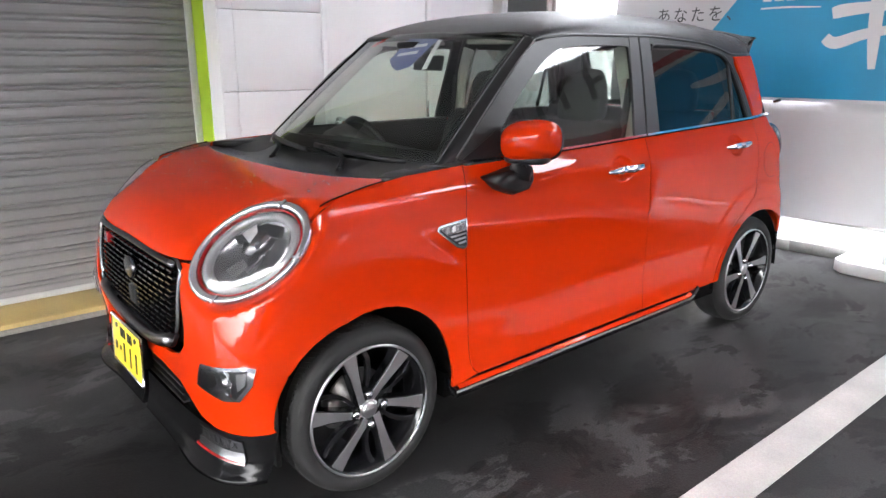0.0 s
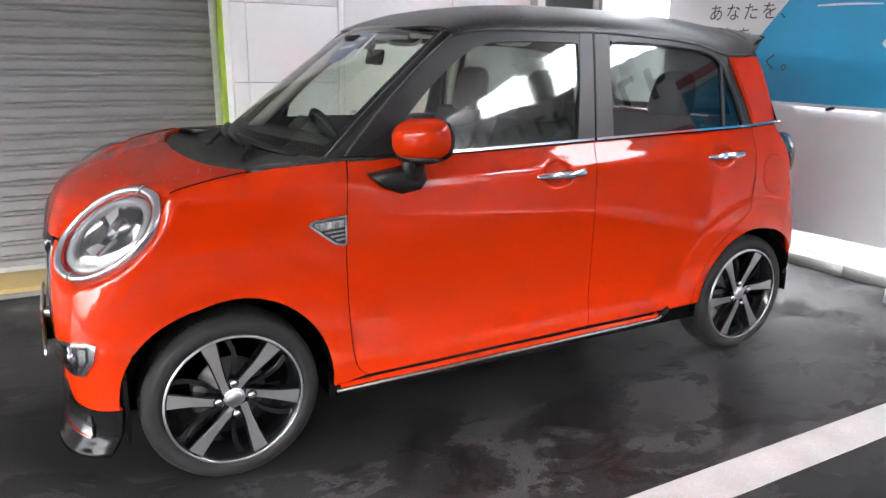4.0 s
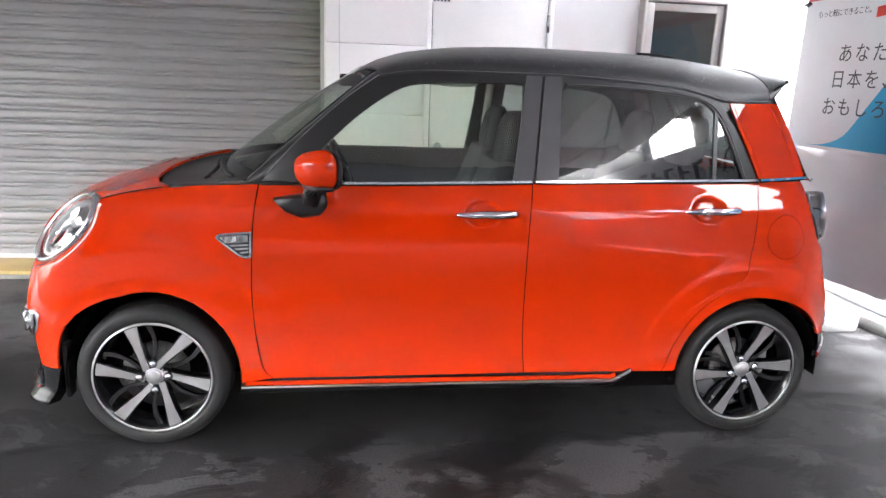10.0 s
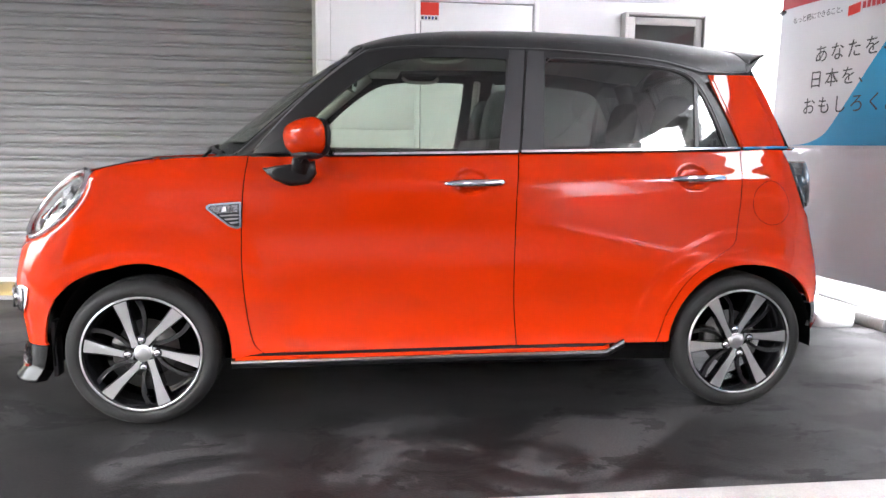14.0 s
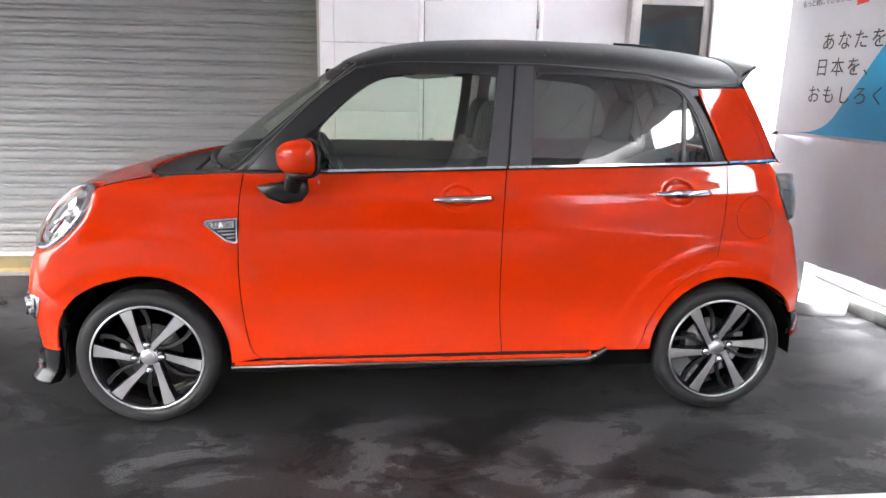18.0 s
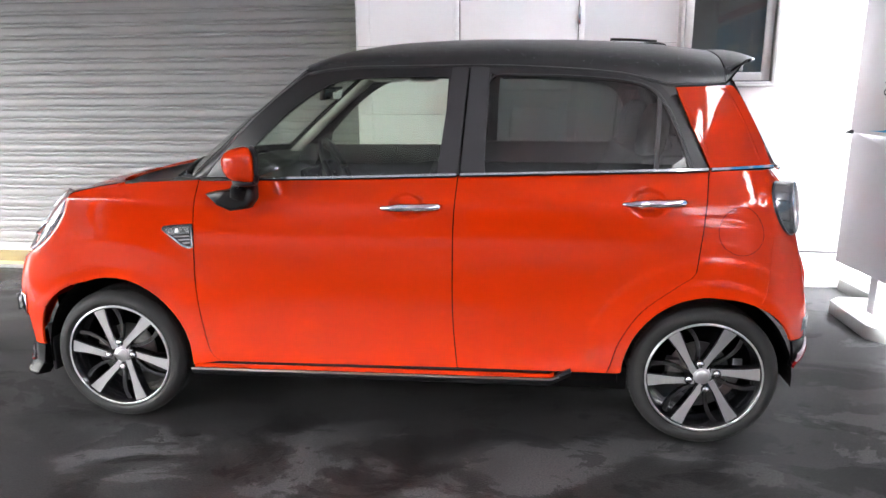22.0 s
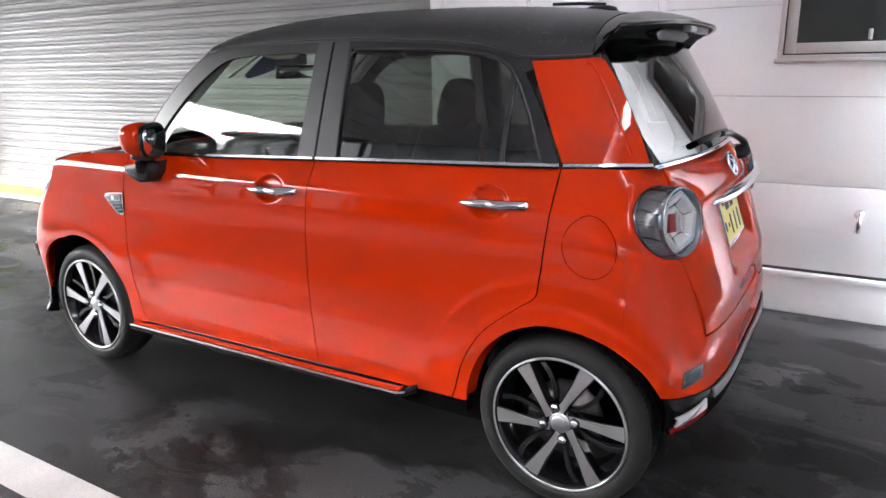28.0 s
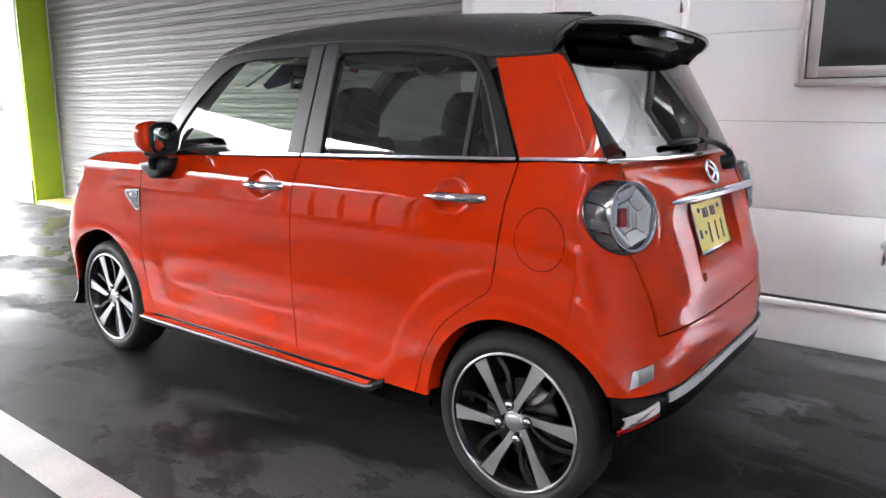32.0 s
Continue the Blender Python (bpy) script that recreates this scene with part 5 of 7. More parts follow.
lip_out = curve((0.175, 0.066), (0.195, 0.068), (0.215, 0.048), (0.255, 0.014), (0.335, -0.002))
lip_half = [(-0.30, 0.330), (S0 - FRONT_LEN + 0.001, 0.330), (S0 - FRONT_LEN + 0.001, 0.190), (-0.31, 0.190)]
lip = None
for side in (1, -1):
    o = sheet("front_lip", lip_half, lip_skin, LIP_BLACK, car, "gloss black front lip spoiler", step=0.03, stepv=0.014, side=side, rim=0.06)
    lip = lip or o
    ins = [(front_s(0.30), 0.318), (front_s(0.075), 0.312), (front_s(0.06), 0.258), (front_s(0.27), 0.272)]
    i = sheet("lip_insert", ins, lip_skin, LAMP_DARK, car, "silver and black mesh insert with a red edge", step=0.03, side=side, lift=0.004, rim=0.008)
    sheet("silver_bar", [(front_s(0.285), 0.290), (front_s(0.065), 0.281), (front_s(0.06), 0.250), (front_s(0.285), 0.266)], lip_skin, SATIN_CHROME, i, step=0.03, side=side, lift=0.010, rim=0.01)
    sheet("red_edge", [(front_s(0.30), 0.266), (front_s(0.06), 0.249), (front_s(0.06), 0.241), (front_s(0.30), 0.258)], lip_skin, TAIL_RED, i, step=0.03, side=side, lift=0.012, rim=0.01)
    for k in range(7):
        y = 0.09 + 0.028 * k
        sheet("mesh_bar", [(front_s(y), 0.292), (front_s(y + 0.012), 0.310), (front_s(y + 0.016), 0.310), (front_s(y + 0.004), 0.292)], lip_skin, DARK_CHROME, i, step=0.05, side=side, lift=0.008, rim=0.004)
        sheet("mesh_bar", [(front_s(y + 0.016), 0.292), (front_s(y), 0.310), (front_s(y + 0.004), 0.310), (front_s(y + 0.020), 0.292)], lip_skin, DARK_CHROME, i, step=0.05, side=side, lift=0.0095, rim=0.004)
    # fog lamp
    fog = [(front_s(0.250), 0.474), (front_s(0.232), 0.512), (front_s(0.205), 0.553), (front_s(0.040), 0.566), (front_s(0.022), 0.558), (front_s(0.030), 0.505), (front_s(0.062), 0.452), (front_s(0.120), 0.446)]
    lamp = sheet("fog_lamp", fog, body, CHROME, car, "chrome fog lamp housing", step=0.02, side=side, lift=0.006, rim=0.012)
    sheet("housing", [(front_s(0.238), 0.480), (front_s(0.198), 0.543), (front_s(0.038), 0.555), (front_s(0.040), 0.508), (front_s(0.070), 0.462), (front_s(0.122), 0.456)], body, LAMP_DARK, lamp, step=0.02, side=side, lift=0.008, rim=0.003)
    sheet("reflector", [(front_s(0.228), 0.486), (front_s(0.162), 0.482), (front_s(0.126), 0.508), (front_s(0.130), 0.541), (front_s(0.192), 0.539)], body, CHROME, lamp, step=0.02, side=side, lift=0.011, rim=0.003)
    sheet("reflector", [(front_s(0.165), 0.474), (front_s(0.130), 0.460), (front_s(0.078), 0.466), (front_s(0.112), 0.492)], body, CHROME, lamp, step=0.02, side=side, lift=0.012, rim=0.003)
    sheet("reflector", [(front_s(0.064), 0.490), (front_s(0.044), 0.512), (front_s(0.040), 0.549), (front_s(0.064), 0.547)], body, BEZEL, lamp, step=0.02, side=side, lift=0.012, rim=0.003)
    bulb = body(front_s(0.096), 0.514)
    bulb = bulb if side > 0 else Vector((bulb.x, 1.44 - bulb.y, bulb.z))
    part("bulb_frame", tube([bulb + Vector((-0.007, dy, dz)) for dy, dz in ((-0.024, -0.034), (0.024, -0.034), (0.024, 0.034), (-0.024, 0.034))], 0.005, 6, True), SATIN_CHROME, lamp)
    part("bulb", turned([(0.02, -0.01), (0.018, 0.004), (0.010, 0.012), (0, 0.014)], 16, frame_of(bulb + Vector((-0.003, 0, 0)), (0, -1, 0), (0, 0, 1))), CHROME, lamp)
    sheet("lens", [(front_s(0.244), 0.480), (front_s(0.203), 0.549), (front_s(0.032), 0.562), (front_s(0.036), 0.506), (front_s(0.122), 0.450)], body, GLASS_CLEAR, lamp, step=0.02, side=side, lift=0.014, rim=0.0)

# ---- headlamps ----
for side in (1, -1):
    flip = Matrix.Identity(4) if side > 0 else Matrix.Translation((0, 1.44, 0)) @ Matrix.Diagonal((1, -1, 1, 1))
    oval = flip @ HEAD
    head = part("headlamp", turned([(0.99, -0.085), (0.99, 0.0), (0.90, 0.006), (0.86, -0.012), (0.80, -0.05), (0.3, -0.07), (0, -0.07)], 56, oval), LAMP_DARK, car, "large oval headlamp in a chrome bezel")
    part("bezel", turned([(1.0, -0.05), (1.01, 0.002), (0.995, 0.014), (0.955, 0.020), (0.885, 0.018), (0.855, 0.008), (0.85, -0.02)], 64, oval), BEZEL, head, "broad silver bezel")
    part("red_ring", turned([(0.850, 0.004), (0.842, 0.012), (0.825, 0.010), (0.815, 0.0)], 56, oval), TAIL_RED, head)
    part("light_ring", turned([(0.805, -0.006), (0.79, 0.004), (0.72, 0.006), (0.655, 0.002), (0.64, -0.022)], 56, oval), LAMP_GREY, head, "pale ring light")
    part("inner_bowl", turned([(0.645, -0.012), (0.58, -0.020), (0.4, -0.024), (0, -0.025)], 40, oval), LAMP_BOWL, head)
    part("projector", turned([(0.34, -0.060), (0.33, -0.03), (0.27, -0.022), (0.2, -0.012), (0, -0.006)], 28, oval @ Matrix.Translation((0.20, 0.16, 0))), DARK_CHROME, head)
    part("brow", prism([(0.05, 0.62), (0.52, 0.34), (0.60, 0.0), (0.42, -0.12), (0.30, 0.22), (0.0, 0.42)], 0.02, oval @ Matrix.Translation((0, 0, -0.012)), 0.004), LAMP_DARK, head, smooth=False)
    for k, (a, b, c, d) in enumerate(((-0.50, -0.28, -0.24, 0.04), (-0.30, -0.50, 0.08, -0.32), (0.05, -0.20, 0.28, 0.06), (-0.16, -0.24, 0.00, 0.14), (0.10, 0.20, 0.32, 0.40), (-0.40, 0.08, -0.20, 0.34))):
        part("reflector_plate", prism([(a, b), (c, b + 0.06), (c + 0.10, d), (a + 0.06, d + 0.05)], 0.02, oval @ Matrix.Translation((0, 0, -0.010 - 0.001 * k)) @ Matrix.Rotation(radians((8, -6, 14, -12, 3, -9)[k]), 4, "X"), 0.004), CHROME, head, smooth=False)
    part("lens", turned([(0.875, 0.003), (0.7, 0.018), (0.4, 0.028), (0, 0.031)], 48, oval), GLASS_CLEAR, head, "clear domed lens")
    for ang in (18, 200, 290):
        part("bezel_clip", boxed(0.86, -0.018, 0.010, 1.01, 0.018, 0.022, 0.0, oval @ Matrix.Rotation(radians(ang), 4, "Z")), SATIN_CHROME, head, smooth=False)

# ---- number plates with plain bars ----
def number_plate(name, m, label):
    plate = part(name, prism([(-0.165, -0.0825), (0.165, -0.0825), (0.165, 0.0825), (-0.165, 0.0825)], 0.004, m, 0.001), YELLOW, car, label)
    part("plate_frame", tube([m @ Vector(p) for p in ((-0.167, -0.085, 0), (0.167, -0.085, 0), (0.167, 0.085, 0), (-0.167, 0.085, 0))], 0.005, 6, True), CHROME, plate)
    for x, y, w, h in ((-0.06, 0.045, 0.012, 0.034), (-0.04, 0.045, 0.014, 0.034), (-0.018, 0.045, 0.010, 0.034), (0.02, 0.045, 0.012, 0.034), (0.038, 0.045, 0.012, 0.034), (0.058, 0.045, 0.012, 0.034), (-0.125, -0.022, 0.018, 0.03), (-0.075, -0.022, 0.014, 0.014), (-0.03, -0.026, 0.013, 0.070), (0.04, -0.026, 0.009, 0.070), (0.105, -0.026, 0.013, 0.070)):
        part("number_bar", prism([(x - w / 2, y - h / 2), (x + w / 2, y - h / 2), (x + w / 2, y + h / 2), (x - w / 2, y + h / 2)], 0.002, m @ Matrix.Translation((0, 0, 0.0022))), INK, plate, smooth=False)
    for x in (-0.105, 0.105):
        part("plate_bolt", turned([(0.009, 0), (0.009, 0.005), (0, 0.006)], 10, m @ Matrix.Translation((x, 0.058, 0))), STEEL, plate)
    return plate


number_plate("number_plate", frame_of((-0.549, MID, 0.424), (0, -1, 0), (0.05, 0, 1)), "yellow front number plate in a chrome frame")
part("plate_bracket", boxed(-0.54, 0.62, 0.37, -0.495, 0.82, 0.48), PLASTIC_BLACK, first_bumper)
number_plate("number_plate", frame_of((2.812, MID, 0.873), (0, 1, 0), (-0.32, 0, 1)), "yellow rear number plate in a chrome frame")

# ---- hatch ----
hatch_pts = [Vector((rear_s(0.185), 0.622)), Vector((S1 + REAR_LEN, 0.612)), Vector((S1 + REAR_LEN, 1.095)), Vector((rear_s(0.14), 1.106)), Vector((rear_s(0.13), 1.0)), Vector((rear_s(0.105), 0.86)), Vector((rear_s(0.155), 0.70))]
hatch = None


def hatch_skin(s, z):
    """The hatch, with the hollow for the plate."""
    p = body(s, z)
    w = abs(MID - p.y)
    hollow = 0.045 * fade((w - 0.235) / 0.006) * fade((z - 0.965) / 0.006) * fade((0.765 - z) / 0.010)
    swell = 0.008 * math.exp(-(((z - 0.70) / 0.05) ** 2)) + 0.038 * fade((0.975 - z) / 0.02) * max(0.0, 1 - (w / 0.60) ** 2) * fade((z - 1.085) / 0.012)
    return p + Vector((swell - hollow, 0, 0))


for side in (1, -1):
    o = sheet("hatch", hatch_pts, hatch_skin, RED, car, "red hatch with a plate recess", step=0.013, side=side)
    hatch = hatch or o
rear_glass = sheet("rear_glass", [(-1, 1.118), (1, 1.118), (1, 1.476), (-1, 1.476)], hatch_glass, GLASS_HATCH, car, "dark rear window glass", step=0.15, stepv=0.05, rim=0.0)
for a in ([(-1, 1.118), (-0.90, 1.118), (-0.90, 1.476), (-1, 1.476)], [(1, 1.118), (0.90, 1.118), (0.90, 1.476), (1, 1.476)], [(-0.9, 1.118), (0.9, 1.118), (0.9, 1.150), (-0.9, 1.150)], [(-0.9, 1.452), (0.9, 1.452), (0.9, 1.476), (-0.9, 1.476)]):
    sheet("black_border", a, hatch_glass, GLOSS_BLACK, rear_glass, step=0.1, stepv=0.05, lift=-0.003, rim=0.0)
part("glass_moulding", tube([hatch_glass(f, 1.112) + Vector((0.006, 0, 0)) for f in np.linspace(-1.02, 1.02, 31)], 0.008, 8), CHROME, rear_glass, "chrome strip under the rear window")
part("garnish", tube([Vector((2.825 + 0.03 * (1 - (w / 0.45) ** 2), MID + w, 0.990 + 0.006 * (1 - (w / 0.45) ** 2))) for w in np.linspace(-0.455, 0.455, 27)], 0.022, 10, flat=0.62, taper=lambda t: 0.25 + 0.75 * min(1, 6 * min(t, 1 - t)) ** 0.5), CHROME, hatch, "chrome garnish over the plate")
BADGE = frame_of((tail_x(1.055) + 0.050, MID - 0.005, 1.053), (0, 1, 0), (-0.42, 0, 1))
badge = part("emblem", tube([BADGE @ Vector((0.050 * math.cos(t), 0.038 * math.sin(t), 0)) for t in np.linspace(0, 2 * math.pi, 33)[:-1]], 0.0065, 8, True), CHROME, hatch, "oval chrome emblem ring")
part("emblem_stroke", tube(catmull([BADGE @ Vector(p) for p in ((-0.030, 0.026, 0), (-0.004, 0.016, 0.001), (0.020, 0.0, 0.001), (-0.006, -0.014, 0.001), (-0.030, -0.024, 0))], 5), 0.0065, 8, flat=0.7), CHROME, badge)
part("key_knob", turned([(0.016, 0), (0.016, 0.006), (0.006, 0.012), (0, 0.012)], 14, frame_of((tail_x(0.76) + 0.006, 0.48, 0.735), (0, 1, 0), (0, 0, 1))), RED, hatch)
wiper = part("rear_wiper", tube(catmull([(2.815, MID + 0.150, 1.078), (2.812, MID + 0.135, 1.118), (2.775, MID + 0.08, 1.150), (2.755, MID - 0.02, 1.158)], 6), 0.016, 8, flat=0.7), PLASTIC_BLACK, car, "black rear wiper")
part("wiper_blade", tube([(2.752, MID + 0.11, 1.156), (2.748, MID - 0.05, 1.160), (2.737, MID - 0.255, 1.153)], 0.011, 6), PLASTIC_BLACK, wiper)
part("wiper_cap", turned([(0.026, 0), (0.028, 0.03), (0.018, 0.045), (0, 0.048)], 16, frame_of((2.790, MID + 0.150, 1.076), (0, 1, 0), (-0.3, 0, 1))), PLASTIC_BLACK, wiper)

# ---- roof spoiler ----
def spoiler_top(f, v):
    a = roof_skin(2.478, f * 0.999)
    tip = Vector((2.665 - 0.115 * abs(f) ** 3.0, MID - 0.565 * f, 1.532 - 0.022 * abs(f) ** 3))
    p = a.lerp(tip, v)
    return p + Vector((0, 0, 0.014 * math.sin(math.pi * v) * (1 - abs(f) ** 4)))


def spoiler_under(f, v):
    tip = spoiler_top(f, 1.0) + Vector((-0.004, 0, -0.010))
    root = Vector((2.530 - 0.035 * abs(f) ** 2.6, MID - 0.558 * f, 1.472 - 0.030 * abs(f) ** 4))
    return tip.lerp(root, v) + Vector((-0.03, 0, 0.012)) * math.sin(math.pi * v) * (1 - 0.5 * abs(f) ** 6)


spoiler = sheet("roof_spoiler", [(-1, 0), (1, 0), (1, 1), (-1, 1)], spoiler_top, ROOF_BLACK, car, "black roof spoiler with a high brake lamp", step=0.06, stepv=0.1, rim=0.012)
sheet("spoiler_underside", [(-1, 0), (1, 0), (1, 1), (-1, 1)], spoiler_under, DEEP_BLACK, spoiler, "gloss black underside", step=0.06, stepv=0.1, rim=0.0)
for side in (1, -1):
    bm = bmesh.new()
    loop = [spoiler_top(side, v) for v in np.linspace(0, 1, 7)] + [spoiler_under(side, v) for v in np.linspace(0, 1, 7)] + [Vector((2.498, MID - 0.562 * side, 1.428))]
    bm.faces.new([bm.verts.new(p) for p in loop])
    part("spoiler_cheek", bm, DEEP_BLACK, spoiler, smooth=False)
    part("spoiler_seam", tube([roof_skin(2.479, side * f) + Vector((0.001, 0, 0.0012)) for f in np.linspace(0.45, 0.999, 9)], 0.002, 5), DEEP_BLACK, spoiler)
part("spoiler_lip", tube([spoiler_top(f, 1.0) + Vector((0.002, 0, -0.005)) for f in np.linspace(-0.995, 0.995, 25)], 0.007, 8), GLOSS_BLACK, spoiler)
part("lamp_pod", prism([(-0.26, 0.0), (-0.15, 0.034), (0.15, 0.034), (0.26, 0.0), (0.17, -0.02), (-0.17, -0.02)], 0.07, frame_of((2.572, MID, 1.490), (0, 1, 0), (0.25, 0, 1)), 0.008), LIP_BLACK, spoiler)
part("high_brake_lamp", boxed(2.632, MID - 0.14, 1.496, 2.660, MID + 0.14, 1.520, 0.005), TAIL_GREY, spoiler, "clear high mounted brake lamp")
ant = part("antenna", turned([(0.04, 0), (0.036, 0.012), (0.02, 0.02), (0, 0.022)], 20, Matrix.Translation((2.30, MID, roof_mid(2.30) - 0.004)) @ Matrix.Diagonal((1.7, 1, 1, 1))), PLASTIC_BLACK, roof, "folded black roof antenna")
part("antenna_rod", tube([(2.32, MID, roof_mid(2.30) + 0.02), (2.22, MID, roof_mid(2.22) + 0.020), (2.115, MID, roof_mid(2.11) + 0.016)], 0.006, 8), PLASTIC_BLACK, roof)

# ---- rear bumper ----
rb = arch(REAR, 0.325, 0.346, 30, 55.9, 8) + shifted(BUMPER_SEAM, 0.0009, -0.0004) + [Vector((rear_s(0.10), 0.8614)), Vector((rear_s(0.15), 0.70)), Vector((rear_s(0.178), 0.616)), Vector((S1 + REAR_LEN, 0.605)), Vector((S1 + REAR_LEN, 0.450)), Vector((rear_s(0.20), 0.450)), Vector((rear_s(0.05), 0.455))]
rear_bumper = None
for side in (1, -1):
    o = sheet("rear_bumper", rb, body, RED, car, "red rear bumper", step=0.014, side=side)
    rear_bumper = rear_bumper or o
    refl = sheet("rear_reflector", [(rear_s(0.066), 0.480), (rear_s(0.150), 0.500), (rear_s(0.150), 0.547), (rear_s(0.073), 0.533)], body, LAMP_BOWL, o, "clear rear reflector", step=0.03, side=side, lift=0.003, rim=0.004)
    sheet("reflector_lens", [(rear_s(0.069), 0.482), (rear_s(0.148), 0.502), (rear_s(0.148), 0.545), (rear_s(0.076), 0.531)], body, GLASS_CLEAR, refl, step=0.03, side=side, lift=0.008, rim=0.0)


def skirt_skin(s, z):
    p = body(s, 0.455)
    k = (0.455 - z) / 0.12
    return Vector((p.x - 0.008 * k + 0.012 * math.sin(math.pi * min(k, 1)), p.y + 0.004 * k, z))


for side in (1, -1):
    sk = sheet("rear_skirt", [(2.744, 0.453), (rear_s(0.05), 0.452), (rear_s(0.20), 0.447), (S1 + REAR_LEN, 0.447), (S1 + REAR_LEN, 0.368), (rear_s(0.2), 0.362), (rear_s(0.05), 0.350), (2.785, 0.336), (2.752, 0.350)], skirt_skin, LIP_BLACK, car, "gloss black rear skirt", step=0.03, stepv=0.02, side=side)
    sheet("skirt_insert", [(2.790, 0.388), (rear_s(0.045), 0.394), (rear_s(0.17), 0.428), (rear_s(0.17), 0.398), (rear_s(0.05), 0.367), (2.792, 0.354)], skirt_skin, SILVER, sk, "silver insert of the skirt", step=0.03, stepv=0.02, side=side, lift=0.006, rim=0.012)
    sheet("red_edge", [(2.775, 0.350), (rear_s(0.05), 0.361), (rear_s(0.17), 0.394), (rear_s(0.17), 0.385), (rear_s(0.05), 0.350), (2.78, 0.338)], skirt_skin, TAIL_RED, sk, "red edge strip", step=0.03, stepv=0.02, side=side, lift=0.009, rim=0.012)
    sheet("chrome_bar", [(rear_s(0.225), 0.442), (S1 + REAR_LEN, 0.440), (S1 + REAR_LEN, 0.418), (rear_s(0.225), 0.414)], skirt_skin, SKIRT_EDGE, sk, "grey metal centre strip", step=0.03, stepv=0.02, side=side, lift=0.006, rim=0.012)

# ---- tail lamps ----
for side in (1, -1):
    flip = Matrix.Identity(4) if side > 0 else Matrix.Translation((0, 1.44, 0)) @ Matrix.Diagonal((1, -1, 1, 1))
    oval = flip @ TAIL
    U2, V2 = Vector((0.037, 0.082, -0.001)), Vector((-0.012, 0.006, 0.101))
    n2 = U2.cross(V2).normalized()
    n2 = n2 if n2.x > 0 else -n2
    inner = flip @ Matrix(((U2.x, V2.x, n2.x, 2.768), (U2.y, V2.y, n2.y, 0.118), (U2.z, V2.z, n2.z, 0.960), (0, 0, 0, 1)))

    def between(angle, t, drop=0.0):
        """A place on the lamp's flank: 0 at the outer rim, 1 at the inner ring."""
        c, d = math.cos(angle), math.sin(angle)
        p, q = oval @ Vector((0.975 * c, 0.975 * d, 0.002 - drop)), inner @ Vector((0.985 * c, 0.985 * d, 0.004 - drop))
        out = (oval @ Vector((0, 0, 1)) - oval @ Vector((0, 0, 0)))
        return p.lerp(q, t) + out * (0.010 * math.sin(math.pi * t))

    turn = [2 * math.pi * k / 56 for k in range(56)]
    tail = part("tail_lamp", lofted([[oval @ Vector((0.98 * math.cos(w), 0.98 * math.sin(w), -0.06)) for w in turn]] + [[between(w, t, 0.014) for w in turn] for t in (0, 0.5, 1.0)] + [[inner @ Vector((0.3 * math.cos(w), 0.3 * math.sin(w), -0.035)) for w in turn]], True), TAIL_GREY, car, "round smoked tail lamp with a clear centre")
    part("rim", turned([(0.99, -0.03), (1.012, -0.001), (1.005, 0.004), (0.985, 0.006), (0.965, 0.003)], 56, oval), DARK_CHROME, tail)
    for k in range(16):
        w = 2 * math.pi * (k + 0.3) / 16
        part("fin", tube([between(w + 0.10 * (1 - t), t, 0.008) for t in (0.06, 0.35, 0.65, 0.95)], 0.0028, 5), DARK_CHROME if k % 2 else TAIL_GREY, tail)
    part("flank_lens", lofted([[between(w, t) for w in turn] for t in (0, 0.2, 0.4, 0.6, 0.8, 1.0)]), GLASS_TAIL, tail, "lightly smoked flank lens")
    part("inner_ring", turned([(0.985, -0.012), (0.985, 0.004), (0.960, 0.008), (0.91, 0.004), (0.88, -0.014)], 56, inner), SATIN_CHROME, tail, "chrome inner ring")
    hexed = inner @ Matrix.Rotation(radians(18), 4, "Z")
    part("hexagon", turned([(0.90, -0.012), (0.84, 0.0), (0.72, -0.004), (0.48, -0.034), (0.44, -0.024), (0, -0.026)], 6, hexed), SILVER, tail, "pale hexagonal lamp core", smooth=False)
    for k in range(6):
        w = radians(60 * k)
        part("facet_edge", tube([hexed @ Vector((0.84 * math.cos(w), 0.84 * math.sin(w), 0.001)), hexed @ Vector((0.50 * math.cos(w), 0.50 * math.sin(w), -0.023))], 0.0022, 5), SATIN_CHROME, tail)
    part("red_bulb", boxed(-0.44, -0.26, -0.021, -0.16, 0.26, -0.008, 0.0, inner), TAIL_RED, tail, smooth=False)
    for k in range(3):
        part("reflector_plate", boxed(-0.02 + 0.15 * k, -0.3, -0.019, 0.08 + 0.15 * k, 0.3 - 0.08 * k, -0.012, 0.0, inner), SILVER, tail, smooth=False)
    part("lens", turned([(0.95, 0.009), (0.7, 0.015), (0.4, 0.019), (0, 0.020)], 48, inner), GLASS_CLEAR, tail, "clear domed lens")

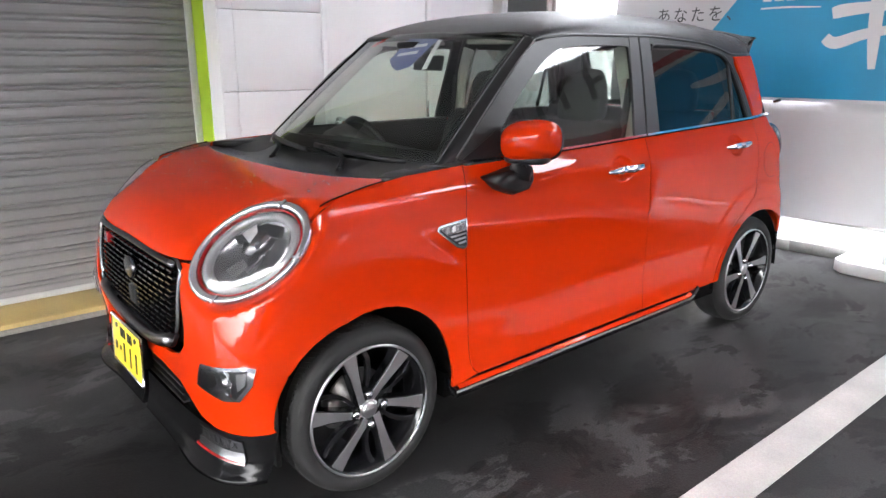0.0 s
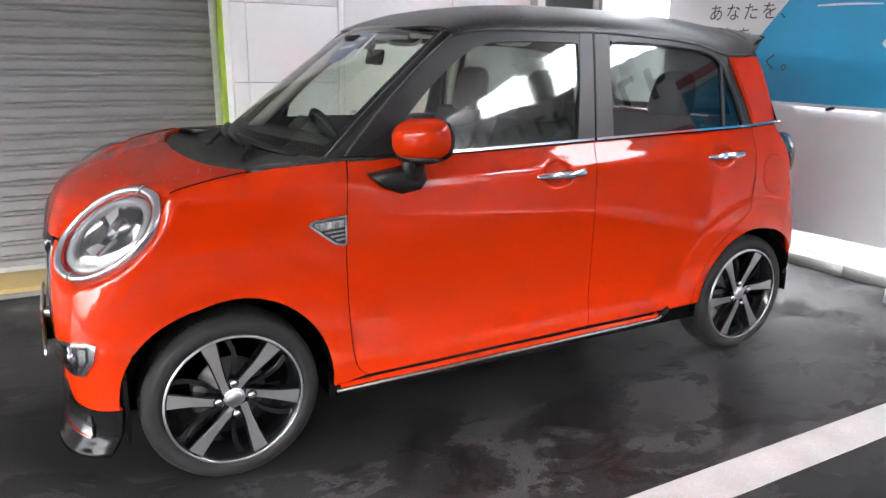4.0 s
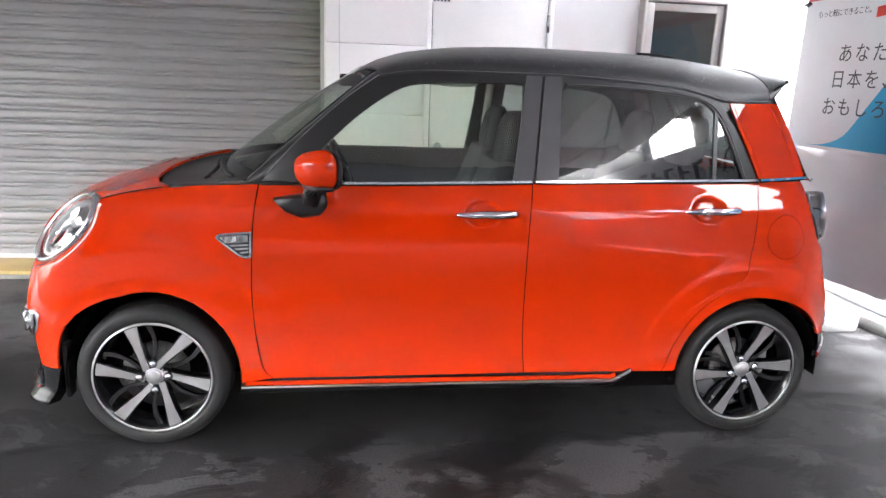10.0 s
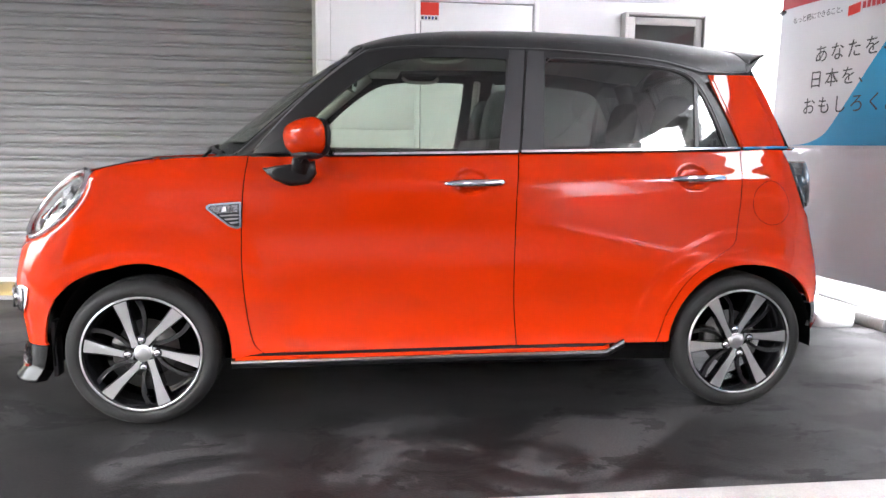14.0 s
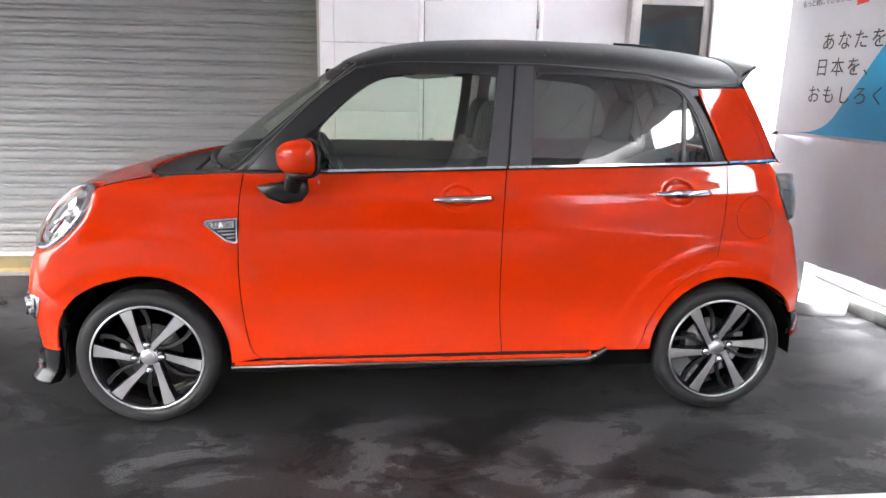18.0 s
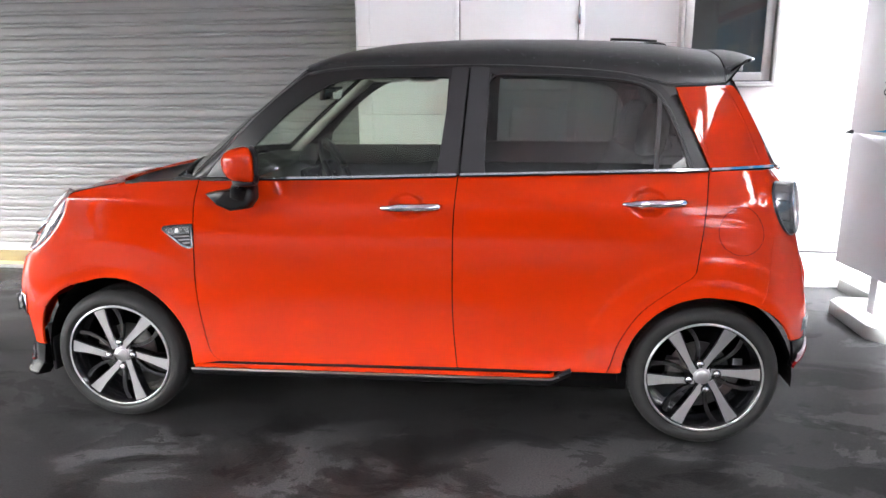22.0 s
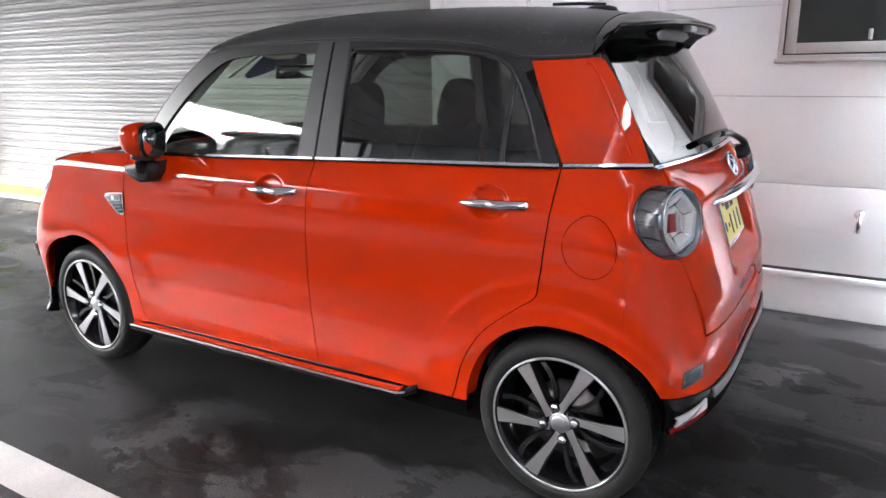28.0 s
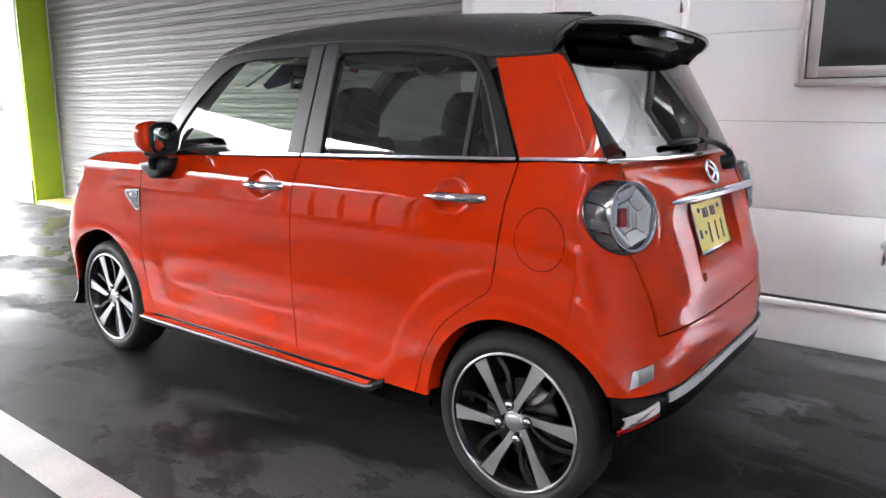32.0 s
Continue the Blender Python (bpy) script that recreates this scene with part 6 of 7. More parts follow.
# ---- side skirts ----
for side in (1, -1):
    fl = (lambda p: p) if side > 0 else (lambda p: Vector((p.x, 1.44 - p.y, p.z)))
    prof = ((0.020, 0.295), (0.008, 0.288), (0.006, 0.270), (-0.027, 0.262), (-0.031, 0.250), (-0.027, 0.234), (0.030, 0.226), (0.10, 0.224))
    bm = bmesh.new()
    rings = []
    for x, up in ((0.338, 0.0), (0.352, 0.0), (1.0, 0.006), (1.60, 0.010), (1.85, 0.012), (1.93, 0.052)):
        rings.append([bm.verts.new(fl(Vector((x + 0.01 * k / 8, y + (0.01 if x > 1.9 else 0), z + up * (1 if k > 1 else 0.3))))) for k, (y, z) in enumerate(prof)])
    for a, b in zip(rings, rings[1:]):
        for k in range(len(prof) - 1):
            bm.faces.new((a[k], a[k + 1], b[k + 1], b[k]))
    bm.faces.new(rings[0])
    bm.faces.new(rings[-1])
    bmesh.ops.recalc_face_normals(bm, faces=bm.faces)
    skirt = sharp(part("side_skirt", bm, GLOSS_BLACK, car, "black side skirt with a red line and a bright edge"), 25)
    strip = [[fl(Vector((x, y, z + up))) for y, z in ((-0.004, 0.266), (-0.004, 0.2735), (-0.013, 0.2745), (-0.0235, 0.268), (-0.0235, 0.260))] for x, up in ((0.356, 0.0), (1.0, 0.006), (1.60, 0.010), (1.85, 0.012), (1.868, 0.020))]
    sharp(part("red_line", lofted(strip, True), RED, skirt, "thin red line"), 25)
    part("bright_edge", tube([fl(Vector((0.342, -0.0295, 0.2575))), fl(Vector((1.0, -0.0295, 0.2635))), fl(Vector((1.60, -0.0295, 0.2675))), fl(Vector((1.85, -0.0290, 0.270))), fl(Vector((1.885, -0.024, 0.278))), fl(Vector((1.938, -0.002, 0.300)))], 0.0042, 6), SKIRT_EDGE, skirt, "bright edge")
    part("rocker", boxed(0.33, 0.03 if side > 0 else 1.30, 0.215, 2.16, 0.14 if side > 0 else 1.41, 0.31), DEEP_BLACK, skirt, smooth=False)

# ---- side marker garnish on the fender ----
for side in (1, -1):
    mark = [Vector(p) for p in ((0.263, 0.856), (0.266, 0.868), (0.276, 0.874), (0.300, 0.877), (0.394, 0.884), (0.392, 0.788), (0.384, 0.782), (0.372, 0.781), (0.345, 0.790))]
    mk = sheet("side_marker", mark, body, CHROME, car, "chrome side marker garnish with a clear lens", step=0.02, side=side, lift=0.006, rim=0.012)
    sheet("marker_field", [(0.273, 0.857), (0.280, 0.867), (0.386, 0.876), (0.385, 0.793), (0.374, 0.790), (0.349, 0.797)], body, LAMP_DARK, mk, step=0.02, side=side, lift=0.0075, rim=0.002)
    lens = sheet("marker_lens", [(0.278, 0.858), (0.283, 0.865), (0.382, 0.872), (0.382, 0.845), (0.302, 0.838)], body, BEZEL, mk, "clear faceted lens", step=0.02, side=side, lift=0.0095, rim=0.003)
    for k in range(3):
        sheet("facet", [(0.296 + 0.026 * k, 0.845 + 0.001 * k), (0.312 + 0.026 * k, 0.847 + 0.001 * k), (0.310 + 0.026 * k, 0.864 + 0.001 * k), (0.300 + 0.026 * k, 0.862 + 0.001 * k)], body, (LAMP_GREY, SILVER, LAMP_BOWL)[k], lens, step=0.03, side=side, lift=0.0115, rim=0.002)
    for k in range(3):
        z = 0.833 - 0.0135 * k
        sheet("fin", [(0.312 + 0.018 * k, z), (0.383, z + 0.004), (0.383, z - 0.002), (0.320 + 0.018 * k, z - 0.006)], body, LAMP_GREY, mk, step=0.03, side=side, lift=0.0095, rim=0.002)

# ---- door handles and mirrors ----
for side in (1, -1):
    fl = (lambda p: p) if side > 0 else (lambda p: Vector((p.x, 1.44 - p.y, p.z)))
    for x0, x1, z in ((1.168, 1.412, 0.957), (2.104, 2.344, 0.982)):
        pts = [fl(Vector((x0 + (x1 - x0) * t, body(x0 + (x1 - x0) * t, z + 0.05).y - 0.006 - 0.028 * math.sin(math.pi * min(1, 0.08 + t * 0.92)) ** 0.6, z + 0.006 * t))) for t in np.linspace(0, 1, 17)]
        hd = part("door_handle", tube(pts, 0.0178, 10, flat=0.95, taper=lambda t: 0.35 + 0.65 * min(1, t * 3.2) if t < 0.97 else 0.7), CHROME, car, "chrome door handle")
        if x0 < 2:
            part("key_button", turned([(0.007, 0), (0.007, 0.003), (0, 0.003)], 12, frame_of(fl(Vector((1.394, pts[15].y - 0.013 if side > 0 else 1.44 - pts[15].y - 0.013, z + 0.006))), (1, 0, 0), (0, 0, 1) if side > 0 else (0, 0, -1))), INK, hd)
    mt = Matrix.Translation((0.655, -0.06, 0)) @ Matrix.Rotation(radians(27), 4, "Z") @ Matrix.Translation((-0.655, 0.06, 0))
    if side < 0:
        continue
    # mirror shell: a rounded box, flat towards the rear
    bm = bmesh.new()
    bmesh.ops.create_uvsphere(bm, u_segments=28, v_segments=18, radius=1.0)
    for v in bm.verts:
        c = v.co
        p = Vector([math.copysign(abs(a) ** 0.72, a) for a in c])
        x = p.x * 0.088 if p.x < 0 else p.x * 0.034
        shrink = 1 - 0.16 * max(0, -p.x)
        v.co = fl(mt @ Vector((0.655 + x - 0.02 * p.z * 0.3, -0.055 + p.y * 0.110 * shrink, 1.128 + p.z * 0.073 * shrink + 0.010 * p.y * -1)))
    bmesh.ops.recalc_face_normals(bm, faces=bm.faces)
    mir = part("door_mirror", bm, RED, car, "red door mirror on a black foot")
    foot = prism([(0.478, 1.012), (0.668, 1.040), (0.676, 0.990), (0.652, 0.956), (0.580, 0.946), (0.522, 0.968)], 0.10, frame_of(fl(Vector((0, -0.066 if side > 0 else -0.066, 0))), (1, 0, 0), (0, 0, 1)) if side > 0 else Matrix.Translation((0, 1.44, 0)) @ Matrix.Diagonal((1, -1, 1, 1)) @ frame_of((0, -0.066, 0), (1, 0, 0), (0, 0, 1)), 0.02)
    part("mirror_foot", foot, PLASTIC_BLACK, mir, "black mirror foot")
    part("mirror_neck", tube([fl(Vector(p)) for p in ((0.640, -0.050, 1.085), (0.625, -0.045, 1.04), (0.615, -0.04, 1.0))], 0.045, 12, flat=0.8), PLASTIC_BLACK, mir)
    bm = bmesh.new()
    bmesh.ops.create_uvsphere(bm, u_segments=24, v_segments=12, radius=1.0)
    for v in bm.verts:
        p = Vector([math.copysign(abs(a) ** 0.7, a) for a in v.co])
        v.co = fl(mt @ Vector((0.652 + p.x * 0.05, -0.045 + p.y * 0.082, 1.066 + p.z * 0.018)))
    part("lower_shell", bm, PLASTIC_BLACK, mir)
    part("mirror_rim", tube([fl(mt @ Vector((0.687, -0.055 + 0.098 * math.copysign(abs(math.cos(t)) ** 0.6, math.cos(t)), 1.128 + 0.062 * math.copysign(abs(math.sin(t)) ** 0.6, math.sin(t))))) for t in np.linspace(0, 2 * math.pi, 33)[:-1]], 0.010, 8, True), PLASTIC_BLACK, mir)
    part("mirror_glass", prism([(0.092 * math.copysign(abs(math.cos(t)) ** 0.6, math.cos(t)), 0.056 * math.copysign(abs(math.sin(t)) ** 0.6, math.sin(t))) for t in np.linspace(0, 2 * math.pi, 33)[:-1]], 0.004, frame_of(fl(mt @ Vector((0.692, -0.055, 1.128))), (-0.45 if side > 0 else 0.45, 0.89, 0), (-0.05, 0, 1))), MIRROR, mir)

# ---- wheels ----
tyre_bm = turned([(0.226, -0.012), (0.2285, -0.003), (0.232, -0.002), (0.234, 0.003), (0.248, 0.0065), (0.262, 0.005), (0.274, -0.001), (0.276, -0.0035), (0.284, -0.011), (0.2895, -0.024), (0.2915, -0.040), (0.292, -0.060), (0.292, -0.110), (0.2905, -0.140), (0.284, -0.160), (0.262, -0.172), (0.226, -0.162)], 128, closed=True)
TYRE = bpy.data.meshes.new("tyre")
tyre_bm.to_mesh(TYRE)
tyre_bm.free()
tread = bmesh.new()
for k in range(96):
    a = 2 * math.pi * k / 96
    for h, w, tw in ((-0.050, 0.040, 0.35), (-0.118, 0.040, -0.35)):
        box(tread, -0.0035, -w / 2, -0.0012, 0.0035, w / 2, 0.0016, m=Matrix.Rotation(a, 4, "Z") @ Matrix.Translation((0.2918, 0, h)) @ frame_of((0, 0, 0), (0, 1, tw), (0, -tw, 1)))
TREAD = bpy.data.meshes.new("tread")
tread.to_mesh(TREAD)
tread.free()
barrel_bm = turned([(0.226, -0.010), (0.228, 0.000), (0.222, 0.004), (0.217, -0.002), (0.208, -0.020), (0.198, -0.060), (0.192, -0.150), (0.226, -0.160)], 72)
BARREL = bpy.data.meshes.new("barrel")
barrel_bm.to_mesh(BARREL)
barrel_bm.free()
LIP = bpy.data.meshes.new("rim_lip")
lip_bm = turned([(0.2285, -0.004), (0.2285, 0.003), (0.2215, 0.0055), (0.2205, 0.001)], 96)
lip_bm.to_mesh(LIP)
lip_bm.free()


def solid(outline, z_of, depth):
    """A thick plate with a face that follows z_of(x, y)."""
    bm = bmesh.new()
    top = [bm.verts.new((p[0], p[1], z_of(p[0], p[1]))) for p in outline]
    low = [bm.verts.new((p[0], p[1], z_of(p[0], p[1]) - depth)) for p in outline]
    n = len(outline)
    bm.faces.new(top)
    bm.faces.new(low[::-1])
    for k in range(n):
        bm.faces.new((top[k], low[k], low[(k + 1) % n], top[(k + 1) % n]))
    bmesh.ops.recalc_face_normals(bm, faces=bm.faces)
    mesh = bpy.data.meshes.new("spoke")
    bm.to_mesh(mesh)
    bm.free()
    return mesh


def dish(x, y):
    return -0.004 - 0.012 * max(0.0, 1 - math.hypot(x, y) / 0.22)


# a bright spoke, its wide end at the rim and swept to one side, and the dark swirl spoke between two of them
SPOKE = solid([(0.034, 0.004), (0.080, 0.001), (0.150, -0.0115), (0.2215, -0.0255), (0.2235, 0.0), (0.2215, 0.0255), (0.150, 0.0215), (0.080, 0.0245), (0.034, 0.0290)], dish, 0.020)
SPOKE_SIDE = solid([(0.030, -0.006), (0.080, -0.004), (0.150, -0.0165), (0.219, -0.031), (0.2215, 0.0), (0.219, 0.031), (0.150, 0.0265), (0.080, 0.0295), (0.030, 0.0340)], lambda x, y: dish(x, y) - 0.004, 0.038)
SWIRL = solid([tuple(p) for p in catmull([(0.05, -0.006), (0.10, -0.030), (0.16, -0.040), (0.212, -0.030)], 4)] + [tuple(p) for p in catmull([(0.213, -0.010), (0.16, -0.024), (0.10, -0.016), (0.05, 0.010)], 4)], lambda x, y: dish(x, y) - 0.016, 0.02)
HUB = bpy.data.meshes.new("hub")
hub_bm = turned([(0.037, -0.040), (0.036, -0.020), (0.033, -0.0165), (0.030, -0.0155), (0.026, -0.0155), (0, -0.0155)], 32)
hub_bm.to_mesh(HUB)
hub_bm.free()
SEAT = bpy.data.meshes.new("nut_seat")
seat_bm = turned([(0.0175, -0.03), (0.0175, -0.0105), (0.0150, -0.0085), (0.0130, -0.0125), (0, -0.0125)], 20)
seat_bm.to_mesh(SEAT)
seat_bm.free()
GLEAM = bpy.data.meshes.new("swirl_edge")
gleam_bm = tube([Vector((p[0], p[1], dish(p[0], p[1]) - 0.0155)) for p in catmull([(0.120, -0.018), (0.16, -0.024), (0.19, -0.018), (0.213, -0.010)], 4)], 0.0014, 6, taper=lambda t: 0.2 + 0.8 * t)
gleam_bm.to_mesh(GLEAM)
gleam_bm.free()
CAP = bpy.data.meshes.new("cap")
cap_bm = turned([(0.026, -0.016), (0.0255, -0.012), (0.021, -0.0095), (0, -0.0085)], 28)
cap_bm.to_mesh(CAP)
cap_bm.free()
NUT = bpy.data.meshes.new("lug_nut")
nut_bm = turned([(0.0135, -0.03), (0.0135, 0.0), (0.0118, 0.006), (0.0065, 0.0095), (0, 0.0105)], 14)
nut_bm.to_mesh(NUT)
nut_bm.free()
DISC = bpy.data.meshes.new("brake_disc")
disc_bm = turned([(0.03, -0.07), (0.075, -0.072), (0.078, -0.086), (0.118, -0.086), (0.118, -0.098), (0.03, -0.1)], 40)
disc_bm.to_mesh(DISC)
disc_bm.free()


def wheel(x, y, side, spin, nuts):
    """A wheel whose own z axis points out of the car."""
    m = frame_of((x, y, 0.2885), (-1 if side < 0 else 1, 0, 0), (0, 0, 1)) @ Matrix.Rotation(radians(spin), 4, "Z")
    w = placed("wheel", BARREL, GLOSS_BLACK, car, "black and machined alloy wheel with a low tyre")
    made = [placed("tyre", TYRE, RUBBER, w, "low profile rubber tyre"), tagged(placed("tread", TREAD, RUBBER, w, smooth=False), kind="stuff"), placed("rim_lip", LIP, MACHINED, w), placed("hub", HUB, MACHINED, w), placed("cap", CAP, MACHINED, w, "satin centre cap"), placed("brake_disc", DISC, STEEL, w)]
    turns = [0] * len(made)
    for k in range(6):
        made += [placed("spoke", SPOKE, MACHINED, w, "machined bright spoke", smooth=False), placed("spoke_flank", SPOKE_SIDE, GLOSS_BLACK, w, smooth=False), placed("swirl_spoke", SWIRL, GLOSS_BLACK, w, smooth=False), placed("swirl_edge", GLEAM, DARK_CHROME, w, "bright edge of the dark spoke")]
        turns += [60 * k, 60 * k, 60 * k - 11, 60 * k - 11]
    for k in range(4):
        n = placed("lug_nut", NUT, CHROME, w)
        made.append(n)
        turns.append(0)
        n.matrix_basis = Matrix.Rotation(radians(90 * k + nuts - spin), 4, "Z") @ Matrix.Translation((0.055, 0, -0.011))
        s = placed("nut_seat", SEAT, GLOSS_BLACK, w)
        made.append(s)
        turns.append(0)
        s.matrix_basis = Matrix.Rotation(radians(90 * k + nuts - spin), 4, "Z") @ Matrix.Translation((0.055, 0, 0))
    caliper = placed("brake_caliper", CALIPER, STEEL, w)
    caliper.matrix_basis = Matrix.Rotation(radians(-spin), 4, "Z")
    w.matrix_basis = m
    for o, t in zip(made, turns):
        o.matrix_parent_inverse = Matrix.Identity(4)
        if o.name.split(".")[0] not in ("lug_nut", "nut_seat"):
            o.matrix_basis = Matrix.Rotation(radians(t), 4, "Z")
    caliper.matrix_parent_inverse = Matrix.Identity(4)
    return w


cal_bm = boxed(-0.128, -0.05, -0.115, -0.075, 0.05, -0.055, 0.01)
CALIPER = bpy.data.meshes.new("brake_caliper")
cal_bm.to_mesh(CALIPER)
cal_bm.free()
for x, spin, nuts in ((0.0, 50, 2), (REAR, 5, 15)):
    wheel(x, 0.004, 1, spin, nuts)
    wheel(x, 1.436, -1, spin, nuts)

# ---- wheel wells and underbody ----
for side in (1, -1):
    for cx, rx, rz in ((0.014, 0.338, 0.376), (REAR, 0.335, 0.356)):
        bm = bmesh.new()
        ya, yb = (0.012, 0.30) if side > 0 else (1.428, 1.14)
        pts = arch(cx, rx, rz, 186, -6 if cx < 1 else -4, 24)
        rings = [[bm.verts.new((p.x, y, p.y)) for p in pts] for y in (ya, yb)]
        for k in range(len(pts) - 1):
            bm.faces.new((rings[0][k], rings[0][k + 1], rings[1][k + 1], rings[1][k]))
        bm.faces.new(rings[1])
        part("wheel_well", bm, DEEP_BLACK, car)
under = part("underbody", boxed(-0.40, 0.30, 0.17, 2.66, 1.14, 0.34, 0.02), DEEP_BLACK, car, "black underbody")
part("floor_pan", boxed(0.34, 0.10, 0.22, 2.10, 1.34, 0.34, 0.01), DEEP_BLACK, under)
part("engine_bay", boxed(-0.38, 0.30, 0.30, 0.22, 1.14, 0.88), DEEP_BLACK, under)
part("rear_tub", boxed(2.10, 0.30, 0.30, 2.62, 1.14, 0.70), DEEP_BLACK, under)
for side in (1, -1):
    y0, y1 = (0.055, 0.085) if side > 0 else (1.355, 1.385)
    part("mud_guard", boxed(-0.335, y0 - 0.03 if side > 0 else y0, 0.20, -0.318, y1 if side > 0 else y1 + 0.03, 0.42, 0.004), PLASTIC_BLACK, under)

# ---- cabin ----
for side in (1, -1):
    ya, yb = (0.055, 0.095) if side > 0 else (1.345, 1.385)
    up = 0.0 if side > 0 else 0.035
    part("door_trim", boxed(0.46, ya, 0.33, 1.45, yb, 1.052 + up, 0.012), TRIM, car, "dark door trim")
    part("door_trim", boxed(1.49, ya, 0.33, 2.09, yb, 0.665, 0.012), TRIM, car, "dark door trim")
    part("door_trim", boxed(1.49, ya, 0.668, 2.40, yb, 1.075 + up, 0.012), TRIM, car, "dark door trim")
    part("load_trim", boxed(2.26, ya + (0.09 if side > 0 else -0.09), 0.68, 2.66, yb + (0.09 if side > 0 else -0.09), 1.15, 0.012), TRIM, car)
    fl = (lambda p: p) if side > 0 else (lambda p: Vector((p.x, 1.44 - p.y, p.z)))
    part("pillar_trim", tube([fl(Vector((1.50, 0.11, 1.02))), fl(Vector((1.49, 0.155, 1.25))), fl(Vector((1.50, 0.215, 1.455)))], 0.045, 8, flat=0.45), LINER, car, "pale centre pillar trim")
    part("pillar_trim", tube([fl(screen(0.97, v) + Vector((0.05, 0.02, -0.02))) for v in (0.0, 0.35, 0.7, 1.0)], 0.026, 8), LINER, car, "pale windscreen pillar trim")
    part("pillar_trim", tube([fl(Vector((2.50, 0.16, 1.08))), fl(Vector((2.42, 0.19, 1.28))), fl(Vector((2.34, 0.22, 1.46)))], 0.06, 8, flat=0.5), TRIM, car)
    part("grab_handle", tube(catmull([fl(Vector((1.08, 0.22, 1.475))), fl(Vector((1.12, 0.22, 1.45))), fl(Vector((1.24, 0.22, 1.45))), fl(Vector((1.28, 0.22, 1.475)))], 5), 0.009, 8), LINER, car)
    sheet("pillar_lining", [(2.40, 1.10), (2.33, 1.27), (2.27, 1.40), (2.47, 1.40), (2.56, 1.25), (2.62, 1.10)], house_side, TRIM, car, step=0.06, side=side, lift=-0.022)
    part("belt_webbing", tube([fl(Vector((1.47, 0.135, 1.32))), fl(Vector((1.40, 0.15, 0.75)))], 0.02, 6, flat=0.15), FABRIC, car, "dark seat belt")


def headliner(x, f):
    return roof_skin(min(max(x, 0.86), 2.45), f * 0.92) + Vector((0, 0, -0.035))


sheet("headliner", [(0.88, -0.98), (2.44, -0.98), (2.44, 0.98), (0.88, 0.98)], headliner, LINER, car, "pale fabric headliner", step=0.12, stepv=0.1, rim=0.0)
dash = part("dashboard", prism([(0.10, 0.62), (0.60, 0.60), (0.72, 0.74), (0.74, 0.90), (0.66, 1.005), (0.50, 1.055), (0.30, 1.060), (0.14, 1.015)], 1.24, frame_of((0, 0.10, 0), (1, 0, 0), (0, 0, 1)), 0.0), TRIM, car, "dark dashboard", smooth=False)
part("dash_pad", tube([(0.50, 0.12, 1.03), (0.52, 0.72, 1.045), (0.50, 1.32, 1.03)], 0.05, 10, flat=0.6), TRIM, dash)
part("instrument_hood", tube([(0.60, 0.90, 1.03), (0.58, 1.06, 1.075), (0.60, 1.22, 1.03)], 0.045, 10), TRIM, dash)
part("centre_screen", boxed(0.66, 0.60, 0.90, 0.70, 0.84, 1.03, 0.006), GLOSS_BLACK, dash)
# steering wheel on the far side
sw_m = frame_of((0.72, 1.06, 0.978), (0, 1, 0), (-0.42, 0, 0.9))
ring = [sw_m @ Vector((0.172 * math.cos(t), 0.172 * math.sin(t), 0)) for t in np.linspace(0, 2 * math.pi, 41)[:-1]]
steer = part("steering_wheel", tube(ring, 0.016, 8, True), PLASTIC_BLACK, car, "black steering wheel")
for a in (0, 180, 270):
    part("wheel_spoke", tube([sw_m @ Vector((0, 0, -0.02)), sw_m @ Vector((0.17 * math.cos(radians(a)), 0.17 * math.sin(radians(a)), 0))], 0.018, 8, flat=0.5), PLASTIC_BLACK, steer)
part("wheel_boss", turned([(0.07, -0.03), (0.065, 0.0), (0.04, 0.014), (0, 0.018)], 20, sw_m), PLASTIC_BLACK, steer)
part("steering_column", tube([sw_m @ Vector((0, 0, -0.02)), (0.58, 1.06, 0.95)], 0.04, 10), PLASTIC_BLACK, steer)


def seat(x, y, width):
    """A seat with cushion, back and head restraint, facing the front."""
    def pad(points, w, r):
        return prism(points, w, frame_of((x, y - w / 2, 0), (1, 0, 0), (0, 0, 1)), r)
    s = part("seat", pad([(-0.30, 0.50), (-0.26, 0.60), (0.10, 0.58), (0.24, 0.56), (0.24, 0.36), (-0.26, 0.36)], width, 0.02), FABRIC, car, "dark fabric seat")
    part("seat_back", pad([(0.12, 0.55), (0.20, 0.52), (0.30, 0.80), (0.37, 1.10), (0.34, 1.14), (0.28, 1.13), (0.17, 0.85)], width * 0.92, 0.02), FABRIC, s)
    for dy in ((0.0,) if width < 0.6 else (-0.30, 0.30)):
        bm = bmesh.new()
        for v in bmesh.ops.create_uvsphere(bm, u_segments=20, v_segments=14, radius=1.0)["verts"]:
            p = Vector([math.copysign(abs(a) ** 0.6, a) for a in v.co])
            v.co = Vector((x + 0.355 + p.x * 0.055 + p.z * 0.02, y + dy + p.y * (0.122 - 0.022 * p.z), 1.228 + p.z * 0.118))
        part("head_restraint", bm, FABRIC, s)
    for dy in ((0.0,) if width < 0.6 else (-0.30, 0.30)):
        for k in (-0.05, 0.05):
            part("restraint_post", tube([(x + 0.32, y + dy + k, 1.10), (x + 0.345, y + dy + k, 1.18)], 0.006, 8), CHROME, s)


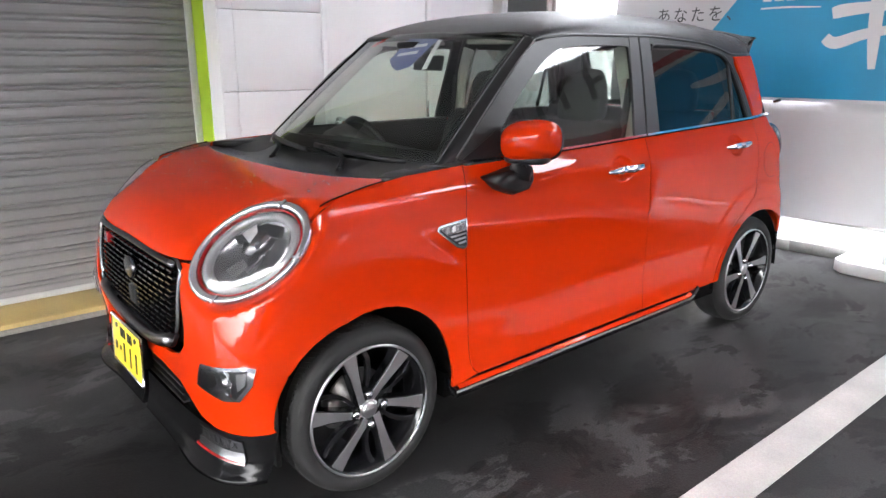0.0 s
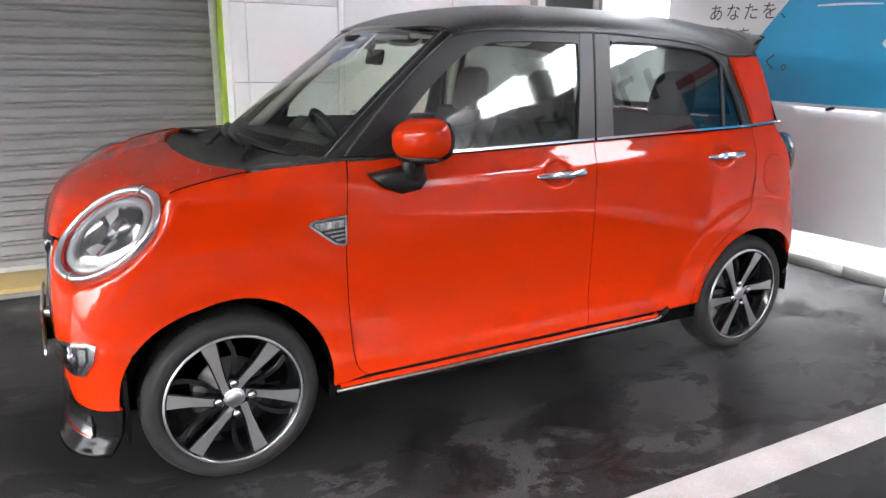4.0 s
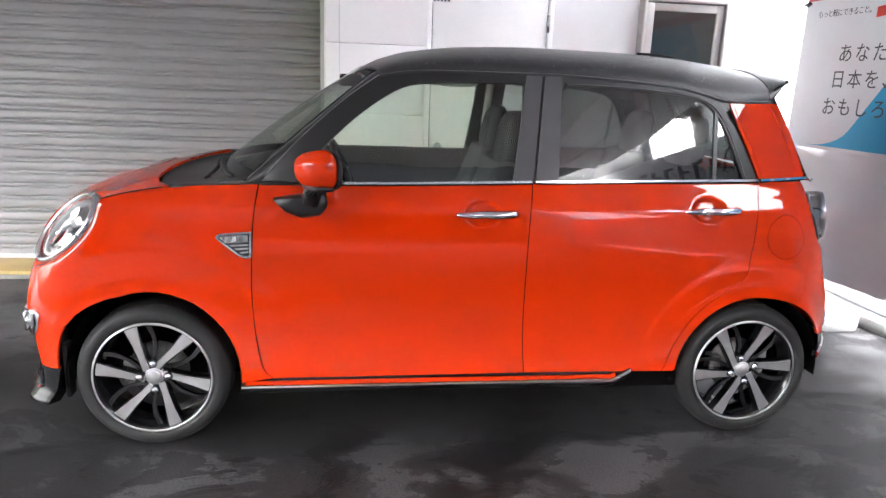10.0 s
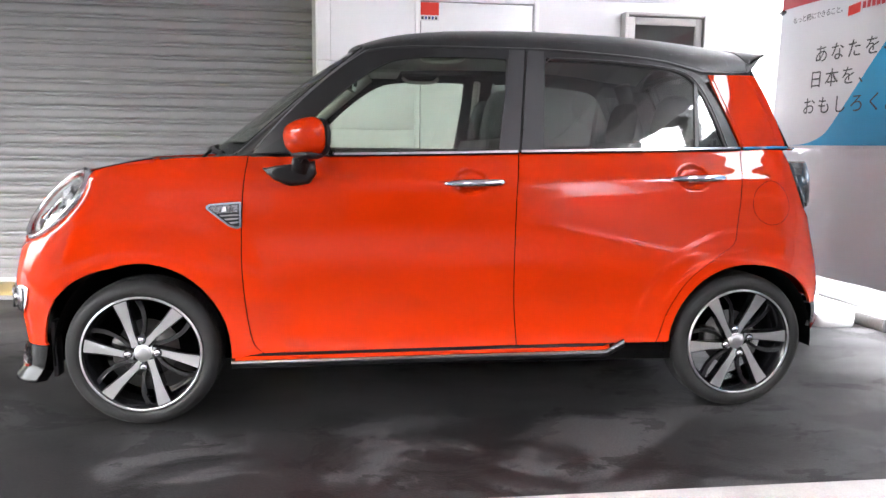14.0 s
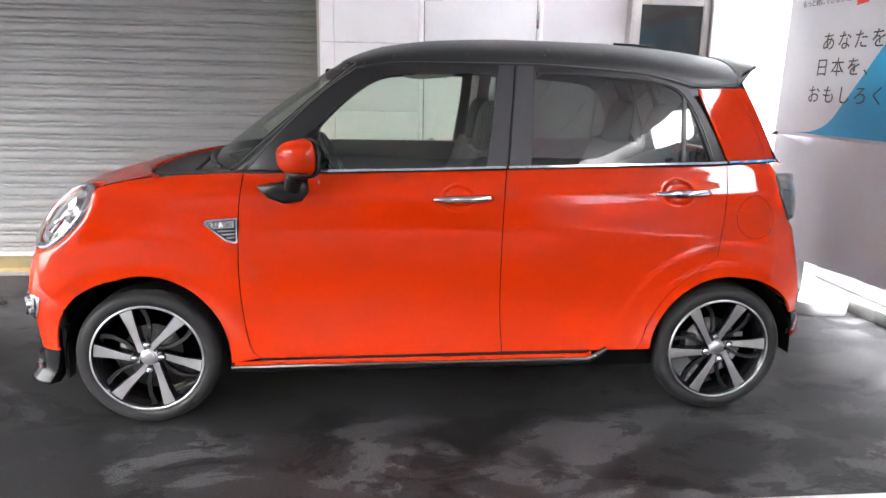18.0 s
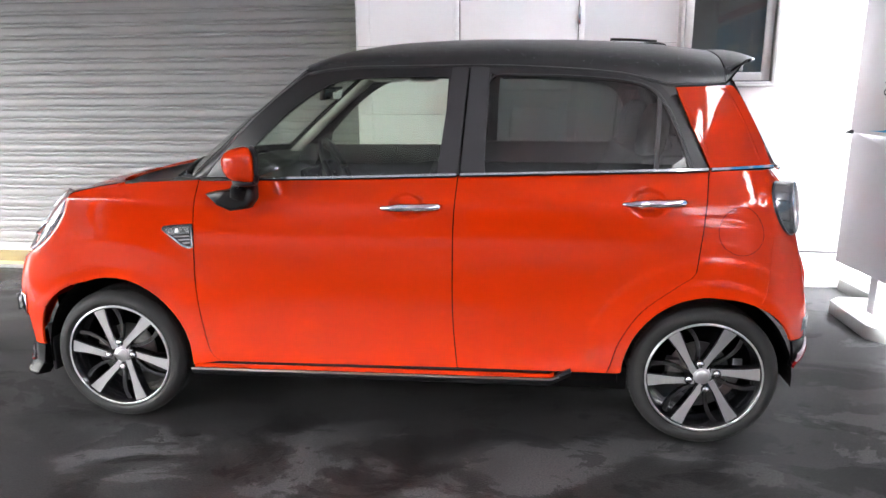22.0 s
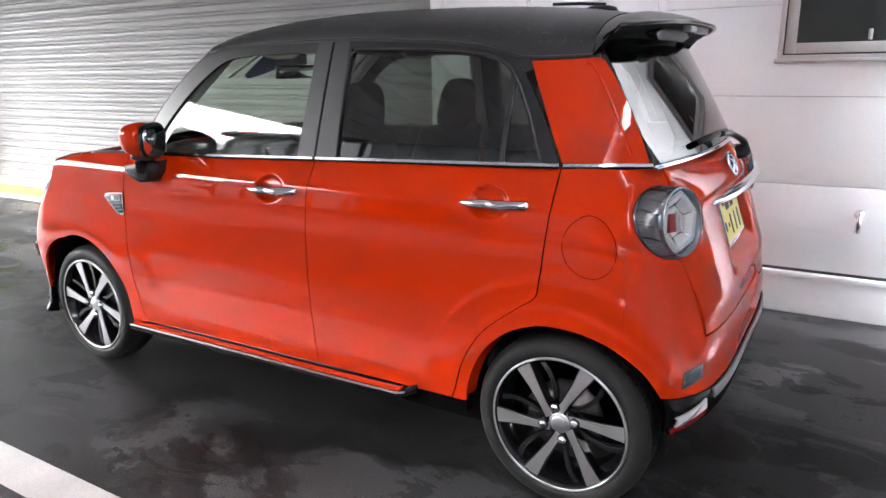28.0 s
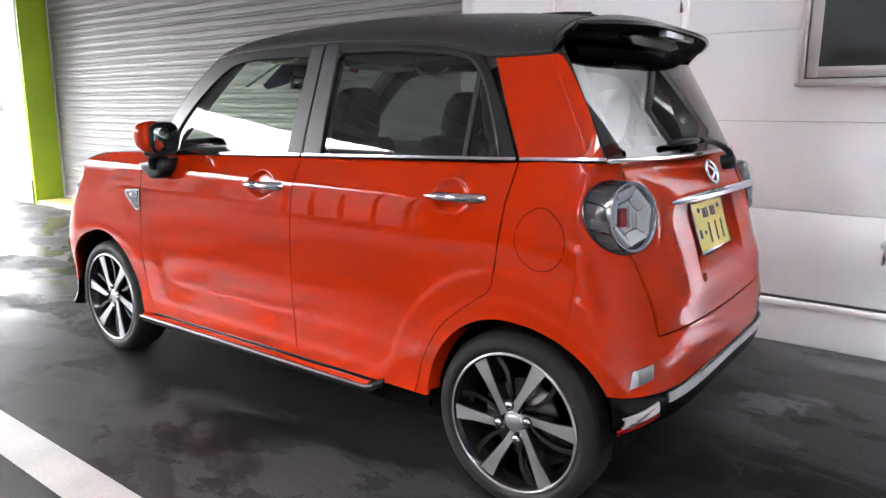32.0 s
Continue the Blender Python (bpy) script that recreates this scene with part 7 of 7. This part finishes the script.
seat(1.09, 0.37, 0.50)
seat(1.14, 1.06, 0.50)
seat(1.92, 0.72, 1.16)
visor = part("room_mirror", boxed(-0.008, -0.115, -0.032, 0.012, 0.115, 0.032, 0.008, pose(0.80, 0.705, 1.388, 0, 12, -8)), PLASTIC_BLACK, car, "black rear view mirror")
part("mirror_glass", boxed(0.0125, -0.105, -0.025, 0.0145, 0.105, 0.025, 0.0, pose(0.80, 0.705, 1.388, 0, 12, -8)), MIRROR, visor)
part("mirror_stalk", tube([(0.80, 0.705, 1.40), (0.76, 0.73, 1.455), (0.78, 0.72, 1.49)], 0.012, 8), PLASTIC_BLACK, visor)
part("camera_pod", boxed(0.70, 0.68, 1.42, 0.80, 0.80, 1.475, 0.01), PLASTIC_BLACK, visor)
for y in (0.40, 1.06):
    part("sun_visor", boxed(0.90, y - 0.17, 1.465, 1.05, y + 0.17, 1.485, 0.006), LINER, car, "pale sun visor")


# ---- rain drops ----
def rain(name, places, low, high, label, parts=6):
    """Many small domed drops, each set on the skin at its place with the skin's slope."""
    verts, faces = [], []
    for skin, u, v, du, dv in places:
        p, a, b = skin(u, v), skin(u + du, v), skin(u, v + dv)
        e1 = (a - p).normalized()
        n = e1.cross(b - p).normalized()
        n = n if n.z > -0.2 else -n
        e2 = n.cross(e1)
        r = low + (high - low) * random.random() ** 2.5
        h = r * 0.55
        k = len(verts)
        for rr, hh in ((1.0, -0.08), (0.72, 0.62)):
            for j in range(parts):
                t = 2 * math.pi * (j + random.random() * 0.3) / parts
                verts.append(p + (e1 * math.cos(t) + e2 * math.sin(t)) * r * rr + n * h * hh)
        verts.append(p + n * h)
        for j in range(parts):
            q = (j + 1) % parts
            faces += [(k + j, k + q, k + parts + q, k + parts + j), (k + parts + j, k + parts + q, k + 2 * parts)]
    mesh = bpy.data.meshes.new(name)
    mesh.from_pydata(verts, [], faces)
    return tagged(placed(name, mesh, WATER), label, "rain drops", kind="stuff")


random.seed(11)
drops = []
while len(drops) < 6200:
    x, f = random.uniform(0.82, 2.60), random.uniform(-0.99, 0.99)
    if x > 2.47:
        drops.append((lambda u, v: spoiler_top(v, (u - 2.47) / 0.15), x, f, 0.005, 0.01))
    elif math.sin(x * 9 + f * 4) + math.sin(x * 4 - f * 7) > -1.4:
        drops.append((roof_skin, x, f, 0.005, 0.004))
rain("roof_drops", drops, 0.0014, 0.0042, "fine rain drops beaded on the black roof")
drops = [(hood_skin, -0.02 - 0.30 * random.random() ** 1.8 + 0.10 * abs(w), w, 0.004, 0.004) for w in [random.uniform(-0.60, 0.60) for _ in range(420)]]
rain("hood_drops", drops, 0.0020, 0.0060, "scattered rain drops on the red bonnet")
drops = []
for _ in range(260):
    x = random.choice((random.uniform(0.72, 1.39), random.uniform(1.6, 2.3)))
    drops.append((lambda u, v: house_side(u, v) + Vector((0, 0.0055, 0)), x, belt_z(x) + 0.012 + 0.07 * random.random() ** 2.2, 0.004, 0.004))
rain("glass_drops", drops, 0.0010, 0.0026, "tiny rain drops along the foot of the side glass")
